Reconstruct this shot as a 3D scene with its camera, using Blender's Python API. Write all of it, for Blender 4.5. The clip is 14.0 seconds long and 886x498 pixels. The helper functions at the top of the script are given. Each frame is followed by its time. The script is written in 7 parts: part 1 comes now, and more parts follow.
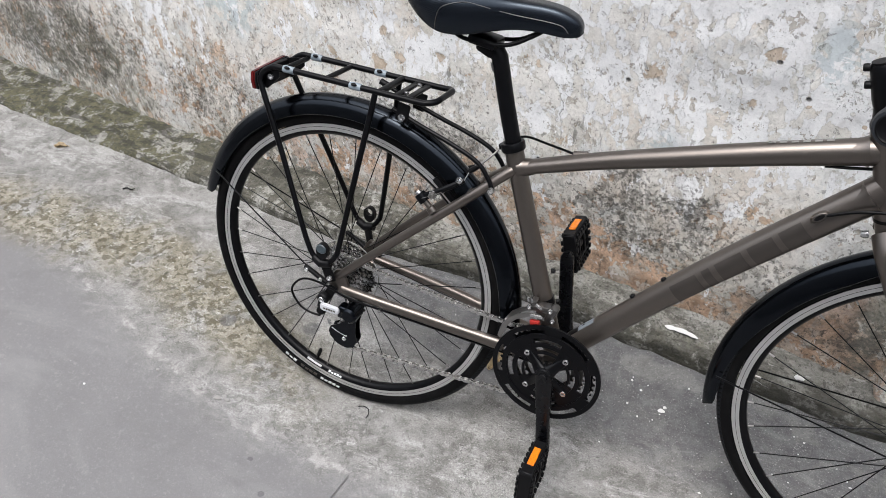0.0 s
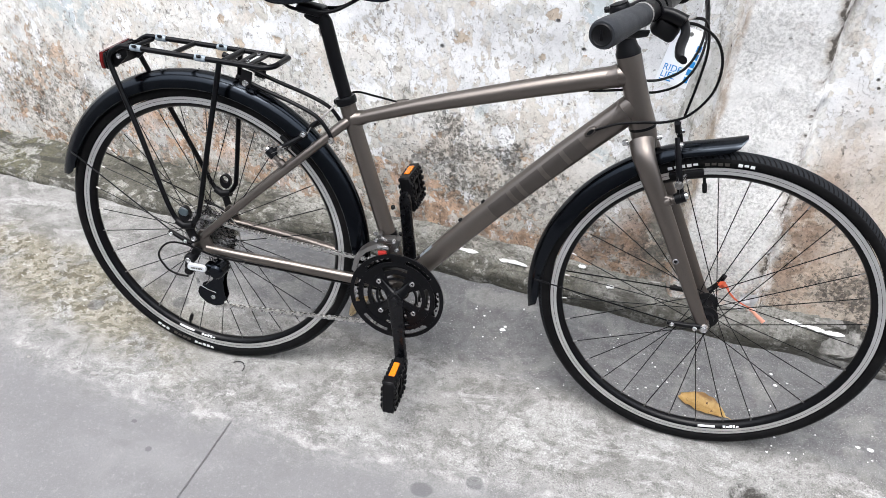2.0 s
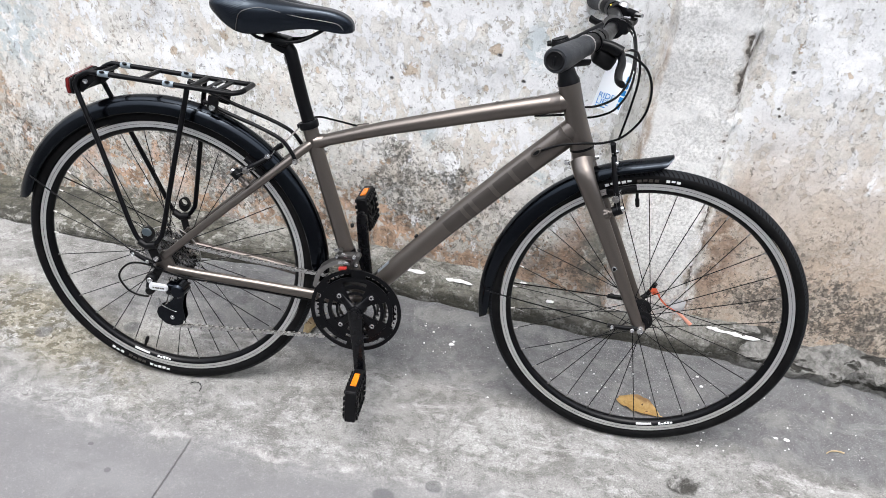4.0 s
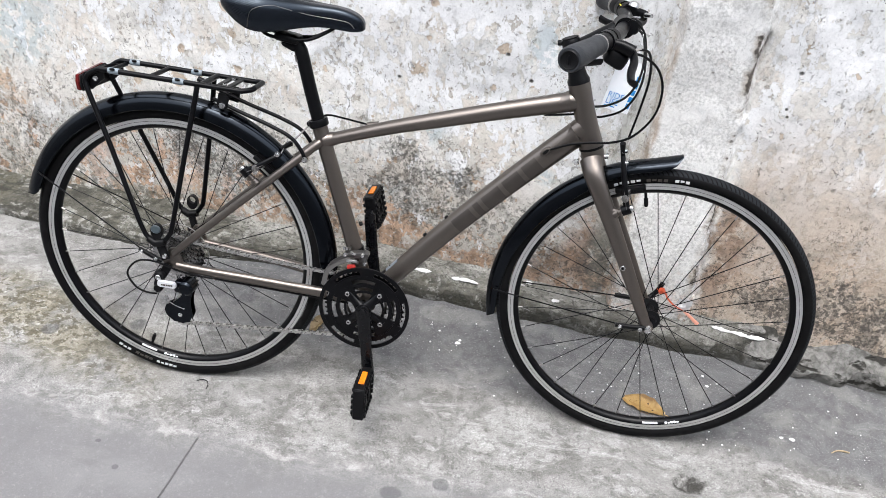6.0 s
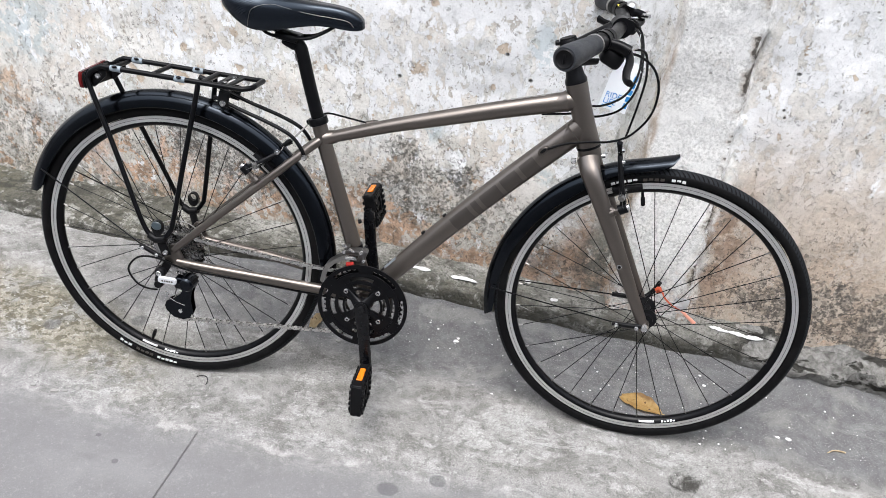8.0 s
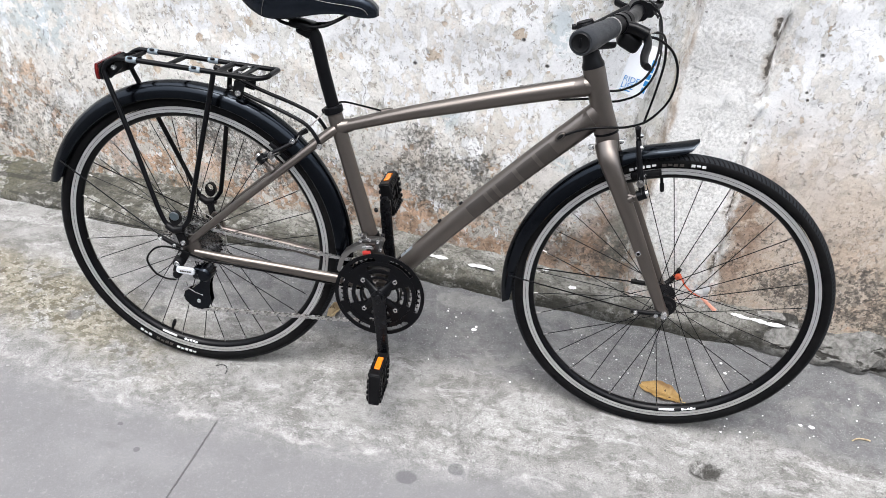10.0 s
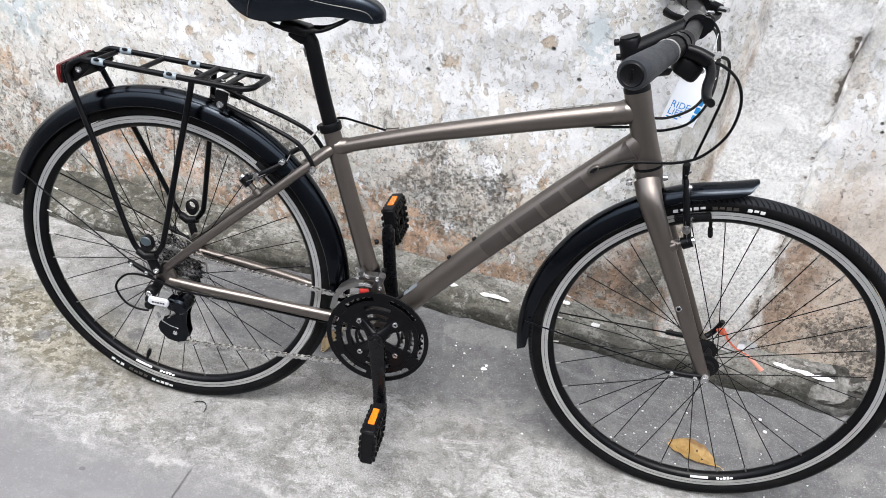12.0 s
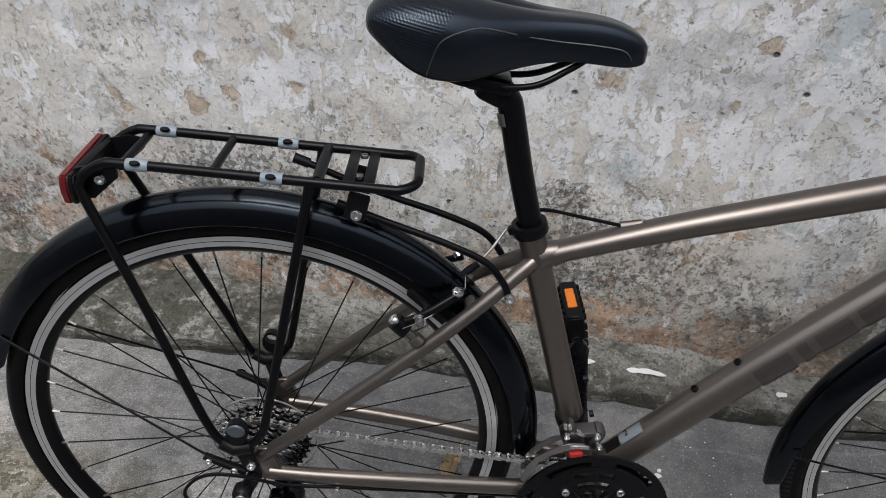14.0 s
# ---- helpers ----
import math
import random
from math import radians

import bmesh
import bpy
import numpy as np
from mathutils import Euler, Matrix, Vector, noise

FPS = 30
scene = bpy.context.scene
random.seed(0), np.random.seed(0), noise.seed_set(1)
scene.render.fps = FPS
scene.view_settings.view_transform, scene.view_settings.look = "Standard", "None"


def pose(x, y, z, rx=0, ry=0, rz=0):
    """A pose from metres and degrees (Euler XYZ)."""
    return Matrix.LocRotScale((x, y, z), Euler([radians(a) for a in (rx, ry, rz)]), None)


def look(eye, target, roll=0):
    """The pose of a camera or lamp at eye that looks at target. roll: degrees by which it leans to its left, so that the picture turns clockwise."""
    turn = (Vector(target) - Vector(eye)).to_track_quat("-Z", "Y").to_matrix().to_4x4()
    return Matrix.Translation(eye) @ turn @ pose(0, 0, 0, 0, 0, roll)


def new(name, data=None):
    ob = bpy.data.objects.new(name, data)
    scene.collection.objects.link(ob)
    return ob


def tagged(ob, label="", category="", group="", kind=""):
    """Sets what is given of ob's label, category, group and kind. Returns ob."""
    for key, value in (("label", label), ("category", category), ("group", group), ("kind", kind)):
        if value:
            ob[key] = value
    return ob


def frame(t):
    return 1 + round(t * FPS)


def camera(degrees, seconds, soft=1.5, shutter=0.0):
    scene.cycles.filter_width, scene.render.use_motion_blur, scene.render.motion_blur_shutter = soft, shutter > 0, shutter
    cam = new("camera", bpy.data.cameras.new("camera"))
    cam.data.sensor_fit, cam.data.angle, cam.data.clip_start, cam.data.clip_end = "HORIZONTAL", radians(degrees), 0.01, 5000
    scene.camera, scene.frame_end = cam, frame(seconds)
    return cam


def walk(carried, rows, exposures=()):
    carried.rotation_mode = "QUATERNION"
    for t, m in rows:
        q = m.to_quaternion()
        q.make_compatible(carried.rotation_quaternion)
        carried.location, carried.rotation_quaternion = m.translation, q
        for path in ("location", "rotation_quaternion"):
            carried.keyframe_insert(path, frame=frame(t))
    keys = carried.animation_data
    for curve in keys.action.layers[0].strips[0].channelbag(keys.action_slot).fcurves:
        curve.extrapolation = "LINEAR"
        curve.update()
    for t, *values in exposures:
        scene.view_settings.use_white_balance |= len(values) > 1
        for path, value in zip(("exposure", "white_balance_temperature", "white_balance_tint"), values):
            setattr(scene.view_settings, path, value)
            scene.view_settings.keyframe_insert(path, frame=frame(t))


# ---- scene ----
# ---------------------------------------------------------------- camera
cam = camera(62.64, 14.0, soft=0.8)
ROWS = [
    (0.0, 0.6733, -0.8205, 1.3862, 47.53, 2.38, 24.78),
    (0.2, 0.6400, -0.8680, 1.4080, 45.78, 1.28, 18.20),
    (0.5, 0.6550, -0.9143, 1.3888, 44.65, -0.00, 11.96),
    (1.0, 0.7226, -0.9255, 1.4076, 46.41, -0.28, 8.48),
    (1.5, 0.7743, -0.9786, 1.4167, 47.46, 0.77, 11.91),
    (2.0, 0.7914, -1.0458, 1.4190, 48.18, -0.15, 12.84),
    (2.5, 0.7586, -1.1427, 1.4464, 51.63, -1.08, 8.54),
    (5.0, 0.7266, -1.1798, 1.4377, 51.62, -3.58, 7.32),
    (5.5, 0.7162, -1.1820, 1.4387, 51.49, -3.63, 7.41),
    (6.0, 0.7131, -1.1825, 1.4395, 51.58, -3.72, 7.43),
    (6.5, 0.7141, -1.1828, 1.4396, 51.39, -3.75, 7.44),
    (7.0, 0.7212, -1.1831, 1.4390, 51.45, -3.78, 7.16),
    (7.5, 0.7240, -1.1898, 1.4405, 51.86, -3.99, 7.57),
    (8.0, 0.7272, -1.1939, 1.4422, 51.63, -3.80, 7.87),
    (10.5, 0.7347, -1.1811, 1.4317, 49.82, -2.21, 8.92),
    (11.0, 0.7467, -1.1270, 1.4152, 48.83, -1.85, 9.36),
    (11.5, 0.7663, -1.0480, 1.4018, 49.22, -1.95, 11.22),
    (12.0, 0.7018, -0.9529, 1.3887, 49.23, -3.51, 10.89),
    (12.2, 0.6113, -0.9018, 1.3914, 49.20, -4.22, 6.32),
    (12.5, 0.5105, -0.8259, 1.3917, 48.75, -2.50, 2.01),
    (12.8, 0.4476, -0.7419, 1.3701, 47.89, -2.51, 0.34),
    (13.0, 0.4282, -0.6566, 1.3446, 49.13, -2.06, 0.67),
    (13.2, 0.3913, -0.5728, 1.3255, 49.11, -1.26, 2.65),
    (13.5, 0.3607, -0.4948, 1.2866, 47.84, -0.92, 6.38),
    (13.8, 0.2841, -0.4655, 1.2483, 47.09, -2.93, 4.42),
    (14.0, 0.2054, -0.4625, 1.2339, 45.61, -3.44, 1.59),
]
EXPOSURES = [(0.0, 0.45, 6420, 10), (0.5, 0.80, 6320, 10), (1.0, 0.87, 6310, 10), (2.0, 0.88, 6300, 10), (2.5, 0.86, 6300, 10), (5.0, 0.76, 6340, 10), (8.0, 0.76, 6340, 10), (10.5, 0.88, 6320, 10), (11.5, 0.90, 6320, 10), (12.0, 0.84, 6320, 10), (12.5, 0.62, 6290, 10), (13.0, 0.33, 6240, 10), (13.5, 0.12, 6300, 10), (14.0, -0.08, 6370, 10)]
walk(cam, [(t, pose(*row)) for t, *row in ROWS], EXPOSURES)

# ---------------------------------------------------------------- light: overcast sky over a narrow alley
world = bpy.data.worlds.new("overcast_sky")
scene.world = world
world.use_nodes = True
wn = world.node_tree.nodes
sky = wn.new("ShaderNodeTexSky")
sky.sky_type = "NISHITA"
sky.sun_disc = False
sky.sun_elevation = radians(72)
sky.sun_rotation = radians(195)
sky.air_density, sky.dust_density, sky.ozone_density = 1.0, 6.0, 1.0
haze = wn.new("ShaderNodeMixRGB")
haze.inputs["Fac"].default_value = 0.75
haze.inputs["Color2"].default_value = (6.8, 7.1, 7.55, 1)
world.node_tree.links.new(sky.outputs["Color"], haze.inputs["Color1"])
geo = wn.new("ShaderNodeTexCoord")
split = wn.new("ShaderNodeSeparateXYZ")
rise = wn.new("ShaderNodeMapRange")
rise.inputs["From Min"].default_value, rise.inputs["From Max"].default_value = 0.0, 1.0
rise.inputs["To Min"].default_value, rise.inputs["To Max"].default_value = 0.12, 2.9
steep = wn.new("ShaderNodeMath")
steep.operation = "POWER"
steep.use_clamp = True
steep.inputs[1].default_value = 1.3
dome = wn.new("ShaderNodeMixRGB")
dome.blend_type = "MULTIPLY"
dome.inputs["Fac"].default_value = 1.0
world.node_tree.links.new(geo.outputs["Generated"], split.inputs[0])
world.node_tree.links.new(split.outputs["Z"], steep.inputs[0])
world.node_tree.links.new(steep.outputs[0], rise.inputs["Value"])
world.node_tree.links.new(haze.outputs["Color"], dome.inputs["Color1"])
world.node_tree.links.new(rise.outputs["Result"], dome.inputs["Color2"])
world.node_tree.links.new(dome.outputs["Color"], wn["Background"].inputs["Color"])
wn["Background"].inputs["Strength"].default_value = 0.13
sun_data = bpy.data.lights.new("sun", "SUN")
sun_data.energy, sun_data.angle, sun_data.color = 1.4, radians(26), (1.0, 0.99, 0.97)
sun = new("sun", sun_data)
sun.matrix_world = look((0.0, -1.6, 6), (0.5, 0.3, 0))

# ---------------------------------------------------------------- node helper


class Mat:
    """A node material with short calls for the usual nodes."""

    def __init__(self, name, rough=0.6, metal=0.0, color=(0.5, 0.5, 0.5)):
        self.m = bpy.data.materials.new(name)
        self.m.use_nodes = True
        self.t = self.m.node_tree
        self.b = self.t.nodes["Principled BSDF"]
        self.set("Roughness", rough), self.set("Metallic", metal), self.set("Base Color", (*color, 1))
        self.co = self.t.nodes.new("ShaderNodeTexCoord").outputs["Object"]

    def set(self, name, value):
        if isinstance(value, bpy.types.NodeSocket):
            self.t.links.new(value, self.b.inputs[name])
        else:
            self.b.inputs[name].default_value = value
        return self

    def put(self, node, name, value):
        if isinstance(value, bpy.types.NodeSocket):
            self.t.links.new(value, node.inputs[name])
        elif isinstance(value, tuple) and len(value) == 3 and node.inputs[name].type == "RGBA":
            node.inputs[name].default_value = (*value, 1)
        else:
            node.inputs[name].default_value = value

    def noise(self, scale, detail=4.0, rough=0.55, dist=0.0, vec=None):
        n = self.t.nodes.new("ShaderNodeTexNoise")
        self.put(n, "Vector", vec or self.co)
        for k, v in (("Scale", scale), ("Detail", detail), ("Roughness", rough), ("Distortion", dist)):
            self.put(n, k, v)
        return n.outputs["Fac"]

    def cells(self, scale, vec=None, feature="F1", out="Distance"):
        n = self.t.nodes.new("ShaderNodeTexVoronoi")
        n.feature = feature
        self.put(n, "Vector", vec or self.co), self.put(n, "Scale", scale)
        return n.outputs[out]

    def stretch(self, sx, sy, sz, ox=0.0, oy=0.0, oz=0.0):
        n = self.t.nodes.new("ShaderNodeMapping")
        self.put(n, "Vector", self.co)
        self.put(n, "Scale", (sx, sy, sz)), self.put(n, "Location", (ox, oy, oz))
        return n.outputs["Vector"]

    def step(self, value, lo, hi):
        n = self.t.nodes.new("ShaderNodeMapRange")
        n.interpolation_type = "SMOOTHSTEP"
        self.put(n, "Value", value), self.put(n, "From Min", lo), self.put(n, "From Max", hi)
        return n.outputs["Result"]

    def math(self, op, a, b=0.0, c=0.0):
        n = self.t.nodes.new("ShaderNodeMath")
        n.operation = op
        self.put(n, 0, a), self.put(n, 1, b), self.put(n, 2, c)
        return n.outputs[0]

    def mix(self, fac, a, b):
        n = self.t.nodes.new("ShaderNodeMixRGB")
        self.put(n, "Fac", fac), self.put(n, "Color1", a), self.put(n, "Color2", b)
        return n.outputs["Color"]

    def xyz(self):
        n = self.t.nodes.new("ShaderNodeSeparateXYZ")
        self.t.links.new(self.co, n.inputs[0])
        return n.outputs

    def bump(self, height, strength=0.5, dist=0.002, normal=None):
        n = self.t.nodes.new("ShaderNodeBump")
        self.put(n, "Height", height), self.put(n, "Strength", strength), self.put(n, "Distance", dist)
        if normal:
            self.t.links.new(normal, n.inputs["Normal"])
        return n.outputs["Normal"]


def simple(name, color, rough, metal=0.0, vary=0.12, grain=400.0, bumpy=0.15, spec=None):
    """A plain coated surface with slight mottling and a fine grain."""
    m = Mat(name, rough, metal, color)
    n = m.noise(18, 5)
    m.set("Base Color", m.mix(n, tuple(c * (1 - vary) for c in color), tuple(c * (1 + vary) for c in color)))
    m.set("Roughness", m.math("MULTIPLY_ADD", m.noise(60, 4), 0.25, rough - 0.12))
    if bumpy:
        m.set("Normal", m.bump(m.noise(grain, 3), bumpy, 0.0006))
    if spec is not None:
        m.set("Specular IOR Level", spec)
    return m.m


# ---------------------------------------------------------------- materials
BRONZE = Mat("bronze_frame_paint", 0.3, 0.86, (0.17, 0.15, 0.13))
flake = BRONZE.noise(1400, 2)
BRONZE.set("Base Color", BRONZE.mix(flake, (0.108, 0.094, 0.084), (0.178, 0.157, 0.141)))
BRONZE.set("Roughness", BRONZE.math("MULTIPLY_ADD", BRONZE.noise(35, 4), 0.04, 0.30))
BRONZE = BRONZE.m
DECAL = simple("dark_grey_decal", (0.098, 0.087, 0.079), 0.36, 0.84)
BLACK = simple("satin_black_paint", (0.0020, 0.0021, 0.0028), 0.34, spec=0.16)
MATTE = simple("matte_black_plastic", (0.003, 0.003, 0.0036), 0.46, spec=0.17)
GLOSS = simple("gloss_black_fender", (0.0005, 0.0006, 0.0010), 0.21, bumpy=0.0, spec=0.29)
for link in list(GLOSS.node_tree.nodes["Principled BSDF"].inputs["Roughness"].links):
    GLOSS.node_tree.links.remove(link)
GLOSS.node_tree.nodes["Principled BSDF"].inputs["Roughness"].default_value = 0.17
GLOSS.node_tree.nodes["Principled BSDF"].inputs["Specular Tint"].default_value = (0.72, 0.84, 1.0, 1)
GRIP = simple("dark_grey_rubber_grip", (0.019, 0.021, 0.025), 0.52, grain=900, bumpy=0.4, spec=0.3)
STEEL = simple("polished_steel", (0.6, 0.6, 0.6), 0.25, 1.0, bumpy=0.05)
DULL_STEEL = simple("oiled_chain_steel", (0.3, 0.29, 0.28), 0.38, 1.0)
SPROCKET = simple("plated_sprocket_steel", (0.45, 0.445, 0.44), 0.20, 1.0)
CHAIN_STEEL = simple("bright_chain_steel", (0.56, 0.55, 0.535), 0.26, 1.0)
BRIGHT_PLATE = simple("silver_painted_alloy", (0.62, 0.63, 0.65), 0.35, 0.3)
DARK_STEEL = simple("dark_plated_steel", (0.16, 0.155, 0.15), 0.35, 1.0)
SILVER_INK = simple("silver_ink", (0.33, 0.32, 0.31), 0.3, 0.6)
WHITE_PRINT = simple("white_print", (0.52, 0.52, 0.52), 0.5)
CAP_PLASTIC = simple("grey_teal_plastic", (0.040, 0.055, 0.064), 0.35)
GREY_PLASTIC = simple("grey_translucent_plastic", (0.20, 0.24, 0.27), 0.4)
RED = simple("red_reflector", (0.10, 0.007, 0.007), 0.18, bumpy=0)
RED_PART = simple("red_plastic", (0.30, 0.02, 0.015), 0.4)
BLUE_PRINT = simple("blue_print", (0.02, 0.25, 0.62), 0.5)
SILVER_FILM = simple("silver_grey_film", (0.15, 0.17, 0.19), 0.4)
YELLOW_FILM = simple("yellow_film", (0.55, 0.46, 0.05), 0.4)
PAPER = simple("white_card", (0.86, 0.88, 0.90), 0.55, vary=0.04)
CRANK_BLACK = simple("polished_black_alloy", (0.0018, 0.0019, 0.0026), 0.26, bumpy=0.03, spec=0.34)
CABLE = simple("black_cable_housing", (0.002, 0.002, 0.0024), 0.4, bumpy=0, spec=0.14)


def amber():
    m = Mat("amber_reflector", 0.2, 0.0, (0.85, 0.25, 0.01))
    c = m.cells(420)
    m.set("Base Color", m.mix(c, (0.78, 0.235, 0.012), (0.60, 0.135, 0.006)))
    m.set("Normal", m.bump(c, 0.6, 0.001))
    return m.m


AMBER = amber()


def rim_metal():
    """Brushed braking track: fine rings round the axle."""
    m = Mat("brushed_aluminium_rim", 0.38, 0.9, (0.5, 0.5, 0.5))
    x, y, z = m.xyz()
    r = m.math("SQRT", m.math("ADD", m.math("MULTIPLY", x, x), m.math("MULTIPLY", z, z)))
    w = m.math("SINE", m.math("MULTIPLY", r, 9000.0))
    m.set("Base Color", m.mix(m.noise(40, 4), (0.56, 0.56, 0.55), (0.74, 0.74, 0.73)))
    m.set("Normal", m.bump(w, 0.15, 0.0003))
    return m.m


RIM_METAL = rim_metal()


def rubber():
    """Tyre rubber with slanted tread grooves across the crown."""
    m = Mat("tyre_rubber", 0.7, 0.0, (0.016, 0.016, 0.017))
    x, y, z = m.xyz()
    angle = m.math("ARCTAN2", z, x)
    side = m.math("ABSOLUTE", y)
    r = m.math("SQRT", m.math("ADD", m.math("MULTIPLY", x, x), m.math("MULTIPLY", z, z)))
    crown = m.step(r, 0.3350, 0.3368)
    zig = m.math("ADD", m.math("MULTIPLY", angle, 215.0), m.math("MULTIPLY", side, 560.0))
    groove = m.step(m.math("SINE", zig), 0.35, 0.75)
    groove = m.math("MULTIPLY", groove, m.math("MULTIPLY", crown, m.step(side, 0.002, 0.004)))
    dust = m.noise(30, 6)
    worn = m.mix(m.step(dust, 0.45, 0.8), (0.0018, 0.0018, 0.0021), (0.006, 0.0059, 0.0059))
    worn = m.mix(m.math("MULTIPLY", crown, 0.7), worn, (0.017, 0.0190, 0.0225))
    m.set("Base Color", m.mix(groove, worn, (0.0012, 0.0012, 0.0014)))
    h = m.math("SUBTRACT", m.math("MULTIPLY", m.noise(600, 3), 0.15), groove)
    m.set("Normal", m.bump(h, 0.9, 0.0018)).set("Specular IOR Level", 0.12)
    return m.m


RUBBER = rubber()


def clear_plastic():
    m = Mat("clear_plastic", 0.12, 0.0, (0.95, 0.95, 0.95))
    m.set("Transmission Weight", 1.0).set("IOR", 1.25)
    return m.m


CLEAR = clear_plastic()
WRAPPER = Mat("cloudy_wrapper", 0.2, 0.0, (0.75, 0.76, 0.77)).set("Transmission Weight", 0.3).set("IOR", 1.2).m


def saddle_skin():
    m = Mat("black_saddle_vinyl", 0.27, 0.0, (0.016, 0.017, 0.02))
    x, y, z = m.xyz()
    weave = m.math("SINE", m.math("MULTIPLY", m.math("ADD", z, m.math("MULTIPLY", x, 0.8)), 1500.0))
    cross = m.math("SINE", m.math("MULTIPLY", m.math("SUBTRACT", z, m.math("MULTIPLY", x, 1.1)), 700.0))
    weave = m.math("MULTIPLY", weave, cross)
    back = m.math("MULTIPLY", m.step(m.math("ADD", x, m.math("MULTIPLY", z, -0.6)), -0.345, -0.352), m.step(z, 0.900, 0.910))
    h = m.math("ADD", m.math("MULTIPLY", weave, m.math("MULTIPLY", back, 1.0)), m.math("MULTIPLY", m.noise(700, 3), 0.3))
    m.set("Base Color", m.mix(m.noise(25, 4), (0.0022, 0.0028, 0.0045), (0.0045, 0.0055, 0.008)))
    m.set("Normal", m.bump(h, 0.22, 0.0008)).set("Specular IOR Level", 0.42).set("Specular Tint", (0.70, 0.84, 1.0, 1))
    return m.m


SADDLE_SKIN = saddle_skin()


def wall_material():
    """Old limewash on cement plaster: torn white coats over beige and grey ones, bare tan spots, mould and damp at the foot."""
    m = Mat("flaking_painted_plaster", 0.85)
    x, y, z = m.xyz()
    drift = m.noise(6, 6, 0.62)

    def blob(cx, cz, rx, rz, wob=1.1, by=None):
        a = m.math("DIVIDE", m.math("SUBTRACT", x, cx), rx)
        b = m.math("DIVIDE", m.math("SUBTRACT", z, cz), rz)
        d = m.math("SQRT", m.math("ADD", m.math("MULTIPLY", a, a), m.math("MULTIPLY", b, b)))
        d = m.math("ADD", d, m.math("MULTIPLY", m.math("SUBTRACT", by or drift, 0.5), wob))
        return m.step(d, 1.15, 0.35)

    def total(*masks):
        out = masks[0]
        for k in masks[1:]:
            out = m.math("MAXIMUM", out, k)
        return out

    def times(a, b):
        return m.math("MULTIPLY", a, b)

    def plus(a, b):
        return m.math("ADD", a, b)

    def minus(a, b):
        return m.math("SUBTRACT", a, b)

    def shade(col, fac, lo, hi):
        """Mottle a colour by a factor between lo and hi."""
        n = m.t.nodes.new("ShaderNodeMixRGB")
        n.blend_type = "MULTIPLY"
        m.put(n, "Fac", 1.0), m.put(n, "Color1", col)
        m.t.links.new(m.math("MULTIPLY_ADD", fac, hi - lo, lo), n.inputs["Color2"])
        return n.outputs["Color"]

    def torn(value, limit, width=0.005):
        """1 where a coat still holds, with a clean torn edge; and a thin dark line below the edge, painted for its dirt
        and contact shadow.
        """
        gap = minus(limit, value)
        coat = m.step(gap, -width, width)
        return coat, minus(m.step(gap, -0.024, -0.005), coat), minus(coat, m.step(gap, 0.004, 0.020))

    coarse = m.noise(2.4, 5, 0.6)
    small = m.noise(34, 8, 0.66)
    fine = m.noise(150, 5, 0.66)
    pits = m.noise(330, 3, 0.6)
    height = plus(z, times(minus(coarse, 0.5), 0.55))
    low = m.step(height, 0.56, 0.20)
    far = m.step(x, 1.29, 1.34)
    pillar = times(m.step(x, 1.07, 1.10), m.step(x, 1.30, 1.26))
    # mortar: tan above, brick brown where the damp has risen
    tan = m.mix(m.step(small, 0.35, 0.65), (0.42, 0.33, 0.245), (0.60, 0.485, 0.375))
    rust = m.mix(m.step(m.noise(20, 7, 0.62, 0.4), 0.36, 0.62), (0.27, 0.185, 0.13), (0.59, 0.405, 0.285))
    col = m.mix(low, tan, rust)
    # grey cement skim
    n_skim = plus(times(m.noise(14, 7, 0.56, 0.5, m.stretch(1, 1, 0.9, 7, 2, 3)), 0.55), times(m.noise(52, 7, 0.58, 0.4, m.stretch(1, 1, 0.9, 1, 5, 2)), 0.45))
    bared = total(blob(0.60, 0.12, 0.75, 0.11), blob(1.37, 0.26, 0.10, 0.26), blob(1.02, 0.22, 0.08, 0.22), blob(-0.35, 0.16, 0.5, 0.14), blob(0.12, 0.20, 0.25, 0.12), blob(-0.95, 0.36, 0.25, 0.2), blob(1.70, 0.25, 0.35, 0.22), blob(0.72, 0.38, 0.12, 0.08))
    lim_skim = minus(m.math("MULTIPLY_ADD", low, -0.040, 0.574), times(bared, 0.060))
    skim, skim_dirt_shade = torn(n_skim, lim_skim)[:2]
    grey = m.mix(m.step(m.noise(16, 8, 0.68, 0.3), 0.3, 0.7), (0.54, 0.520, 0.480), (0.71, 0.69, 0.65))
    grey = m.mix(times(low, 0.55), grey, m.mix(small, (0.25, 0.225, 0.19), (0.46, 0.42, 0.365)))
    col = m.mix(times(skim_dirt_shade, m.math("MULTIPLY_ADD", small, 0.7, -0.02)), col, (0.16, 0.13, 0.10))
    col = m.mix(skim, col, grey)
    # cream wash
    n_cream = plus(times(m.noise(13, 7, 0.56, 0.6, m.stretch(1.1, 1, 0.8, 3, 9, 1)), 0.5), times(m.noise(44, 7, 0.58, 0.3, m.stretch(1, 1, 0.85, 2, 2, 6)), 0.5))
    lim_cream = minus(m.math("MULTIPLY_ADD", low, -0.105, 0.592), times(bared, 0.05))
    cream, cream_dirt_shade, cream_lip = torn(n_cream, lim_cream)
    cream_col = m.mix(m.step(m.noise(14, 8, 0.66), 0.3, 0.7), (0.64, 0.62, 0.58), (0.77, 0.755, 0.725))
    cream_col = m.mix(times(low, 0.5), cream_col, (0.54, 0.50, 0.45))
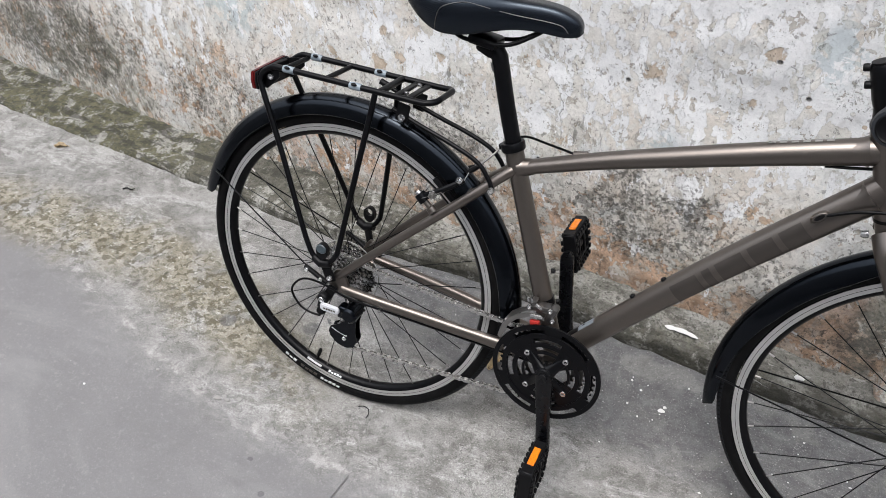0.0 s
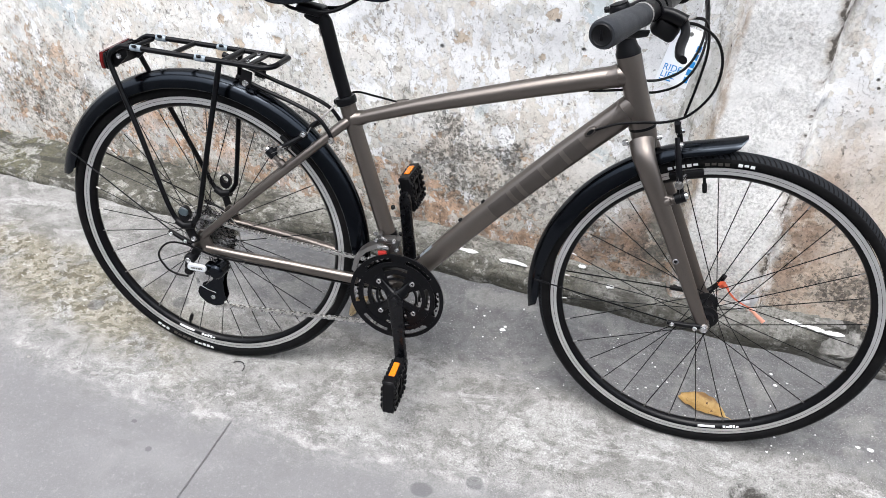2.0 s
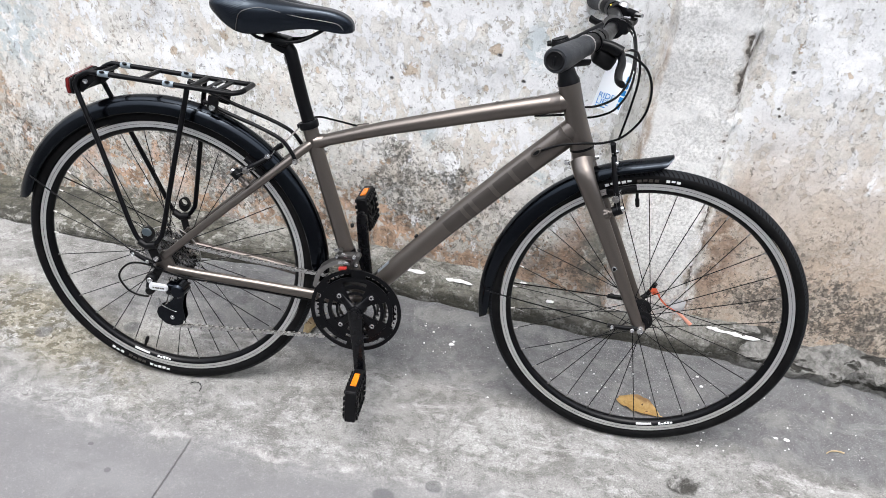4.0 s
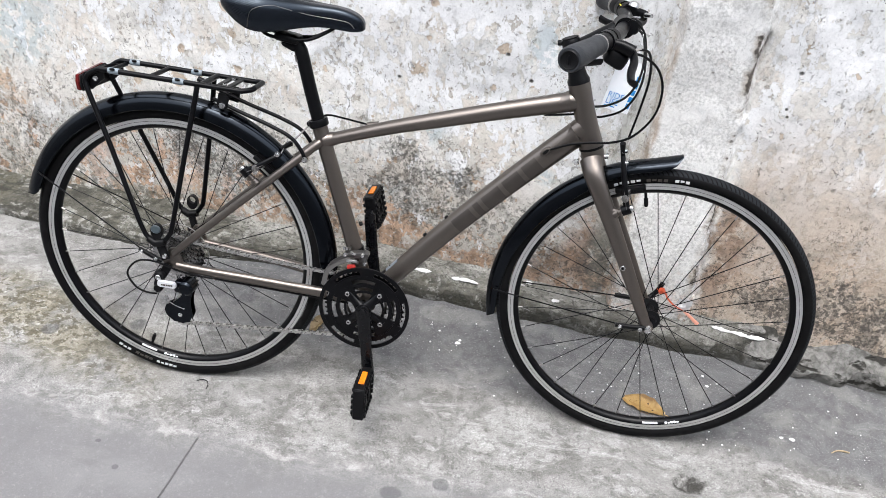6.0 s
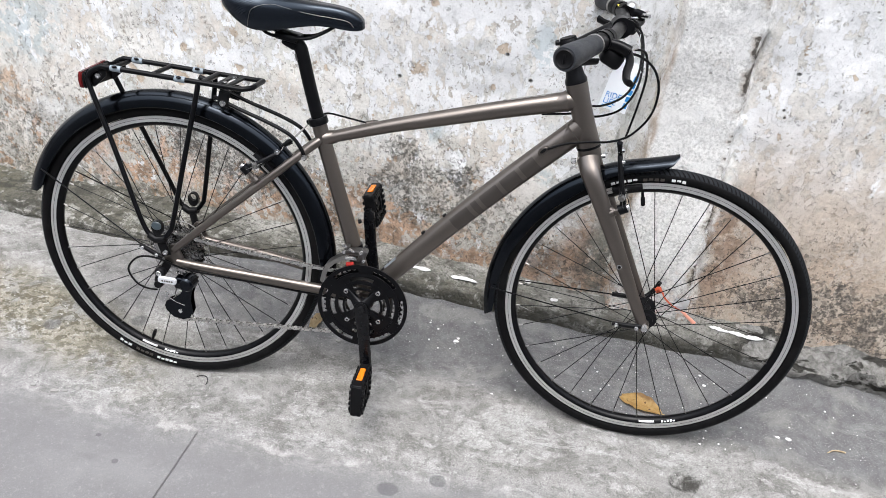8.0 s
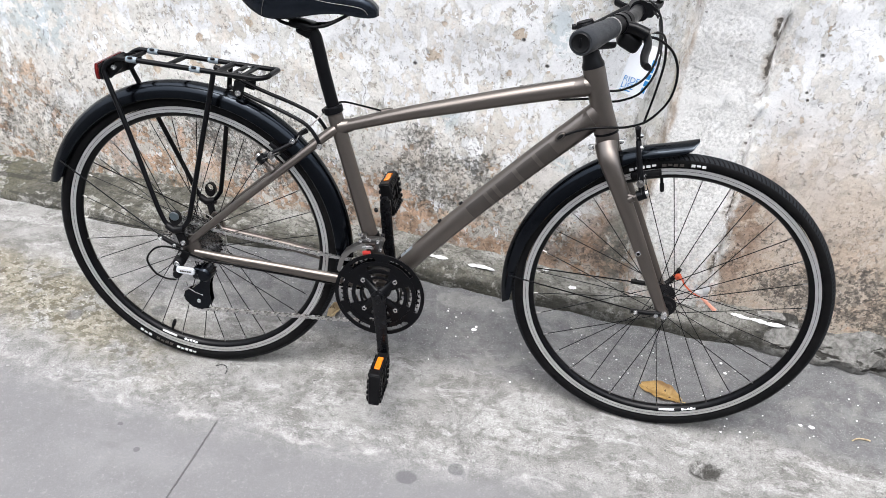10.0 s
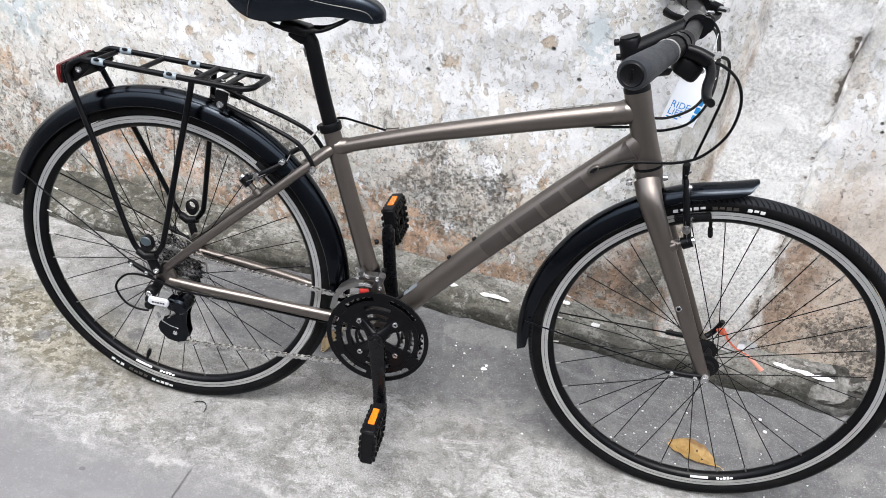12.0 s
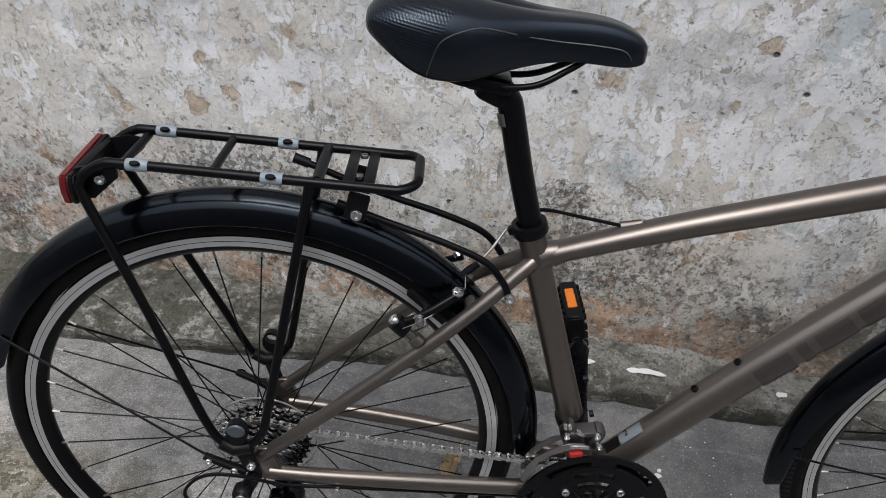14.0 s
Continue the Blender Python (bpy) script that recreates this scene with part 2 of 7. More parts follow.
    col = m.mix(times(cream_dirt_shade, m.math("MULTIPLY_ADD", small, 0.6, -0.06)), col, (0.28, 0.25, 0.215))
    col = m.mix(cream, col, cream_col)
    # the washes have yellowed, greyed and greened in clouds
    for seed, tone_to, share in (((5, 1, 3), (0.60, 0.50, 0.405), 0.34), ((2, 7, 8), (0.50, 0.51, 0.47), 0.30), ((9, 3, 1), (0.60, 0.655, 0.70), 0.26)):
        cloudy = m.step(plus(times(m.noise(4.5, 6, 0.6, 0.4, m.stretch(1, 1, 0.8, *seed)), 0.7), times(m.noise(40, 6, 0.6, 0.3, m.stretch(1, 1, 1, *seed)), 0.3)), 0.52, 0.58)
        col = m.mix(times(cloudy, share), col, tone_to)
    # the last white coat, hanging in long islands
    n_white = plus(times(m.noise(8.5, 7, 0.58, 0.5, m.stretch(1.25, 1.0, 0.6)), 0.55), times(m.noise(36, 7, 0.58, 0.3, m.stretch(1.2, 1, 0.8, 2, 0, 4)), 0.45))
    lim_white = minus(m.math("MULTIPLY_ADD", low, -0.125, 0.507), times(pillar, 0.05))
    lim_white = plus(lim_white, times(times(far, m.step(z, 0.45, 0.75)), 0.02))
    lim_white = plus(lim_white, times(blob(0.58, 0.72, 0.50, 0.26), 0.026))
    lim_white = minus(lim_white, times(blob(-0.65, 0.5, 0.5, 0.3), 0.04))
    white, white_dirt_shade, white_lip = torn(n_white, lim_white, 0.004)
    white_col = m.mix(m.step(m.noise(9, 8, 0.66), 0.3, 0.7), (0.715, 0.718, 0.722), (0.825, 0.828, 0.830))
    col = m.mix(times(white_dirt_shade, m.math("MULTIPLY_ADD", small, 0.55, -0.15)), col, (0.40, 0.375, 0.34))
    col = m.mix(white, col, white_col)
    # small chips all over, down to whatever lies beneath
    n_chip = plus(times(m.noise(22, 6, 0.6, 0.4, m.stretch(1, 1, 0.9, 8, 6, 4)), 0.5), times(m.noise(85, 6, 0.6, 0.4, m.stretch(1, 1, 0.9, 4, 8, 6)), 0.5))
    kept, kept_dirt_shade = torn(n_chip, plus(plus(0.578, times(minus(coarse, 0.5), -0.10)), times(m.math("MAXIMUM", pillar, times(times(far, 0.5), m.step(z, 0.35, 0.6))), 0.07)), 0.004)[:2]
    col = m.mix(times(minus(1.0, kept), 0.80), col, m.mix(m.step(m.noise(30, 5, 0.6), 0.44, 0.58), (0.40, 0.365, 0.315), (0.60, 0.565, 0.515)))
    col = m.mix(times(kept_dirt_shade, 0.22), col, (0.22, 0.195, 0.165))
    # bare spots down to the tan mortar
    spot_field = m.noise(17, 3, 0.5, 0.3, m.stretch(1.1, 1, 0.9, 11, 4, 6))
    ragged = plus(times(m.noise(48, 6, 0.62, 0.6, m.stretch(1, 1, 1, 9, 5, 2)), 0.7), times(small, 0.3))
    spot_field = plus(spot_field, times(minus(ragged, 0.5), 0.30))
    spot = m.step(spot_field, 0.700, 0.708)
    spot = times(spot, m.step(m.noise(3.0, 2), 0.42, 0.52))
    spot = total(spot, *[blob(sx, sz, sr * 0.92, sr * 0.84, 4.2, ragged) for sx, sz, sr in ((-0.055, 0.718, 0.022), (-0.045, 0.650, 0.018), (-0.150, 0.521, 0.019), (-0.031, 0.547, 0.018), (-0.202, 0.576, 0.016), (-0.375, 0.490, 0.022), (-0.353, 0.458, 0.017), (-0.462, 0.690, 0.024), (0.508, 0.728, 0.013), (0.697, 0.729, 0.019), (0.515, 0.814, 0.013), (0.480, 0.640, 0.026), (0.682, 0.624, 0.012), (-0.223, 0.490, 0.03))])
    spot_rim_shade = minus(m.step(spot, 0.02, 0.3), m.step(spot, 0.5, 0.95))
    bare = m.mix(m.step(small, 0.35, 0.65), (0.42, 0.335, 0.25), (0.62, 0.515, 0.405))
    col = m.mix(times(m.step(spot, 0.25, 0.6), 0.9), col, bare)
    # the spots' rims are darkened for the shadow of the torn edge
    col = m.mix(times(spot_rim_shade, 0.12), col, (0.26, 0.215, 0.165))
    # an older pale blue coat
    teal = total(blob(0.848, 0.41, 0.03, 0.028, 0.6), blob(-0.76, 0.57, 0.20, 0.16, 1.4), blob(0.10, 0.85, 0.10, 0.16, 1.4), blob(0.80, 0.76, 0.05, 0.08, 1.4), blob(0.52, 0.47, 0.06, 0.05, 1.4))
    teal = times(teal, m.step(m.noise(26, 6, 0.6, 0.4), 0.46, 0.50))
    col = m.mix(times(teal, 0.5), col, (0.36, 0.45, 0.48))
    # beige wash-down on the stretch past the pillar
    wash = times(far, m.step(plus(z, times(minus(m.noise(5, 8, 0.66, 0.5), 0.5), 0.6)), 0.80, 0.40))
    wash = times(wash, m.step(m.noise(14, 7, 0.62, 0.5, m.stretch(1, 1, 0.7, 4, 7, 1)), 0.32, 0.40))
    col = m.mix(times(wash, 0.82), col, m.mix(m.noise(18, 8, 0.7), (0.34, 0.27, 0.205), (0.60, 0.51, 0.425)))
    # brown seepage at both sides of the pillar's foot
    seep = times(total(blob(1.350, 0.27, 0.070, 0.27), blob(0.985, 0.20, 0.075, 0.14), times(blob(0.62, 0.075, 0.5, 0.05), 0.8)), m.step(m.noise(18, 7, 0.62, 0.5, m.stretch(1, 1, 0.8, 2, 2, 2)), 0.38, 0.47))
    col = m.mix(times(seep, 0.82), col, m.mix(m.step(small, 0.3, 0.7), (0.17, 0.115, 0.080), (0.40, 0.28, 0.205)))
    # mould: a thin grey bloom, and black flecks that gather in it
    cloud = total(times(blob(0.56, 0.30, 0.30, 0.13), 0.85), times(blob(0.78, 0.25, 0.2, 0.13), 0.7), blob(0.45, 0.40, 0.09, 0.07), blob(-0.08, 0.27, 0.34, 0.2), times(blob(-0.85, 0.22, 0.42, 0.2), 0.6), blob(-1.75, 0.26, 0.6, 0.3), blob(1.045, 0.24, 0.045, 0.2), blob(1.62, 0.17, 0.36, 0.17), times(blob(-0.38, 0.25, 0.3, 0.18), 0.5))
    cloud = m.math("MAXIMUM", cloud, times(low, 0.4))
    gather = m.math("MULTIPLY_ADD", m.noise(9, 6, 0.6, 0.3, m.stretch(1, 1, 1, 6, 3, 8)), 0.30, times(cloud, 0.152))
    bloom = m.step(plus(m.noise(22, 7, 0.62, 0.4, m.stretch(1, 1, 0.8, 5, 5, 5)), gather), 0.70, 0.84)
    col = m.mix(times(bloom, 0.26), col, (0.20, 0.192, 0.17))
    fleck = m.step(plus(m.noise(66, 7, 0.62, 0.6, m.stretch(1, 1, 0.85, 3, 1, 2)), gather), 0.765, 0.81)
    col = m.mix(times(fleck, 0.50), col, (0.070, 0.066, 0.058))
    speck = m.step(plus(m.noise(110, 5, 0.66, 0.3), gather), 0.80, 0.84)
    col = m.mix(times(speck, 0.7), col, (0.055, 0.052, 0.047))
    # mould run down in streaks
    runs = total(blob(0.90, 0.70, 0.05, 0.10), blob(0.35, 0.43, 0.12, 0.10), blob(1.03, 0.55, 0.05, 0.50, 0.8), blob(0.02, 0.50, 0.1, 0.12))
    drip = m.step(plus(m.noise(60, 8, 0.72, 0.4, m.stretch(1, 1, 0.3, 1, 2, 3)), times(runs, 0.12)), 0.62, 0.74)
    col = m.mix(times(times(drip, runs), 0.75), col, (0.16, 0.155, 0.14))
    black = times(total(blob(1.03, 0.19, 0.06, 0.15, 1.3), times(blob(0.84, 0.17, 0.10, 0.08, 1.3), 0.7)), m.step(m.noise(40, 8, 0.7), 0.36, 0.52))
    col = m.mix(times(black, 0.8), col, (0.05, 0.05, 0.046))
    # black-green growth above the plinth's far rear end
    growth = times(total(blob(-1.62, 0.16, 0.5, 0.22, 1.4), blob(-0.55, 0.05, 0.55, 0.09, 1.2)), m.step(m.noise(26, 8, 0.68, 0.4, m.stretch(1, 1, 1, 1, 4, 7)), 0.42, 0.56))
    col = m.mix(times(growth, 0.75), col, m.mix(m.step(small, 0.35, 0.65), (0.045, 0.045, 0.034), (0.17, 0.165, 0.13)))
    # grey-green damp streak beside the pillar
    damp = times(blob(1.035, 0.50, 0.05, 0.5, 0.9), m.step(m.noise(16, 8, 0.68, 0.5, m.stretch(1, 1, 0.35, 8, 1, 1)), 0.36, 0.54))
    col = m.mix(times(damp, 0.6), col, (0.30, 0.29, 0.25))
    # the pillar is bare granular concrete
    granular = m.mix(m.step(fine, 0.34, 0.60), (0.56, 0.555, 0.54), (0.75, 0.745, 0.73))
    granular = m.mix(m.step(m.noise(10, 6, 0.6, 0.4, m.stretch(1, 1, 1, 3, 2, 6)), 0.53, 0.56), granular, (0.76, 0.755, 0.74))
    col = m.mix(times(pillar, m.math("MULTIPLY_ADD", m.step(z, 0.10, 0.3), 0.50, 0.35)), col, granular)
    # worn arrises
    worn = m.step(m.noise(22, 7, 0.7, 0.3, m.stretch(1, 1, 0.5, 1, 6, 2)), 0.44, 0.56)
    left_arris = m.step(m.math("ABSOLUTE", minus(x, m.math("MULTIPLY_ADD", minus(drift, 0.5), 0.03, 1.085))), 0.016, 0.004)
    col = m.mix(times(left_arris, m.math("MULTIPLY_ADD", worn, 0.55, 0.2)), col, (0.36, 0.275, 0.20))
    line = minus(x, m.math("MULTIPLY_ADD", z, -0.05, 1.311))
    line = plus(line, times(minus(small, 0.5), 0.05))
    chip = times(m.step(m.math("ABSOLUTE", plus(line, 0.002)), 0.022, 0.008), worn)
    col = m.mix(times(chip, 0.75), col, (0.82, 0.815, 0.80))
    hollow = m.noise(13, 6, 0.7, 0.3, m.stretch(0.4, 1, 1, 5, 6, 2))
    soil = times(m.step(m.math("ABSOLUTE", plus(line, 0.012)), 0.018, 0.004), m.step(hollow, 0.44, 0.60))
    col = m.mix(times(soil, 0.6), col, (0.30, 0.235, 0.17))
    gap = times(m.step(m.math("ABSOLUTE", plus(line, 0.010)), 0.008, 0.002), m.step(hollow, 0.50, 0.58))
    col = m.mix(times(gap, 0.9), col, (0.06, 0.052, 0.043))
    # hairline cracks
    bend = m.t.nodes.new("ShaderNodeVectorMath")
    bend.operation = "MULTIPLY_ADD"
    wander = m.t.nodes.new("ShaderNodeTexNoise")
    m.put(wander, "Vector", m.co), m.put(wander, "Scale", 9.0), m.put(wander, "Detail", 6.0)
    m.t.links.new(wander.outputs["Color"], bend.inputs[0])
    bend.inputs[1].default_value = (0.16, 0.16, 0.16)
    m.t.links.new(m.co, bend.inputs[2])
    crack = m.step(m.cells(2.9, bend.outputs[0], "DISTANCE_TO_EDGE"), 0.0030, 0.0008)
    crack = times(crack, m.step(m.noise(5.5, 3, 0.5, 0.0, m.stretch(1, 1, 1, 4, 4, 9)), 0.63, 0.68))
    col = m.mix(times(crack, 0.55), col, (0.10, 0.09, 0.078))
    # pinholes and knocks; the shade inside them is put into the colour
    pin = times(m.step(m.cells(13), 0.06, 0.035), m.step(m.noise(23, 2), 0.5, 0.58))
    nick = times(m.step(m.cells(38, m.stretch(1, 1, 1.5, 2, 2, 2)), 0.15, 0.10), m.step(m.noise(31, 2, 0.5, 0.0, m.stretch(1, 1, 1, 5, 1, 1)), 0.56, 0.62))
    hole = total(*[blob(hx * 1.0103, hz, 0.0058, 0.005, 0.6) for hx, hz in ((0.427, 0.610), (0.765, 0.663), (1.353, 0.791), (0.70, 0.72))])
    pin = m.math("MAXIMUM", pin, hole)
    col = m.mix(times(nick, 0.6), col, (0.15, 0.135, 0.115))
    col = m.mix(times(pin, 0.9), col, (0.05, 0.045, 0.04))
    # a white coat lies smooth, bare mortar is gritty
    coated = m.math("MAXIMUM", white, times(cream, 0.7))
    col = shade(col, plus(0.5, times(minus(fine, 0.5), m.math("MULTIPLY_ADD", coated, -0.68, 1.0))), 0.40, 1.60)
    col = shade(col, m.step(pits, 0.30, 0.46), 0.86, 1.01)
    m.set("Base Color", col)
    h = plus(plus(times(white, 0.20), times(cream, 0.15)), times(skim, 0.26))
    h = plus(h, times(plus(white_lip, cream_lip), 0.06))
    h = plus(h, times(small, 0.45))
    h = plus(h, times(fine, m.math("MULTIPLY_ADD", coated, -0.45, 0.75)))
    h = minus(h, plus(times(m.math("MAXIMUM", pin, crack), 1.3), times(m.math("MAXIMUM", m.math("MAXIMUM", times(spot, 0.5), gap), nick), 0.6)))
    h = minus(h, times(minus(1.0, kept), 0.22))
    m.set("Normal", m.bump(h, 1.0, 0.0045))
    m.set("Roughness", m.math("MULTIPLY_ADD", white, -0.1, 0.94))
    m.set("Specular IOR Level", 0.25)
    return m.m


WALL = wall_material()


def far_wall_material():
    m = Mat("plain_grey_plaster", 0.9)
    m.set("Base Color", m.mix(m.noise(3, 7, 0.65), (0.24, 0.235, 0.23), (0.36, 0.355, 0.35)))
    m.set("Normal", m.bump(m.noise(40, 6), 0.5, 0.004))
    return m.m


FAR_WALL = far_wall_material()


def plinth_material():
    """Grey cement fillet: bare and pale on its slope, mossy along its foot and wherever the rear end stays wet."""
    m = Mat("mossy_cement", 0.94)
    x, y, z = m.xyz()
    a, b, c = m.noise(9, 7, 0.6, 0.5), m.noise(50, 7, 0.66, 0.3), m.noise(190, 5, 0.7)
    wide = m.noise(4, 6, 0.6, 0.3, m.stretch(1, 1, 1, 2, 7, 1))
    grain = m.step(c, 0.32, 0.68)
    col = m.mix(m.step(a, 0.3, 0.7), (0.115, 0.112, 0.096), (0.235, 0.230, 0.205))
    col = m.mix(m.math("MULTIPLY", grain, 0.60), col, (0.44, 0.43, 0.40))
    col = m.mix(m.math("MULTIPLY", m.step(b, 0.50, 0.64), 0.45), col, (0.34, 0.325, 0.285))
    # bare cement crust, flat and pale, with torn edges
    rear = m.step(x, 0.2, -0.7)
    crust = m.math("ADD", m.math("MULTIPLY", m.noise(8, 5, 0.5, 0.5, m.stretch(0.8, 1, 1.3, 5, 1, 2)), 0.6), m.math("MULTIPLY", m.noise(28, 6, 0.58), 0.4))
    crust = m.step(m.math("SUBTRACT", crust, m.math("MULTIPLY", rear, 0.01)), 0.525, 0.545)
    col = m.mix(m.math("MULTIPLY", crust, 0.6), col, m.mix(grain, (0.23, 0.226, 0.208), (0.43, 0.422, 0.395)))
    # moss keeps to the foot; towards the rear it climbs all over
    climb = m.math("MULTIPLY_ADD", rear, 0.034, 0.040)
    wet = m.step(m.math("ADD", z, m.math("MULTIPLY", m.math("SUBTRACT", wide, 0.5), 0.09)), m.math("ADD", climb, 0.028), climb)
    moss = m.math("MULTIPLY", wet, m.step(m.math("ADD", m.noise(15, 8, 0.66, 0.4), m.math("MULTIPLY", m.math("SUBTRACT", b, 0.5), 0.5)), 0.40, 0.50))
    # the moss is toned extra dark, for the shade in the foot's crease
    moss_shade_col = m.mix(m.step(b, 0.32, 0.68), (0.024, 0.023, 0.017), (0.090, 0.086, 0.064))
    moss_shade_col = m.mix(m.math("MULTIPLY", rear, m.step(m.noise(7, 5, 0.55), 0.44, 0.56)), moss_shade_col, m.mix(m.step(b, 0.32, 0.68), (0.026, 0.025, 0.016), (0.080, 0.076, 0.056)))
    moss_shade_col = m.mix(m.step(x, -0.75, -1.10), moss_shade_col, m.mix(m.step(b, 0.32, 0.68), (0.026, 0.027, 0.010), (0.088, 0.084, 0.030)))
    col = m.mix(m.math("MULTIPLY", moss, 0.80), col, moss_shade_col)
    dark = m.step(m.math("ADD", m.noise(26, 8, 0.68, 0.4, m.stretch(0.7, 1, 1, 3, 3, 3)), m.math("MULTIPLY", wide, 0.25)), 0.655, 0.71)
    col = m.mix(m.math("MULTIPLY", dark, 0.5), col, (0.055, 0.053, 0.040))
    streak = m.math("MULTIPLY", m.step(m.noise(24, 7, 0.64, 0.3, m.stretch(0.3, 1, 2.2, 7, 3, 1)), 0.50, 0.58), m.math("MULTIPLY_ADD", m.step(x, 0.5, -0.1), 0.4, 0.6))
    col = m.mix(m.math("MULTIPLY", streak, 0.7), col, (0.038, 0.036, 0.030))
    fleck = m.step(m.noise(85, 5, 0.66, 0.3, m.stretch(1, 1, 1, 6, 2, 5)), 0.555, 0.62)
    col = m.mix(m.math("MULTIPLY", fleck, 0.65), col, (0.045, 0.043, 0.035))
    lime = m.step(m.noise(26, 7, 0.62, 0.5, m.stretch(0.4, 1, 1.4, 4, 1, 0)), 0.655, 0.675)
    col = m.mix(m.math("MULTIPLY", lime, m.math("MULTIPLY_ADD", rear, -0.45, 0.6)), col, (0.56, 0.55, 0.53))
    # a darker grey under the pillar and past it
    col = m.mix(m.math("MULTIPLY", m.step(m.math("ADD", x, m.math("MULTIPLY", m.math("SUBTRACT", a, 0.5), 0.4)), 0.75, 1.0), 0.34), col, (0.075, 0.072, 0.064))
    # broken pale stones where the fillet has gone
    rubble = m.step(m.math("ADD", x, m.math("MULTIPLY", m.math("SUBTRACT", a, 0.5), 0.3)), 1.42, 1.50)
    stones = m.noise(13, 6, 0.58, 0.3, m.stretch(0.7, 1, 1.5, 1, 1, 0))
    block_col = m.mix(m.step(b, 0.3, 0.7), (0.10, 0.097, 0.090), (0.30, 0.295, 0.28))
    # dark gaps between the stones: shade put into the colour
    block_col = m.mix(m.step(stones, 0.475, 0.43), block_col, (0.035, 0.033, 0.029))
    col = m.mix(m.math("MULTIPLY", rubble, 0.85), col, block_col)
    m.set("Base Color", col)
    h = m.math("ADD", m.math("ADD", m.math("MULTIPLY", a, 0.6), m.math("MULTIPLY", b, 0.65)), m.math("MULTIPLY", c, 0.40))
    h = m.math("ADD", h, m.math("MULTIPLY", crust, 0.18))
    h = m.math("ADD", h, m.math("MULTIPLY", m.math("MULTIPLY", rubble, m.step(stones, 0.38, 0.46)), 0.8))
    m.set("Normal", m.bump(h, 1.0, 0.012)).set("Specular IOR Level", 0.25)
    return m.m


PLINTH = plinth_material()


def ground_material():
    """Worn alley concrete: a smooth grey lane, a rough pale strip under the wheels and a trowelled slab by the wall."""
    m = Mat("worn_concrete", 0.9)
    x, y, z = m.xyz()
    a, b, c = m.noise(4, 8, 0.64, 0.3), m.noise(26, 8, 0.66, 0.4), m.noise(130, 6, 0.7)
    grit = m.noise(380, 4, 0.75)
    back = m.math("MAXIMUM", m.math("SUBTRACT", -0.3, x), 0.0)
    wob = m.math("MULTIPLY", m.math("SUBTRACT", m.noise(4.5, 7, 0.65), 0.5), 0.16)
    # the lane's edge lies a little out from the wheels and bears off towards the wall behind them
    edge = m.math("ADD", m.math("ADD", y, m.math("MULTIPLY", x, 0.06)), m.math("MULTIPLY", back, -0.28))
    edge = m.math("ADD", edge, wob)
    strip = m.step(m.math("ADD", edge, m.math("MULTIPLY", m.math("SUBTRACT", b, 0.5), 0.10)), -0.26, -0.11)
    lane = m.mix(a, (0.150, 0.146, 0.148), (0.204, 0.200, 0.201))
    lane = m.mix(m.math("MULTIPLY", m.step(c, 0.5, 0.7), 0.30), lane, (0.26, 0.26, 0.26))
    lane = m.mix(m.math("MULTIPLY", m.step(m.noise(9, 8, 0.66, 0.5), 0.54, 0.66), 0.35), lane, (0.150, 0.147, 0.147))
    lane = m.mix(m.math("MULTIPLY", m.step(m.noise(3.2, 7, 0.62, 0.8, m.stretch(0.5, 1.2, 1, 4, 2, 0)), 0.50, 0.64), 0.4), lane, (0.245, 0.242, 0.240))
    lane = m.mix(m.math("MULTIPLY", m.step(m.noise(70, 6, 0.66), 0.56, 0.68), 0.35), lane, (0.30, 0.297, 0.292))
    # rough strip: grey body, wiped over with pale cement that has worn through
    rough = m.mix(m.step(m.noise(11, 7, 0.6, 0.5, m.stretch(0.8, 1.2, 1, 2, 5, 0)), 0.34, 0.66), (0.150, 0.145, 0.136), (0.262, 0.257, 0.246))
    rough = m.mix(m.math("MULTIPLY", m.step(b, 0.45, 0.62), 0.5), rough, (0.32, 0.315, 0.302))
    wipe = m.math("ADD", m.math("MULTIPLY", m.noise(6, 6, 0.55, 0.8, m.stretch(0.6, 1.4, 1, 3, 1, 0)), 0.55), m.math("MULTIPLY", m.noise(30, 7, 0.62, 0.4, m.stretch(0.6, 1.3, 1, 1, 4, 0)), 0.45))
    wiped = m.step(wipe, 0.520, 0.575)
    rough = m.mix(m.math("MULTIPLY", wiped, 0.54), rough, m.mix(m.step(c, 0.35, 0.65), (0.30, 0.295, 0.283), (0.46, 0.455, 0.44)))
    rough = m.mix(m.math("MULTIPLY", m.step(c, 0.46, 0.32), 0.45), rough, (0.085, 0.082, 0.075))
    col = m.mix(strip, lane, rough)
    # trowelled slab by the wall
    slab = m.math("ADD", m.math("ADD", y, m.math("MULTIPLY", x, 0.133)), m.math("MULTIPLY", wob, 0.5))
    # drawn out rearwards so its dark grey also paints the bicycle's shade
    slab = m.math("MULTIPLY", m.step(slab, 0.14, 0.22), m.step(m.math("ADD", x, m.math("MULTIPLY", wob, 2.0)), -0.55, -0.10))
    smooth_grey = m.mix(m.step(b, 0.25, 0.75), (0.094, 0.094, 0.098), (0.158, 0.158, 0.161))
    smooth_grey = m.mix(m.math("MULTIPLY", m.step(c, 0.52, 0.68), 0.45), smooth_grey, (0.24, 0.24, 0.236))
    smooth_grey = m.mix(m.math("MULTIPLY", m.step(m.noise(7, 7, 0.62, 0.6, m.stretch(1, 1, 1, 5, 2, 0)), 0.52, 0.62), 0.5), smooth_grey, (0.25, 0.245, 0.232))
    col = m.mix(m.math("MULTIPLY", slab, 0.9), col, smooth_grey)
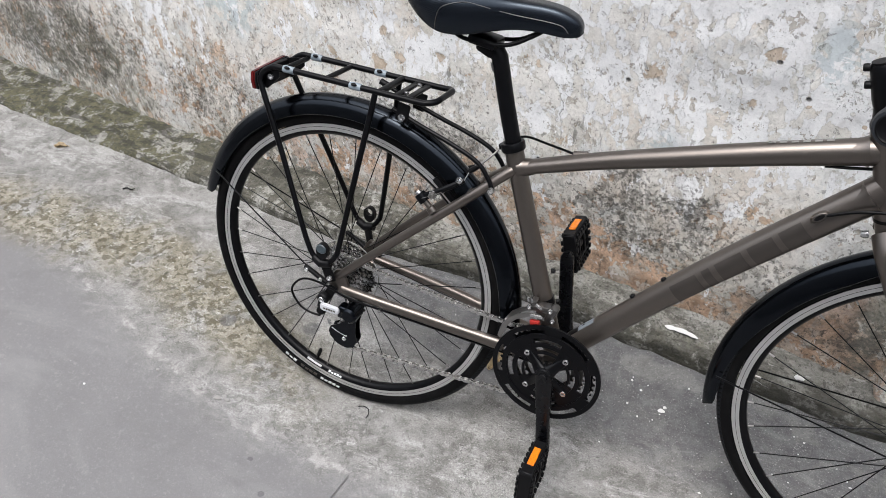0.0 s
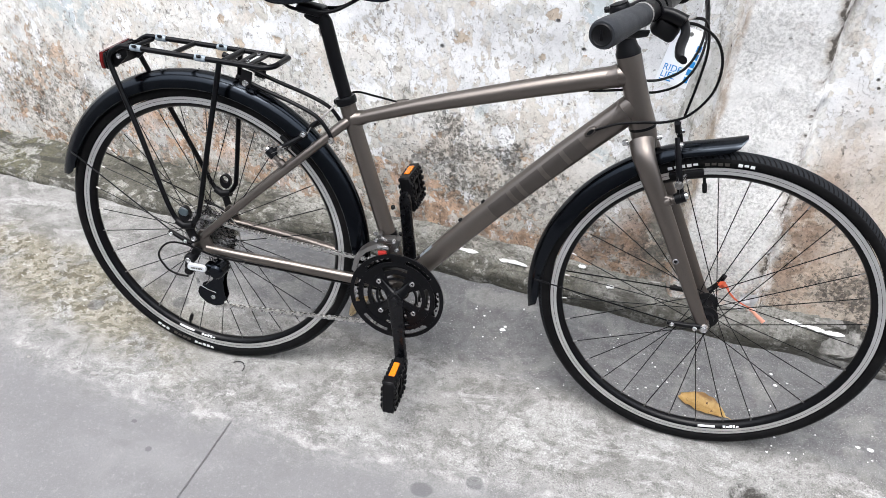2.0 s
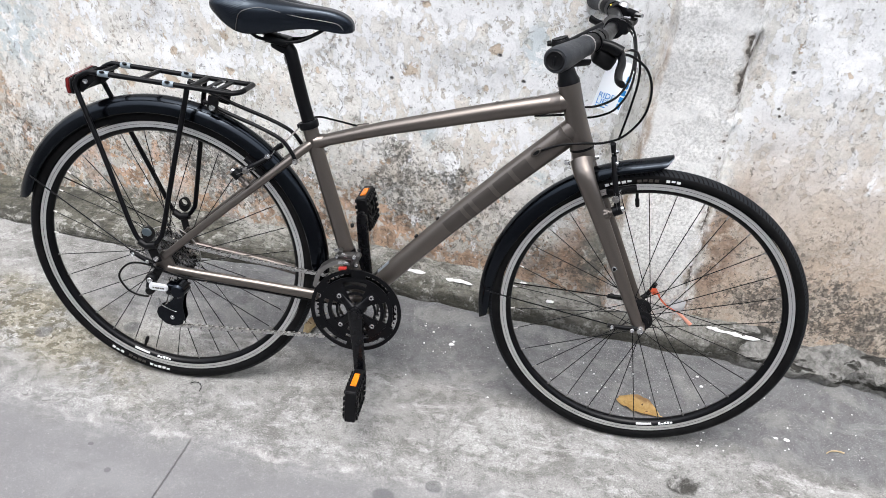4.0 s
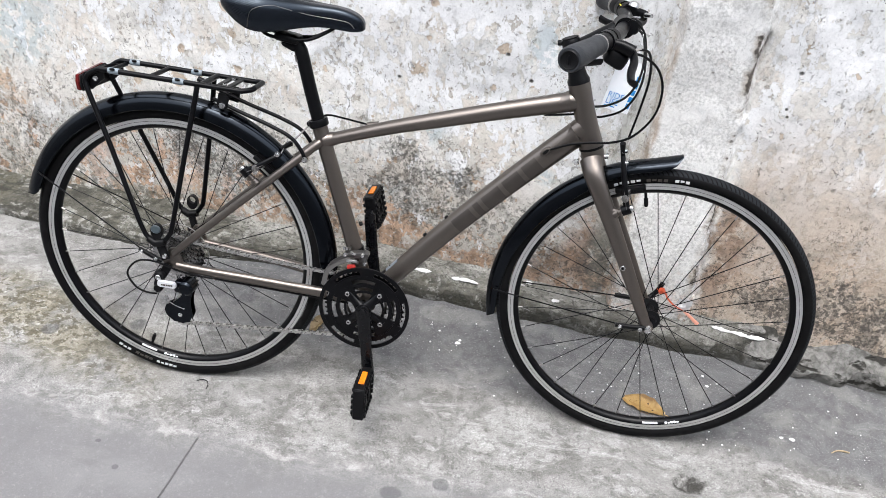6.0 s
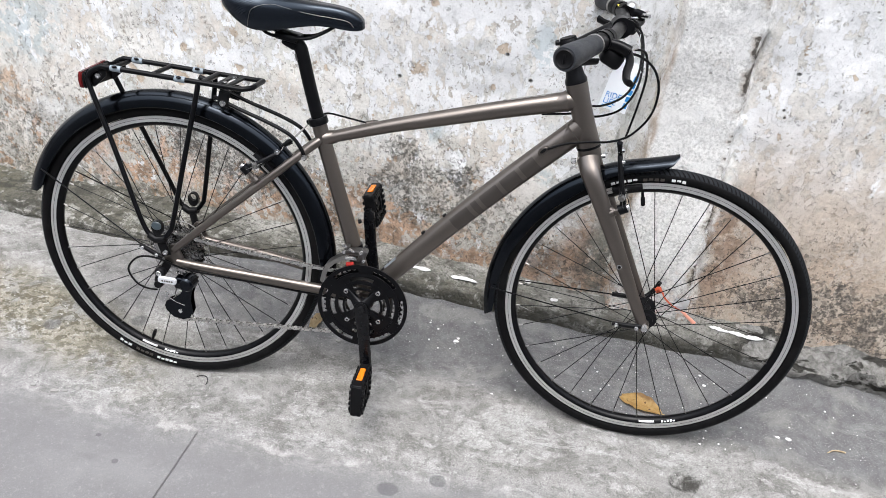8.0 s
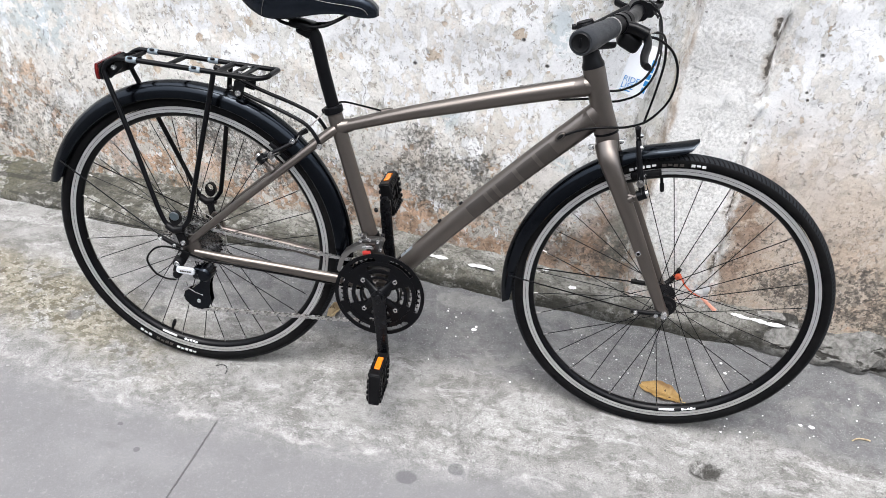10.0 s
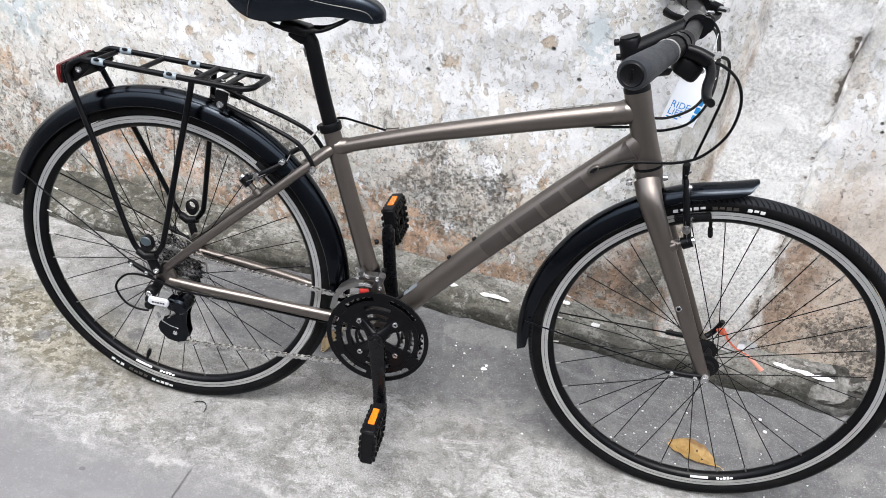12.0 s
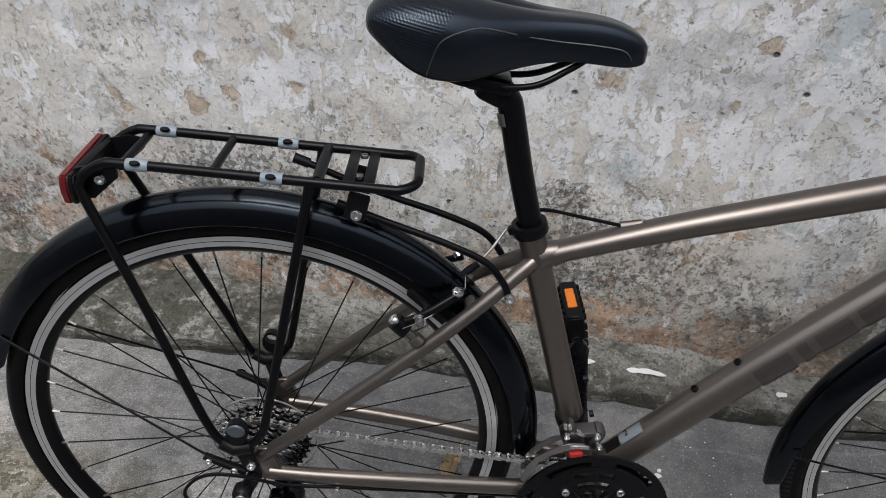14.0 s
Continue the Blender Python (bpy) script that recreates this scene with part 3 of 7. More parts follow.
    # rows of small dents left by a float
    row = m.math("SINE", m.math("MULTIPLY", m.math("ADD", x, m.math("MULTIPLY", y, 0.15)), 520.0))
    dent = m.math("MULTIPLY", row, m.math("SINE", m.math("MULTIPLY", y, 700.0)))
    dent = m.math("MULTIPLY", m.math("MULTIPLY", m.step(dent, 0.35, 0.8), slab), m.step(m.noise(7, 5), 0.45, 0.6))
    col = m.mix(m.math("MULTIPLY", dent, 0.2), col, (0.25, 0.25, 0.245))
    # sand grains laid bare
    sand = m.step(m.noise(260, 3, 0.6), 0.60, 0.68)
    col = m.mix(m.math("MULTIPLY", sand, m.math("MULTIPLY_ADD", strip, 0.45, 0.12)), col, (0.46, 0.45, 0.43))
    grime = m.step(m.noise(230, 3, 0.6, 0.0, m.stretch(1, 1, 1, 7, 7, 0)), 0.60, 0.68)
    col = m.mix(m.math("MULTIPLY", grime, m.math("MULTIPLY_ADD", strip, 0.45, 0.12)), col, (0.075, 0.072, 0.066))
    # white lime scuffs, drawn out along the lane
    scuff = m.step(m.noise(13, 8, 0.66, 1.1, m.stretch(0.45, 1.5, 1, 3, 1, 0)), 0.575, 0.635)
    col = m.mix(m.math("MULTIPLY", m.math("MULTIPLY", scuff, strip), m.math("MULTIPLY_ADD", slab, -0.26, 0.38)), col, (0.46, 0.455, 0.44))
    # pale broken line where the lane meets the strip
    seam = m.math("SUBTRACT", 1.0, m.step(m.math("ABSOLUTE", m.math("ADD", edge, 0.175)), 0.003, 0.016))
    seam = m.math("MULTIPLY", seam, m.step(m.noise(9, 6, 0.7, 0.4, m.stretch(1, 1, 1, 9, 9, 0)), 0.5, 0.62))
    col = m.mix(m.math("MULTIPLY", seam, 0.6), col, (0.44, 0.43, 0.41))
    # a band of ochre and olive dirt that runs back from the rear wheel
    away = m.math("MINIMUM", m.math("MULTIPLY", x, -1.0), 0.75)
    centre = m.math("MULTIPLY_ADD", away, 0.33, -0.045)
    off = m.math("ABSOLUTE", m.math("ADD", m.math("SUBTRACT", y, centre), m.math("MULTIPLY", wob, 0.8)))
    band = m.math("MULTIPLY", m.step(off, 0.17, 0.04), m.step(m.math("ADD", x, m.math("MULTIPLY", wob, 2.5)), 0.12, -0.40))
    tint = m.mix(m.step(b, 0.32, 0.66), (0.155, 0.130, 0.078), (0.315, 0.285, 0.215))
    col = m.mix(m.math("MULTIPLY", m.math("MULTIPLY", band, m.step(m.noise(7, 7, 0.62, 0.4), 0.36, 0.56)), 0.62), col, tint)
    moss = m.math("MULTIPLY", band, m.step(m.math("ADD", m.noise(40, 7, 0.66, 0.3, m.stretch(1, 1.2, 1, 2, 8, 0)), m.math("MULTIPLY", a, 0.2)), 0.60, 0.66))
    col = m.mix(m.math("MULTIPLY", moss, 0.75), col, (0.075, 0.068, 0.040))
    flake = m.math("MULTIPLY", band, m.step(m.noise(62, 5, 0.6, 0.3, m.stretch(0.8, 1.2, 1, 6, 1, 0)), 0.60, 0.64))
    col = m.mix(m.math("MULTIPLY", flake, 0.65), col, (0.46, 0.45, 0.42))
    dark = m.step(m.math("ADD", m.noise(44, 8, 0.70), m.math("MULTIPLY", a, 0.2)), 0.64, 0.72)
    col = m.mix(m.math("MULTIPLY", m.math("MULTIPLY", dark, strip), m.math("MULTIPLY_ADD", slab, -0.2, 0.42)), col, (0.075, 0.072, 0.066))
    # white paint spatter
    dots = m.step(m.cells(55, m.stretch(1, 1.3, 1)), 0.13, 0.08)
    dots = m.math("MULTIPLY", dots, m.step(m.noise(11, 4), 0.56, 0.62))
    col = m.mix(m.math("MULTIPLY", dots, m.math("MULTIPLY_ADD", slab, 0.7, 0.12)), col, (0.8, 0.8, 0.78))

    def blot(cx, cy, r, ry):
        p = m.math("DIVIDE", m.math("SUBTRACT", x, cx), r)
        q = m.math("DIVIDE", m.math("SUBTRACT", y, cy), ry)
        d = m.math("SQRT", m.math("ADD", m.math("MULTIPLY", p, p), m.math("MULTIPLY", q, q)))
        return m.step(m.math("ADD", d, m.math("MULTIPLY", m.math("SUBTRACT", b, 0.5), 0.5)), 1.1, 0.75)

    # gum and oil blots
    blots = blot(0.676, -0.219, 0.021, 0.017)
    for q in ((0.569, -0.26, 0.025, 0.018), (-0.415, 0.071, 0.026, 0.020), (-0.198, 0.131, 0.024, 0.022), (0.10, -0.43, 0.018, 0.013), (0.86, -0.33, 0.012, 0.01), (-0.05, -0.30, 0.008, 0.007), (-0.12, -0.24, 0.007, 0.005), (1.02, -0.44, 0.016, 0.012)):
        blots = m.math("MAXIMUM", blots, blot(*q))
    col = m.mix(m.math("MULTIPLY", blots, 0.55), col, (0.075, 0.076, 0.08))
    # dark mottling in the broken pocket
    col = m.mix(m.math("MULTIPLY", blot(1.248, -0.117, 0.045, 0.027), m.step(b, 0.62, 0.42)), col, (0.045, 0.043, 0.038))
    # a joint cut across the lane
    joint = m.math("SUBTRACT", m.math("SUBTRACT", x, 0.126), m.math("MULTIPLY", y, 0.139))
    joint = m.math("ABSOLUTE", m.math("ADD", joint, m.math("MULTIPLY", m.math("SUBTRACT", c, 0.5), 0.004)))
    joint = m.math("MULTIPLY", m.step(joint, 0.0026, 0.0008), m.step(y, -0.185, -0.2))
    col = m.mix(m.math("MULTIPLY", joint, 0.55), col, (0.09, 0.09, 0.09))
    tone = m.t.nodes.new("ShaderNodeMixRGB")
    tone.blend_type = "MULTIPLY"
    m.put(tone, "Fac", 1.0), m.put(tone, "Color1", col)
    swing = m.math("MULTIPLY_ADD", m.math("SUBTRACT", strip, m.math("MULTIPLY", slab, 0.7)), 1.9, 0.55)
    m.t.links.new(m.math("ADD", 0.84, m.math("MULTIPLY", m.math("SUBTRACT", grit, 0.47), swing)), tone.inputs["Color2"])
    m.set("Base Color", tone.outputs["Color"])
    h = m.math("MULTIPLY", m.math("ADD", b, m.math("MULTIPLY", c, 0.8)), m.math("MULTIPLY_ADD", m.math("SUBTRACT", strip, m.math("MULTIPLY", slab, 0.7)), 0.8, 0.2))
    h = m.math("SUBTRACT", m.math("ADD", h, m.math("MULTIPLY", grit, 0.15)), m.math("MULTIPLY", joint, 1.5))
    m.set("Normal", m.bump(h, 0.9, 0.004)).set("Specular IOR Level", 0.25)
    return m.m


GROUND = ground_material()


def leaf_material(c1, c2, name):
    """Dry leaf: veined, blotched, its rim browned."""
    m = Mat(name, 0.55)
    x, y, z = m.xyz()
    n = m.noise(60, 6, 0.6)
    col = m.mix(m.step(n, 0.3, 0.7), c1, c2)
    vein = m.step(m.math("ABSOLUTE", m.math("SINE", m.math("MULTIPLY_ADD", m.math("ABSOLUTE", y), 260.0, m.math("MULTIPLY", x, 420.0)))), 0.16, 0.04)
    col = m.mix(m.math("MULTIPLY", vein, 0.22), col, (0.62, 0.47, 0.24))
    col = m.mix(m.math("MULTIPLY", m.step(m.math("ABSOLUTE", y), 0.0016, 0.0006), 0.4), col, (0.58, 0.43, 0.20))
    rim = m.math("ADD", m.math("ABSOLUTE", y), m.math("MULTIPLY", m.math("SUBTRACT", m.noise(45, 4), 0.5), 0.03))
    col = m.mix(m.math("MULTIPLY", m.step(rim, 0.022, 0.030), 0.75), col, (0.22, 0.11, 0.035))
    col = m.mix(m.step(m.noise(70, 4), 0.64, 0.67), col, (0.09, 0.045, 0.02))
    m.set("Base Color", col)
    m.set("Normal", m.bump(m.math("ADD", n, m.math("MULTIPLY", vein, 0.5)), 0.6, 0.0015))
    return m.m


LEAF_YELLOW = leaf_material((0.42, 0.26, 0.085), (0.56, 0.385, 0.15), "dry_yellow_leaf")
LEAF_BROWN = leaf_material((0.30, 0.22, 0.12), (0.45, 0.36, 0.22), "dry_tan_leaf")
ORANGE = simple("orange_plastic_strip", (0.60, 0.10, 0.04), 0.45, vary=0.3, grain=120)
FADED_ORANGE = simple("faded_orange_plastic", (0.72, 0.33, 0.24), 0.5, vary=0.3, grain=120)
LIME = simple("lime_white_paint", (0.62, 0.62, 0.605), 0.85, grain=300, bumpy=0.5)

# ---------------------------------------------------------------- mesh helpers


def part(name, bm, material, parent=None, label="", smooth=40):
    """Links a bmesh as one mesh object, under a thing or a part where parent is given."""
    me = bpy.data.meshes.new(name)
    bmesh.ops.recalc_face_normals(bm, faces=bm.faces)
    bm.to_mesh(me)
    bm.free()
    return link_mesh(name, me, material, parent, label, smooth)


def link_mesh(name, me, material, parent=None, label="", smooth=40):
    if material and not me.materials:
        me.materials.append(material)
    if smooth:
        me.polygons.foreach_set("use_smooth", [True] * len(me.polygons))
        me.set_sharp_from_angle(angle=radians(smooth))
    ob = new(name, me)
    if parent:
        ob.parent = parent
    if label:
        ob["label"] = label
    return ob


def curve_points(pts, n=8):
    """A smooth line through the points."""
    p = [Vector(q) for q in pts]
    if len(p) < 3:
        return p
    out = []
    for i in range(len(p) - 1):
        a, b, c, d = p[max(i - 1, 0)], p[i], p[i + 1], p[min(i + 2, len(p) - 1)]
        for k in range(n):
            t = k / n
            out.append(0.5 * ((2 * b) + (c - a) * t + (2 * a - 5 * b + 4 * c - d) * t * t + (3 * b - a - 3 * c + d) * t ** 3))
    out.append(p[-1])
    return out


def tube_into(bm, pts, r, seg=12, cap=True, ref=None):
    """Sweeps a round or oval section along the points. r: a radius, or one (width, height) or radius a point; width lies along ref."""
    pts = [Vector(q) for q in pts]
    n = len(pts)
    rr = r if isinstance(r, list) else [r] * n
    if len(rr) != n:
        rr = [rr[0] + (rr[-1] - rr[0]) * i / (n - 1) if not isinstance(rr[0], tuple) else
              tuple(rr[0][k] + (rr[-1][k] - rr[0][k]) * i / (n - 1) for k in (0, 1)) for i in range(n)]
    tang = [(pts[min(i + 1, n - 1)] - pts[max(i - 1, 0)]).normalized() for i in range(n)]
    if ref:
        side = Vector(ref)
    else:
        side = tang[0].orthogonal()
    rings = []
    for i in range(n):
        side = (side - tang[i] * side.dot(tang[i])).normalized()
        up = tang[i].cross(side)
        w, h = rr[i] if isinstance(rr[i], tuple) else (rr[i], rr[i])
        rings.append([bm.verts.new(pts[i] + side * (math.cos(2 * math.pi * k / seg) * w) + up * (math.sin(2 * math.pi * k / seg) * h)) for k in range(seg)])
        if ref:
            side = Vector(ref)
    for i in range(n - 1):
        for k in range(seg):
            bm.faces.new((rings[i][k], rings[i][(k + 1) % seg], rings[i + 1][(k + 1) % seg], rings[i + 1][k]))
    if cap:
        bm.faces.new(rings[0][::-1])
        bm.faces.new(rings[-1])
    return bm


def tube(pts, r, seg=12, cap=True, ref=None):
    return tube_into(bmesh.new(), pts, r, seg, cap, ref)


def revolve_into(bm, profile, seg=48, center=(0, 0, 0), axis="y", a0=0.0, a1=360.0, closed=False):
    """Turns a profile of (radius, along the axis) round an axis through the centre, from a0 to a1 degrees."""
    c = Vector(center)
    full = abs(a1 - a0) >= 359.9
    cols = seg if full else seg + 1
    ring = []
    for i in range(cols):
        a = radians(a0 + (a1 - a0) * i / seg)
        row = []
        for r, y in profile:
            v = (r * math.cos(a), y, r * math.sin(a)) if axis == "y" else (r * math.cos(a), r * math.sin(a), y) if axis == "z" else (y, r * math.cos(a), r * math.sin(a))
            row.append(bm.verts.new(c + Vector(v)))
        ring.append(row)
    m = len(profile)
    for i in range(seg):
        p, q = ring[i], ring[(i + 1) % cols]
        for k in range(m if closed else m - 1):
            bm.faces.new((p[k], p[(k + 1) % m], q[(k + 1) % m], q[k]))
    if not full and closed:
        bm.faces.new(ring[0][::-1])
        bm.faces.new(ring[-1])
    return bm


def revolve(*a, **k):
    return revolve_into(bmesh.new(), *a, **k)


def block_into(bm, size, m=None, bevel=0.0, seg=2):
    r = bmesh.ops.create_cube(bm, size=1.0)
    vs = r["verts"]
    bmesh.ops.scale(bm, vec=size, verts=vs)
    if bevel:
        es = {e for v in vs for e in v.link_edges}
        res = bmesh.ops.bevel(bm, geom=list(es), offset=bevel, segments=seg, profile=0.5, affect="EDGES")
        vs = list({v for f in res["faces"] for v in f.verts} | {v for v in vs if v.is_valid})
    if m is not None:
        bmesh.ops.transform(bm, matrix=m, verts=vs)
    return bm


def block(size, m=None, bevel=0.0, seg=2):
    return block_into(bmesh.new(), size, m, bevel, seg)


def at(x, y, z, rx=0, ry=0, rz=0):
    return pose(x, y, z, rx, ry, rz)


def between(a, b):
    """A pose at the middle of a and b whose x axis runs from a to b; and the length."""
    a, b = Vector(a), Vector(b)
    q = (b - a).to_track_quat("X", "Z").to_matrix().to_4x4()
    return Matrix.Translation((a + b) / 2) @ q, (b - a).length


def bar_into(bm, a, b, w, h, bevel=0.0015):
    m, l = between(a, b)
    return block_into(bm, (l, w, h), m, bevel)


def bolt_into(bm, p, r=0.0045, h=0.004, axis=(0, -1, 0)):
    """A round socket bolt head with a recess."""
    q = Vector(axis).to_track_quat("Z", "X").to_matrix().to_4x4()
    b2 = bmesh.new()
    revolve_into(b2, [(0.0003, h * 0.55), (r * 0.5, h * 0.55), (r * 0.5, h), (r * 0.85, h), (r, h * 0.7), (r, 0.0)], 14, axis="z")
    me = bpy.data.meshes.new("tmp")
    bmesh.ops.transform(b2, matrix=Matrix.Translation(p) @ q, verts=b2.verts)
    b2.to_mesh(me)
    b2.free()
    bm.from_mesh(me)
    bpy.data.meshes.remove(me)
    return bm


def bolt(p, r=0.0045, h=0.004, axis=(0, -1, 0)):
    return bolt_into(bmesh.new(), p, r, h, axis)


def outline_into(bm, loop, y0, y1, hole=None):
    """Extrudes a flat loop of (x, z) between y0 and y1; hole: a loop with the same number of points."""
    f = [bm.verts.new((x, y0, z)) for x, z in loop]
    g = [bm.verts.new((x, y1, z)) for x, z in loop]
    n = len(loop)
    for i in range(n):
        j = (i + 1) % n
        bm.faces.new((f[i], f[j], g[j], g[i]))
    if hole:
        hf = [bm.verts.new((x, y0, z)) for x, z in hole]
        hg = [bm.verts.new((x, y1, z)) for x, z in hole]
        for i in range(n):
            j = (i + 1) % n
            bm.faces.new((hf[j], hf[i], hg[i], hg[j]))
            bm.faces.new((f[j], f[i], hf[i], hf[j]))
            bm.faces.new((g[i], g[j], hg[j], hg[i]))
    else:
        bm.faces.new(f[::-1])
        bm.faces.new(g)
    return bm


def gear_into(bm, cx, cz, y0, y1, teeth, r_root, r_tip, r_hole, turn=0.0):
    loop, hole = [], []
    for i in range(teeth):
        for frac, r in ((0.0, r_root), (0.3, r_root), (0.45, r_tip), (0.65, r_tip), (0.85, r_root)):
            a = 2 * math.pi * (i + frac) / teeth + turn
            loop.append((cx + r * math.cos(a), cz + r * math.sin(a)))
            hole.append((cx + r_hole * math.cos(a), cz + r_hole * math.sin(a)))
    return outline_into(bm, loop, y0, y1, hole)


def lattice(nx, ny, seed):
    return np.random.RandomState(seed).rand(nx, ny)


def smooth_noise(u, v, cell, seed):
    """Value noise on arrays u, v with the given cell size, from 0 to 1."""
    g = lattice(257, 257, seed)
    a, b = u / cell + 1000.0, v / cell + 1000.0
    i, j = np.floor(a).astype(int), np.floor(b).astype(int)
    fa, fb = a - i, b - j
    fa, fb = fa * fa * (3 - 2 * fa), fb * fb * (3 - 2 * fb)
    i0, j0, i1, j1 = i % 257, j % 257, (i + 1) % 257, (j + 1) % 257
    return (g[i0, j0] * (1 - fa) + g[i1, j0] * fa) * (1 - fb) + (g[i0, j1] * (1 - fa) + g[i1, j1] * fa) * fb


def fractal(u, v, cell, seed, octaves=4):
    total, amp, norm = 0.0, 1.0, 0.0
    for k in range(octaves):
        total = total + amp * smooth_noise(u, v, cell / 2 ** k, seed + k)
        norm += amp
        amp *= 0.5
    return total / norm


def sheet(name, X, Y, Z, material, smooth=60):
    """A mesh from three grids of equal shape."""
    ny, nx = X.shape
    co = np.stack([X, Y, Z], -1).reshape(-1, 3)
    idx = np.arange(nx * ny).reshape(ny, nx)
    quads = np.stack([idx[:-1, :-1], idx[:-1, 1:], idx[1:, 1:], idx[1:, :-1]], -1).reshape(-1, 4)
    me = bpy.data.meshes.new(name)
    me.from_pydata(co.tolist(), [], quads.tolist())
    return link_mesh(name, me, material, smooth=smooth)


# ---------------------------------------------------------------- setting: ground, wall, plinth, unseen far side of the alley
WALL_TURN = -math.degrees(math.atan(0.144))
WALL_POSE = pose(0, 0.616, 0, 0, 0, WALL_TURN)


def build_ground():
    fx = np.concatenate([np.linspace(-40, -2.4, 14)[:-1], np.arange(-2.4, 2.6, 0.0125), np.linspace(2.6, 40, 14)])
    fy = np.concatenate([np.linspace(-40, -1.0, 14)[:-1], np.arange(-1.0, 0.8, 0.0125), np.linspace(0.8, 40, 14)])
    X, Y = np.meshgrid(fx, fy)
    fade = np.clip(1.6 - np.abs(Y) * 0.8, 0, 1) * np.clip(2.6 - np.abs(X), 0, 1)
    H = (fractal(X, Y, 0.35, 11) - 0.5) * 0.006 + (fractal(X, Y, 0.05, 31, 3) - 0.5) * 0.003
    # keep the strip under the tyres true
    under = np.exp(-((Y - 0.0) / 0.05) ** 2)
    H = H * (1 - 0.7 * under)
    # broken pocket in the concrete
    d = np.hypot((X - 1.248) / 0.046, (Y + 0.117) / 0.028) + (fractal(X, Y, 0.03, 55, 3) - 0.5) * 0.9
    H = H - 0.012 * np.clip(1.15 - d, 0, 0.6) / 0.6 * (0.6 + 0.8 * fractal(X, Y, 0.02, 77, 2))
    ob = sheet("ground", X, Y, H * fade, GROUND)
    return tagged(ob, "worn grey concrete alley ground, scuffed and stained", "ground", kind="structure")


def wall_offset(S, Zz):
    """How far the wall's face stands out towards the lane."""
    off = (fractal(S, Zz, 0.5, 5, 3) - 0.5) * 0.02 + (fractal(S, Zz, 0.09, 15, 4) - 0.5) * 0.007 + (fractal(S, Zz, 0.03, 25, 3) - 0.5) * 0.0035
    off = off + 0.05 * np.clip(1 - Zz / 0.6, 0, 1)
    edge = 1.076 + (fractal(Zz, Zz * 0 + 3, 0.12, 91, 3) - 0.5) * 0.02
    right = 1.262 + (0.82 - Zz) * 0.05 + (fractal(Zz, Zz * 0 + 5, 0.06, 93, 4) - 0.5) * 0.02
    column = np.clip((S - edge) / 0.008, 0, 1) * np.clip((right - S) / 0.012 + 1, 0, 1)
    off = off + 0.028 * column
    crack = np.exp(-((S - right - 0.008) / 0.007) ** 2) * np.clip((fractal(S, Zz, 0.05, 95, 3) - 0.35) * 3, 0, 1)
    off = off - 0.020 * crack
    return off


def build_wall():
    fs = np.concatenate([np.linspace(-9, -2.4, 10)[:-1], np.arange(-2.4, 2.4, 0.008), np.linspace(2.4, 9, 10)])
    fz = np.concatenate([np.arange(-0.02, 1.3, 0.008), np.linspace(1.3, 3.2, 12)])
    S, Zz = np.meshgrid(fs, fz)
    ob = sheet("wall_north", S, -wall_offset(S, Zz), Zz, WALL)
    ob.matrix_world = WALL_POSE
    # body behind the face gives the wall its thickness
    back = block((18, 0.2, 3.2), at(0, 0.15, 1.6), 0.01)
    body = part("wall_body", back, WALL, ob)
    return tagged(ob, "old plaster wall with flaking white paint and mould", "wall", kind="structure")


def build_plinth():
    fs = np.concatenate([np.linspace(-9, -2.4, 12)[:-1], np.arange(-2.4, 2.4, 0.006), np.linspace(2.4, 9, 12)])
    prof = np.concatenate([[0.0, 0.02, 0.04, 0.07], np.linspace(0.1, 1.0, 31)])
    S, T = np.meshgrid(fs, prof)
    width = 0.172 - 0.038 * S * 0.9 + (fractal(S, S * 0 + 2, 0.25, 41, 4) - 0.5) * 0.022
    width = np.clip(width, 0.09, 0.4) + (fractal(S, S * 0 + 6, 0.08, 43, 3) - 0.5) * 0.014 + 0.034 * np.clip((0.05 - S) / 0.35, 0, 1)
    rise = 0.075 + 0.01 * np.maximum(S, 0) + 0.052 * np.minimum(S + 0.2, 0) + (fractal(S, S * 0 + 8, 0.3, 45, 3) - 0.5) * 0.02 + (fractal(S, S * 0 + 3, 0.09, 47, 2) - 0.5) * 0.016
    rise = np.maximum(rise, 0.022)
    rough = (fractal(S, T * 0.2, 0.10, 61, 3) - 0.5) * 0.020 + (fractal(S, T * 0.2, 0.03, 63, 2) - 0.5) * 0.007
    rough = rough * np.clip(1 + (S + 0.2) * 0.6, 0.45, 1)
    rough = rough + (fractal(S, T * 0.2, 0.026, 65, 3) - 0.5) * 0.011
    # past the pillar the fillet has broken up into stones
    broken = np.clip((S - 1.38) / 0.10, 0, 1)
    stones = np.clip((fractal(S, T * 0.2, 0.075, 71, 3) - 0.42) * 7, 0, 1)
    rough = rough + broken * (stones - 0.6) * 0.026
    lip = np.clip(T / 0.1, 0, 1)
    Y = -width + T * (width - 0.03) + rough * 0.5
    # undercut foot, and a hollow where the mortar has fallen out
    Y = Y + 0.012 * np.clip(1 - T / 0.06, 0, 1)
    hollow = np.exp(-((S - 1.64) / 0.035) ** 2 - ((T - 0.75) / 0.25) ** 2)
    Y = Y + 0.05 * hollow
    H = rise * (0.52 * lip + 0.48 * T ** 0.9) + rough * lip - 0.004 * (1 - lip)
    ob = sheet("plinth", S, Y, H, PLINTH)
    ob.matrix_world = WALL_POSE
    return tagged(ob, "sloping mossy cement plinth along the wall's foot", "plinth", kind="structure")


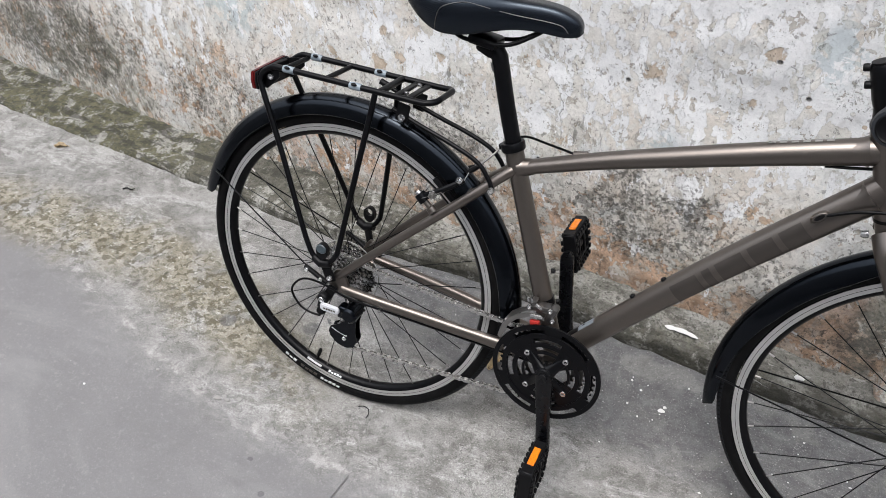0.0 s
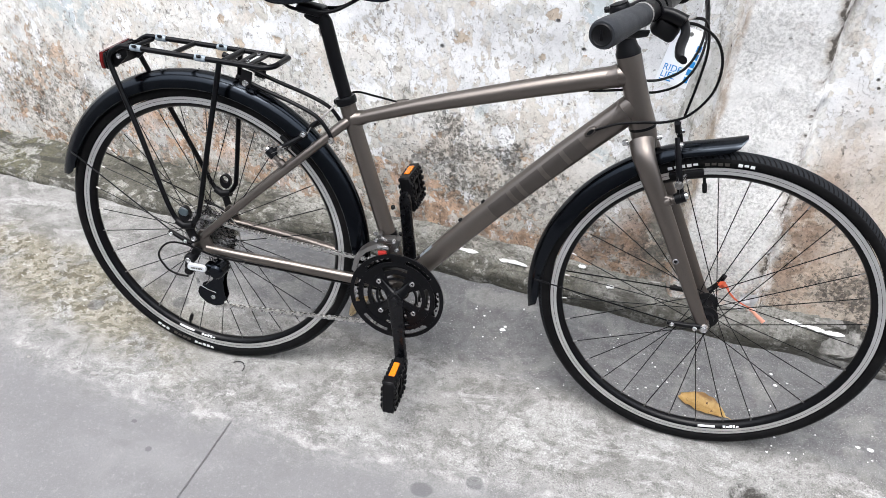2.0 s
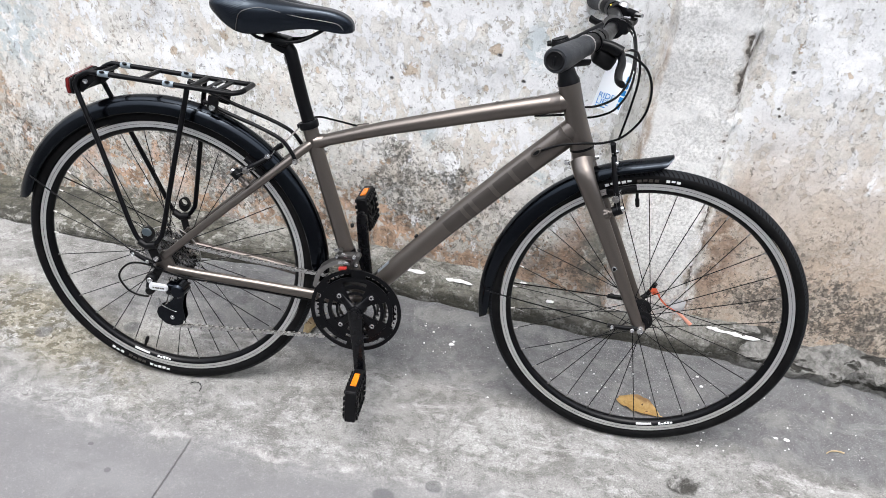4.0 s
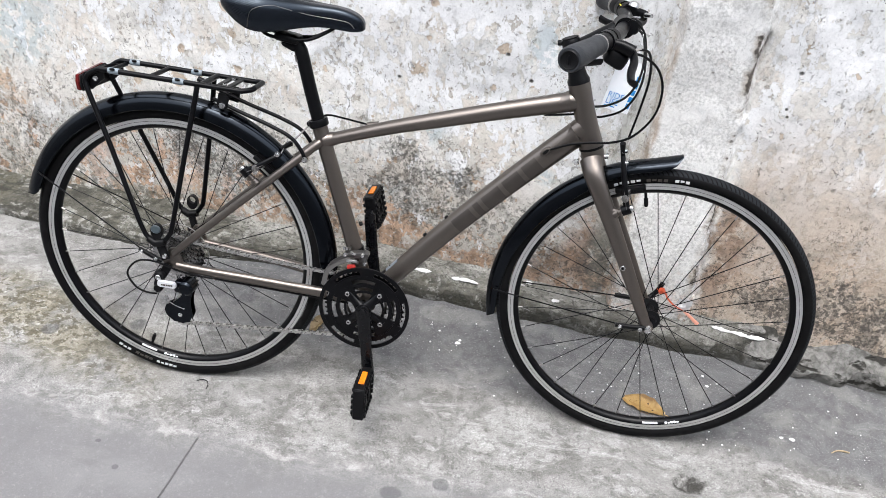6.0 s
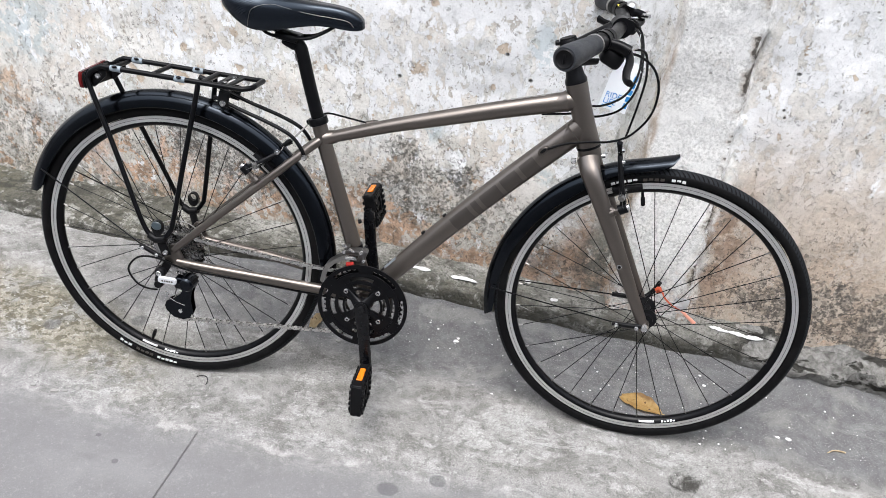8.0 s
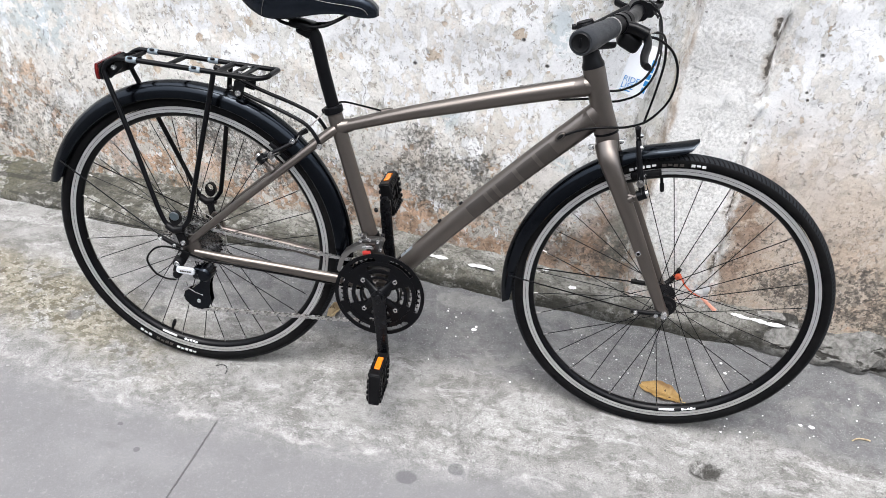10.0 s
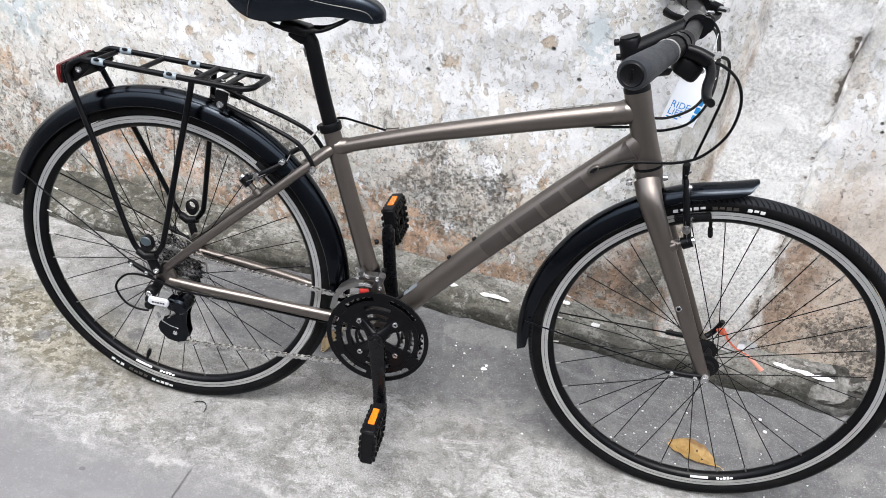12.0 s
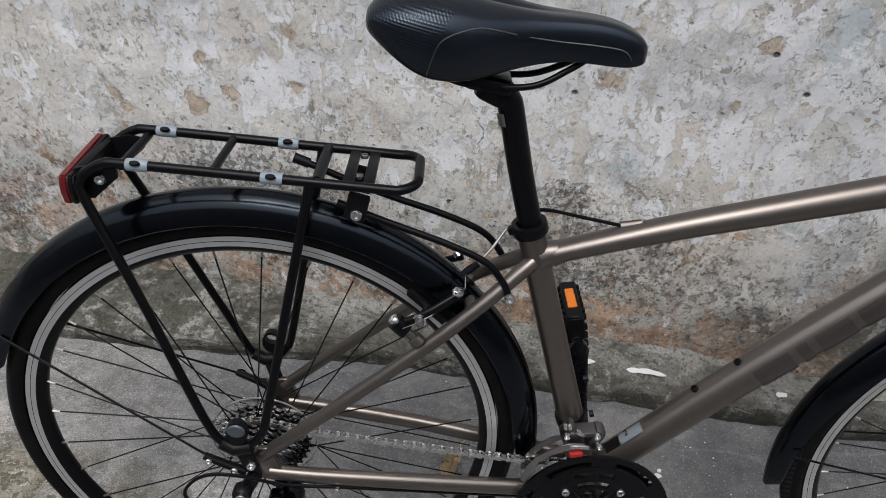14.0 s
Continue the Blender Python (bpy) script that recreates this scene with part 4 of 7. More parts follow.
def build_far_wall():
    # never in view: added to close the alley and shape light and reflections
    ob = part("unseen_wall_south", block((18, 0.2, 3.4), at(0, -3.0, 1.7), 0.01), FAR_WALL)
    return tagged(ob, "unseen plain wall added across the alley to shape the light", "wall", kind="structure")


ground = build_ground()
wall_north = build_wall()
plinth = build_plinth()
build_far_wall()

# ---------------------------------------------------------------- bicycle
# Own axes: x forward from the rear axle, y to the rider's left, z up from the tyres' footing; it leans on the wall.
LEAN = 13.03
WHEEL_R = 0.345
bike = new("bicycle")
bike.empty_display_size = 0.2
bike.matrix_world = pose(0, 0, 0, -LEAN, 0, 0)
tagged(bike, "bronze hybrid bicycle with black fenders leaning against the wall", "bicycle")

REAR_AXLE = Vector((0, 0, WHEEL_R))
FRONT_AXLE = Vector((1.090, 0, WHEEL_R))
BB = Vector((0.451, 0, 0.287))
HEAD_TOP, HEAD_LOW = Vector((0.849, 0, 0.838)), Vector((0.8955, 0, 0.7125))
SEAT_TOP = Vector((0.323, 0, 0.688))
STEER = -5.4
axis = (HEAD_TOP - HEAD_LOW).normalized()
STEERED = Matrix.Translation(HEAD_LOW) @ Matrix.Rotation(radians(STEER), 4, axis) @ Matrix.Translation(-HEAD_LOW)


def P(x, lat, z):
    """A point of the bicycle: forward, to the right, up."""
    return Vector((x, -lat, z))


def steered(ob):
    ob.matrix_basis = STEERED @ ob.matrix_basis
    return ob


def build_frame():
    bm = tube([BB + (SEAT_TOP - BB) * t for t in (0.0, 0.2, 0.6, 1.0)], [0.019, 0.0185, 0.017, 0.0165], 20)
    frame_ob = part("frame", bm, BRONZE, bike, "bronze aluminium frame, smooth-welded")
    bm = revolve([(0.0005, -0.036), (0.017, -0.036), (0.022, -0.034), (0.0225, 0.034), (0.017, 0.036), (0.0005, 0.036)], 28, BB)
    part("bottom_bracket_shell", bm, BRONZE, frame_ob)
    ht = [HEAD_LOW + (HEAD_TOP - HEAD_LOW) * t for t in (0, 0.04, 0.3, 0.7, 0.96, 1)]
    part("head_tube", tube(ht, [0.0245, 0.025, 0.0225, 0.0215, 0.0225, 0.022], 28), BRONZE, frame_ob)
    tt = curve_points([P(0.338, 0, 0.655), P(0.47, 0, 0.698), P(0.586, 0, 0.731), P(0.72, 0, 0.768), P(0.85, 0, 0.801)], 6)
    part("top_tube", tube(tt, [(0.0155, 0.0125), (0.0185, 0.0205)], 24, ref=(0, 1, 0)), BRONZE, frame_ob)
    dt = curve_points([P(0.462, 0, 0.305), P(0.61, 0, 0.4745), P(0.74, 0, 0.613), P(0.875, 0, 0.7475)], 6)
    part("down_tube", tube(dt, [(0.022, 0.0215), (0.0215, 0.0265)], 28, ref=(0, 1, 0)), BRONZE, frame_ob)
    # weld beads
    for c, r, d in ((P(0.347, 0, 0.658), 0.0150, (-0.96, 0, -0.27)), (P(0.828, 0, 0.796), 0.0188, (0.96, 0, 0.27)), (P(0.856, 0, 0.7285), 0.0232, (0.71, 0, 0.71))):
        q = Vector(d).to_track_quat("Z", "Y").to_matrix().to_4x4()
        w = revolve([(r - 0.002, -0.018), (r - 0.0002, -0.010), (r + 0.0004, -0.004), (r + 0.0014, 0.003), (r + 0.0036, 0.010), (r - 0.002, 0.010)], 36, axis="z")
        bmesh.ops.transform(w, matrix=Matrix.Translation(c) @ q, verts=w.verts)
        part("weld", w, BRONZE, frame_ob)
    for s in (1, -1):
        cs = curve_points([P(0.018, s * 0.066, 0.338), P(0.08, s * 0.064, 0.332), P(0.20, s * 0.056, 0.322), P(0.31, s * 0.045, 0.310), P(0.40, s * 0.034, 0.300), P(0.44, s * 0.024, 0.295)], 5)
        part("chainstay", tube(cs, [(0.0095, 0.0105), (0.0105, 0.0135)], 18, ref=(0, 1, 0)), BRONZE, frame_ob)
        ss = curve_points([P(0.012, s * 0.066, 0.368), P(0.08, s * 0.064, 0.432), P(0.19, s * 0.055, 0.531), P(0.262, s * 0.040, 0.594), P(0.315, s * 0.018, 0.640), P(0.33, s * 0.010, 0.652)], 5)
        part("seatstay", tube(ss, [0.0082, 0.0095], 16), BRONZE, frame_ob)
        loop = [(-0.014, 0.352), (-0.004, 0.368), (0.006, 0.382), (0.020, 0.384), (0.026, 0.366), (0.034, 0.346), (0.038, 0.332), (0.018, 0.326), (0.004, 0.330), (-0.010, 0.334)]
        bm = outline_into(bmesh.new(), loop, -s * 0.066 - 0.0035, -s * 0.066 + 0.0035)
        bmesh.ops.bevel(bm, geom=bm.edges[:], offset=0.001, segments=1, affect="EDGES")
        part("dropout", bm, BRONZE, frame_ob)
    br = tube([P(0.262, 0.04, 0.594), P(0.258, 0, 0.598), P(0.262, -0.04, 0.594)], 0.007, 12)
    part("stay_bridge", br, BRONZE, frame_ob)
    # bottle bolts, cable port
    for x, z, nx, nz in ((0.571, 0.4625, -0.71, 0.71), (0.615, 0.511, -0.71, 0.71), (0.4205, 0.470, 0.95, 0.32), (0.4385, 0.409, 0.95, 0.32)):
        part("bottle_bolt", bolt(P(x, 0, z), 0.005, 0.006, (nx, 0, nz)), MATTE, frame_ob)
    port = tube([P(0.804, 0.020, 0.696), P(0.804, 0.0245, 0.696), P(0.804, 0.0262, 0.696)], [(0.0135, 0.0075), (0.0125, 0.0065), (0.0105, 0.005)], 20, ref=(0.7, 0, 0.7))
    cable_port = part("cable_port", port, BRONZE, frame_ob)
    # a black oval laid on for the shaded inside of the port
    part("port_recess_shade", tube([P(0.804, 0.0255, 0.696), P(0.804, 0.0268, 0.696)], [(0.0085, 0.0035), (0.0075, 0.003)], 16, ref=(0.7, 0, 0.7)), MATTE, cable_port)
    part("size_sticker", tube_patch(P(0.487, 0, 0.3336), P(0.503, 0, 0.3519), 0.0223, 62, 104), MATTE, frame_ob, "black end of the size sticker")
    part("size_sticker", tube_patch(P(0.504, 0, 0.3531), P(0.528, 0, 0.3806), 0.0223, 62, 104), SILVER_FILM, frame_ob, "small pale size sticker on the down tube")
    return frame_ob


def tube_patch(a, b, r, a0, a1, r2=None, n=8, oval=1.0, thick=0.0004):
    """A thin curved patch that lies on a tube from a to b. Angles: 0 is the right side, 90 is above."""
    a, b = Vector(a), Vector(b)
    d = (b - a).normalized()
    side = Vector((0, -1, 0))
    up = side.cross(d).normalized()
    if up.z < 0:
        up = -up
    bm = bmesh.new()
    rows = []
    for rad in (0.0, thick):
        for q, rr in ((a, r), (b, r2 or r)):
            rows.append([bm.verts.new(q + side * math.cos(radians(a0 + (a1 - a0) * k / n)) * (rr + rad) + up * math.sin(radians(a0 + (a1 - a0) * k / n)) * (rr * oval + rad)) for k in range(n + 1)])
    lo_a, lo_b, hi_a, hi_b = rows
    for k in range(n):
        bm.faces.new((hi_a[k], hi_a[k + 1], hi_b[k + 1], hi_b[k]))
        bm.faces.new((lo_a[k + 1], lo_a[k], lo_b[k], lo_b[k + 1]))
        bm.faces.new((lo_a[k], lo_a[k + 1], hi_a[k + 1], hi_a[k]))
        bm.faces.new((lo_b[k + 1], lo_b[k], hi_b[k], hi_b[k + 1]))
    bm.faces.new((lo_a[0], hi_a[0], hi_b[0], lo_b[0]))
    bm.faces.new((hi_a[n], lo_a[n], lo_b[n], hi_b[n]))
    return bm


def build_decals(frame_ob):
    """Maker's mark on the down tube, as plain dark blocks."""
    a, b = P(0.61, 0, 0.4745), P(0.81, 0, 0.686)
    d = b - a
    for lo, hi in ((0.13, 0.30), (0.335, 0.385), (0.42, 0.58), (0.615, 0.76), (0.795, 0.92)):
        bm = tube_patch(a + d * lo, a + d * hi, 0.0224, -42, 36, oval=1.14)
        part("maker_mark", bm, DECAL, frame_ob, "dark grey block lettering")
    # model name along the top tube
    a, b = P(0.712, 0, 0.7658), P(0.800, 0, 0.7885)
    d = b - a
    for k in range(6):
        bm = tube_patch(a + d * (k / 6 + 0.02), a + d * (k / 6 + 0.125), 0.0184, 70, 90, oval=1.08)
        part("model_mark", bm, SILVER_INK, frame_ob, "small silver lettering bar")


def build_wheel(name, centre, phase, hub_w, valve_angle, marks):
    """Hub with rim, tyre, spokes and valve under it. Built round its own axle."""
    hub_r = 0.017
    fl = 0.026
    prof = [(0.0005, -hub_w), (0.006, -hub_w), (0.006, -hub_w + 0.012), (0.014, -hub_w + 0.013), (0.016, -fl - 0.004), (0.024, -fl - 0.002), (0.024, -fl + 0.002), (0.014, -fl + 0.006), (hub_r * 0.75, 0.0),
            (0.014, fl - 0.006), (0.024, fl - 0.002), (0.024, fl + 0.002), (0.016, fl + 0.004), (0.014, hub_w - 0.013), (0.006, hub_w - 0.012), (0.006, hub_w), (0.0005, hub_w)]
    hub = part(name, revolve(prof, 28), MATTE, bike)
    hub.matrix_basis = Matrix.Translation(centre)
    rim_prof = [(0.2945, -0.006), (0.293, 0.0), (0.2945, 0.006), (0.300, 0.0105), (0.3035, 0.0118), (0.3175, 0.0118), (0.3175, 0.0095), (0.309, 0.008), (0.309, -0.008), (0.3175, -0.0095), (0.3175, -0.0118), (0.3035, -0.0118), (0.300, -0.0105)]
    rim = part("rim", revolve(rim_prof, 160, closed=True), BLACK, hub, "black rim with brushed braking tracks")
    for s in (1, -1):
        tr = revolve([(0.3042, s * 0.0119), (0.3042, s * 0.0123), (0.3172, s * 0.0123), (0.3172, s * 0.0119)], 160, closed=True)
        part("braking_track", tr, RIM_METAL, hub)
        groove = revolve([(0.3105, s * 0.0120), (0.3105, s * 0.01245), (0.3112, s * 0.01245), (0.3112, s * 0.0120)], 160, closed=True)
        part("wear_groove", groove, MATTE, hub)
    tp = []
    for k in range(23):
        a = radians(-128 + 256 * k / 22)
        tp.append((0.3295 + 0.0158 * math.cos(a), 0.0168 * math.sin(a)))
    part("tyre", revolve(tp, 180, closed=True), RUBBER, hub, "black street tyre with slanted tread")
    # spokes: crossed pairs from the flanges
    nip = bmesh.new()
    n = 32
    sp = bmesh.new()
    tube_into(sp, [(0, 0, 0), (0, 0, 1)], 0.001, 6)
    spoke_mesh = bpy.data.meshes.new("spoke")
    sp.to_mesh(spoke_mesh)
    sp.free()
    spoke_mesh.materials.append(BLACK)
    tube_into(nip, [(0, 0, 0), (0, 0, 0.011)], 0.0017, 6)
    nip_mesh = bpy.data.meshes.new("nipple")
    nip.to_mesh(nip_mesh)
    nip.free()
    nip_mesh.materials.append(DULL_STEEL)
    for i in range(n):
        side = 1 if i % 2 else -1
        a_rim = 2 * math.pi * (i + phase) / n
        lead = (1 if (i // 2) % 2 else -1) * radians(62)
        a_hub = a_rim + lead
        p0 = Vector((0.0215 * math.cos(a_hub), side * (fl + 0.001 * (1 if (i // 2) % 2 else -1)), 0.0215 * math.sin(a_hub)))
        p1 = Vector((0.294 * math.cos(a_rim), side * 0.0015, 0.294 * math.sin(a_rim)))
        d = p1 - p0
        q = d.to_track_quat("Z", "X").to_matrix().to_4x4()
        s = new("spoke", spoke_mesh)
        s.parent = hub
        s.matrix_basis = Matrix.Translation(p0) @ q @ Matrix.Diagonal((1, 1, d.length, 1))
        k = new("nipple", nip_mesh)
        k.parent = hub
        k.matrix_basis = Matrix.Translation(p1 - d.normalized() * 0.011) @ q
    v = radians(valve_angle)
    e = Vector((math.cos(v), 0, math.sin(v)))
    bm = tube([e * 0.296, e * 0.281, e * 0.280, e * 0.266, e * 0.262], [0.0032, 0.0032, 0.0046, 0.0046, 0.0035], 12)
    part("valve_cap", bm, MATTE, hub, "black rubber valve cap")
    # printed marks on the near wall of the tyre and rim, as plain bars
    for a0, a1, r0, r1, m, count in marks:
      for j in range(count):
        step = (a1 - a0) / count
        b0, b1 = a0 + step * (j + 0.12), a0 + step * (j + 0.84)
        q0 = r0 + (0.0015 if j % 3 == 1 else 0.0)
        if r0 > 0.318:
            prof = [(q0, -0.0156), (q0, -0.0170), ((q0 + r1) / 2, -0.0174), (r1, -0.0170), (r1, -0.0156)]
        else:
            prof = [(q0, -0.0088), (q0, -0.0106), (r1, -0.0122), (r1, -0.0104)]
        part("printed_mark", revolve(prof, 4, a0=b0, a1=b1, closed=True), m, hub)
    return hub


def build_cassette(hub):
    sizes = [(12, 0.0255), (14, 0.0295), (16, 0.0335), (19, 0.0395), (22, 0.0455), (26, 0.0530), (29, 0.0595), (32, 0.0655)]
    for i, (t, r) in enumerate(sizes):
        y = -0.050 + i * 0.0047
        bm = gear_into(bmesh.new(), 0, 0, y - 0.0009, y + 0.0009, t, r - 0.0042, r, r * 0.55, i * 0.7)
        part("sprocket", bm, SPROCKET, hub)
        # black spacer, made wide to stand for the shade between sprockets
        part("gap_shade_spacer", revolve([(0.016, y + 0.001), (r - 0.0075, y + 0.001), (r - 0.0075, y + 0.0036), (0.016, y + 0.0036)], 32, closed=True), MATTE, hub)
    part("freehub", revolve([(0.0005, -0.056), (0.014, -0.056), (0.017, -0.054), (0.018, -0.015), (0.0005, -0.015)], 24), DULL_STEEL, hub)
    disc = revolve([(0.022, -0.0125), (0.0690, -0.0125), (0.0720, -0.0150), (0.0720, -0.0135), (0.0690, -0.0108), (0.022, -0.0108)], 64, closed=True)
    part("spoke_protector", disc, CLEAR, hub, "clear plastic spoke protector disc")
    part("protector_edge", revolve([(0.0712, -0.0153), (0.0726, -0.0153), (0.0726, -0.0133), (0.0712, -0.0133)], 64, closed=True), SILVER_INK, hub)


def build_crankset():
    y0 = -0.050
    def plate_into(bm, r0, r1, y, thick, spans):
        """A flat ring, or the sectors of one that the angles span."""
        for a, b in spans:
            n = 96 if b - a >= 360 else max(6, int((b - a) / 4))
            revolve_into(bm, [(r0, y - thick), (r1, y - thick), (r1, y), (r0, y)], n, a0=a, a1=b, closed=True)

    whole = ((0, 360),)
    # outer guard with six slots
    guard = bmesh.new()
    plate_into(guard, 0.0958, 0.1045, y0 - 0.0065, 0.004, whole)
    plate_into(guard, 0.0770, 0.0855, y0 - 0.0065, 0.004, whole)
    plate_into(guard, 0.0850, 0.0962, y0 - 0.0067, 0.0034, [(i * 60 + 18, i * 60 + 38) for i in range(6)])
    bmesh.ops.bevel(guard, geom=[e for e in guard.edges if e.is_manifold and e.calc_face_angle(0) > 1.0], offset=0.0007, segments=1, affect="EDGES")
    crank = part("crankset", guard, BLACK, bike, "black triple crankset with chain guard")
    crank.matrix_basis = Matrix.Translation(BB)
    bolts_at = [49 + 90 * i for i in range(4)]
    spider = bmesh.new()
    plate_into(spider, 0.0750, 0.0775, y0 - 0.0055, 0.004, whole)
    plate_into(spider, 0.0645, 0.0755, y0 - 0.0052, 0.0035, [(a - 23, a + 23) for a in bolts_at])
    plate_into(spider, 0.0565, 0.0650, y0 - 0.0050, 0.004, whole)
    plate_into(spider, 0.0460, 0.0570, y0 - 0.0047, 0.0035, [(a - 21, a + 21) for a in bolts_at])
    plate_into(spider, 0.0415, 0.0465, y0 - 0.0047, 0.004, whole)
    plate_into(spider, 0.0180, 0.0420, y0 - 0.0045, 0.0045, [(a - 19, a + 19) for a in bolts_at])
    bmesh.ops.bevel(spider, geom=[e for e in spider.edges if e.is_manifold and e.calc_face_angle(0) > 1.0], offset=0.0006, segments=1, affect="EDGES")
    part("spider", spider, BLACK, crank)
    for t, r, y, mat, hole in ((46, 0.0925, y0, BLACK, 0.0785), (38, 0.0722, y0 + 0.008, DARK_STEEL, 0.0600), (28, 0.0530, y0 + 0.016, DARK_STEEL, 0.0430)):
        part("chainring", gear_into(bmesh.new(), 0, 0, y - 0.001, y + 0.001, t, r - 0.0044, r, hole, 0.2), mat, crank)
    for deg in bolts_at:
        a = radians(deg)
        c, s = math.cos(a), math.sin(a)
        bm = tube([(0.012 * c, y0 - 0.016, 0.012 * s), (0.030 * c, y0 - 0.0105, 0.030 * s), (0.046 * c, y0 - 0.0085, 0.046 * s), (0.060 * c, y0 - 0.0075, 0.060 * s)], [(0.013, 0.006), (0.0085, 0.0032), (0.0078, 0.0020), (0.0065, 0.0010)], 14, ref=(-s, 0, c))
        part("spider_arm", bm, BLACK, crank)
        part("chainring_bolt", revolve([(0.0022, y0 - 0.0105), (0.0028, y0 - 0.0122), (0.0052, y0 - 0.0122), (0.0058, y0 - 0.0112), (0.0058, y0 - 0.0085), (0.0022, y0 - 0.0085)], 18, (0.052 * c, 0, 0.052 * s), closed=True), STEEL, crank)
    for i in range(16):
        a = i * 22.5 + 5
        part("shift_ramp", revolve([(0.0868, y0 - 0.0016), (0.0890, y0 - 0.0016), (0.0890, y0 - 0.001), (0.0868, y0 - 0.001)], 3, a0=a, a1=a + 5, closed=True), SPROCKET, crank)
    part("crank_boss", revolve([(0.0005, -0.078), (0.0085, -0.078), (0.0095, -0.076), (0.0095, -0.0745), (0.016, -0.074), (0.0175, -0.071), (0.0185, -0.055), (0.017, -0.045), (0.0005, -0.045)], 28), CRANK_BLACK, crank)
    part("axle_spindle", revolve([(0.0005, -0.05), (0.009, -0.05), (0.009, 0.07), (0.0005, 0.07)], 20), DULL_STEEL, crank)
    ang = radians(-82.3)
    d = Vector((math.cos(ang), 0, math.sin(ang)))
    for s in (1, -1):
        yy = -s * 0.067 if s > 0 else 0.068
        e = d * s
        pts = [Vector((0, yy, 0)) - e * 0.004, Vector((0, yy, 0)) + e * 0.02, Vector((0, yy - s * 0.006, 0)) + e * 0.09, Vector((0, yy - s * 0.012, 0)) + e * 0.16, Vector((0, yy - s * 0.013, 0)) + e * 0.175, Vector((0, yy - s * 0.013, 0)) + e * 0.185]
        bm = bmesh.new()
        side = Vector((0, 1, 0)).cross(e)
        rings = []
        for p, w, h in zip(pts, (0.017, 0.0165, 0.0135, 0.0135, 0.0125, 0.006), (0.009, 0.0085, 0.0075, 0.0075, 0.0075, 0.006)):
            ring = []
            for k in range(16):
                a = 2 * math.pi * k / 16
                ca, sa = math.cos(a), math.sin(a)
                ring.append(bm.verts.new(p + side * w * math.copysign(abs(ca) ** 0.45, ca) + Vector((0, 1, 0)) * h * math.copysign(abs(sa) ** 0.45, sa)))
            rings.append(ring)
        for i in range(len(rings) - 1):
            for k in range(16):
                bm.faces.new((rings[i][k], rings[i][(k + 1) % 16], rings[i + 1][(k + 1) % 16], rings[i + 1][k]))
        bm.faces.new(rings[0][::-1])
        bm.faces.new(rings[-1])
        part("crank_arm", bm, CRANK_BLACK, crank)
        part("pedal_eye", revolve([(0.0005, 0), (0.007, 0), (0.009, 0.0006), (0.009, 0.0012), (0.0005, 0.0012)], 20, Vector((0, yy - s * 0.013 - s * 0.0083, 0)) + e * 0.17), DULL_STEEL, crank)
    return BB + d * 0.17, BB - d * 0.17


def build_pedal(p, s, tilt):
    """Resin platform pedal, hanging on edge, toothed round its rim, with an amber reflector in each narrow face."""
    x, z = p.x, p.z
    y_in, y_out = s * 0.098, s * 0.192
    yc = -(y_in + y_out) / 2
    body = bmesh.new()
    # cage: two side plates and the ends
    for k in (-1, 1):
        block_into(body, (0.024, 0.090, 0.011), at(0, 0, k * 0.0365), 0.002, 1)
        block_into(body, (0.026, 0.009, 0.078), at(0, k * 0.0415, 0), 0.002, 1)
        for q in (-1, 1):
            block_into(body, (0.006, 0.086, 0.006), at(q * 0.010, 0, k * 0.0215), 0.0015, 1)
            block_into(body, (0.006, 0.007, 0.062), at(q * 0.010, k * 0.017, 0), 0.0015, 1)
    tube_into(body, [(0, -0.045, 0), (0, 0.045, 0)], 0.0105, 16)
    for k in (-1, 1):
        for j in range(6):
            block_into(body, (0.0045, 0.007, 0.008), at(k * 0.0145, -0.036 + j * 0.0145, 0.034), 0.0008, 1)
            block_into(body, (0.0045, 0.007, 0.008), at(k * 0.0145, -0.036 + j * 0.0145, -0.034), 0.0008, 1)
        for j in range(4):
            block_into(body, (0.0045, 0.008, 0.008), at(k * 0.0145, -0.043, -0.022 + j * 0.0145), 0.0008, 1)
            block_into(body, (0.0045, 0.008, 0.008), at(k * 0.0145, 0.043, -0.022 + j * 0.0145), 0.0008, 1)
    ob = part("pedal", body, MATTE, bike, "black resin platform pedal")
    ob.matrix_basis = pose(x, yc, z, 0, tilt, 0)
    for k in (1, -1):
        part("reflector", block((0.0135, 0.046, 0.004), at(0, 0, k * 0.0425), 0.0012, 1), AMBER, ob, "amber pedal reflector")
    ax = tube([(0, s * 0.045, 0), (0, s * 0.062, 0)], 0.007, 14)
    part("pedal_axle", ax, DULL_STEEL, ob)
    return ob


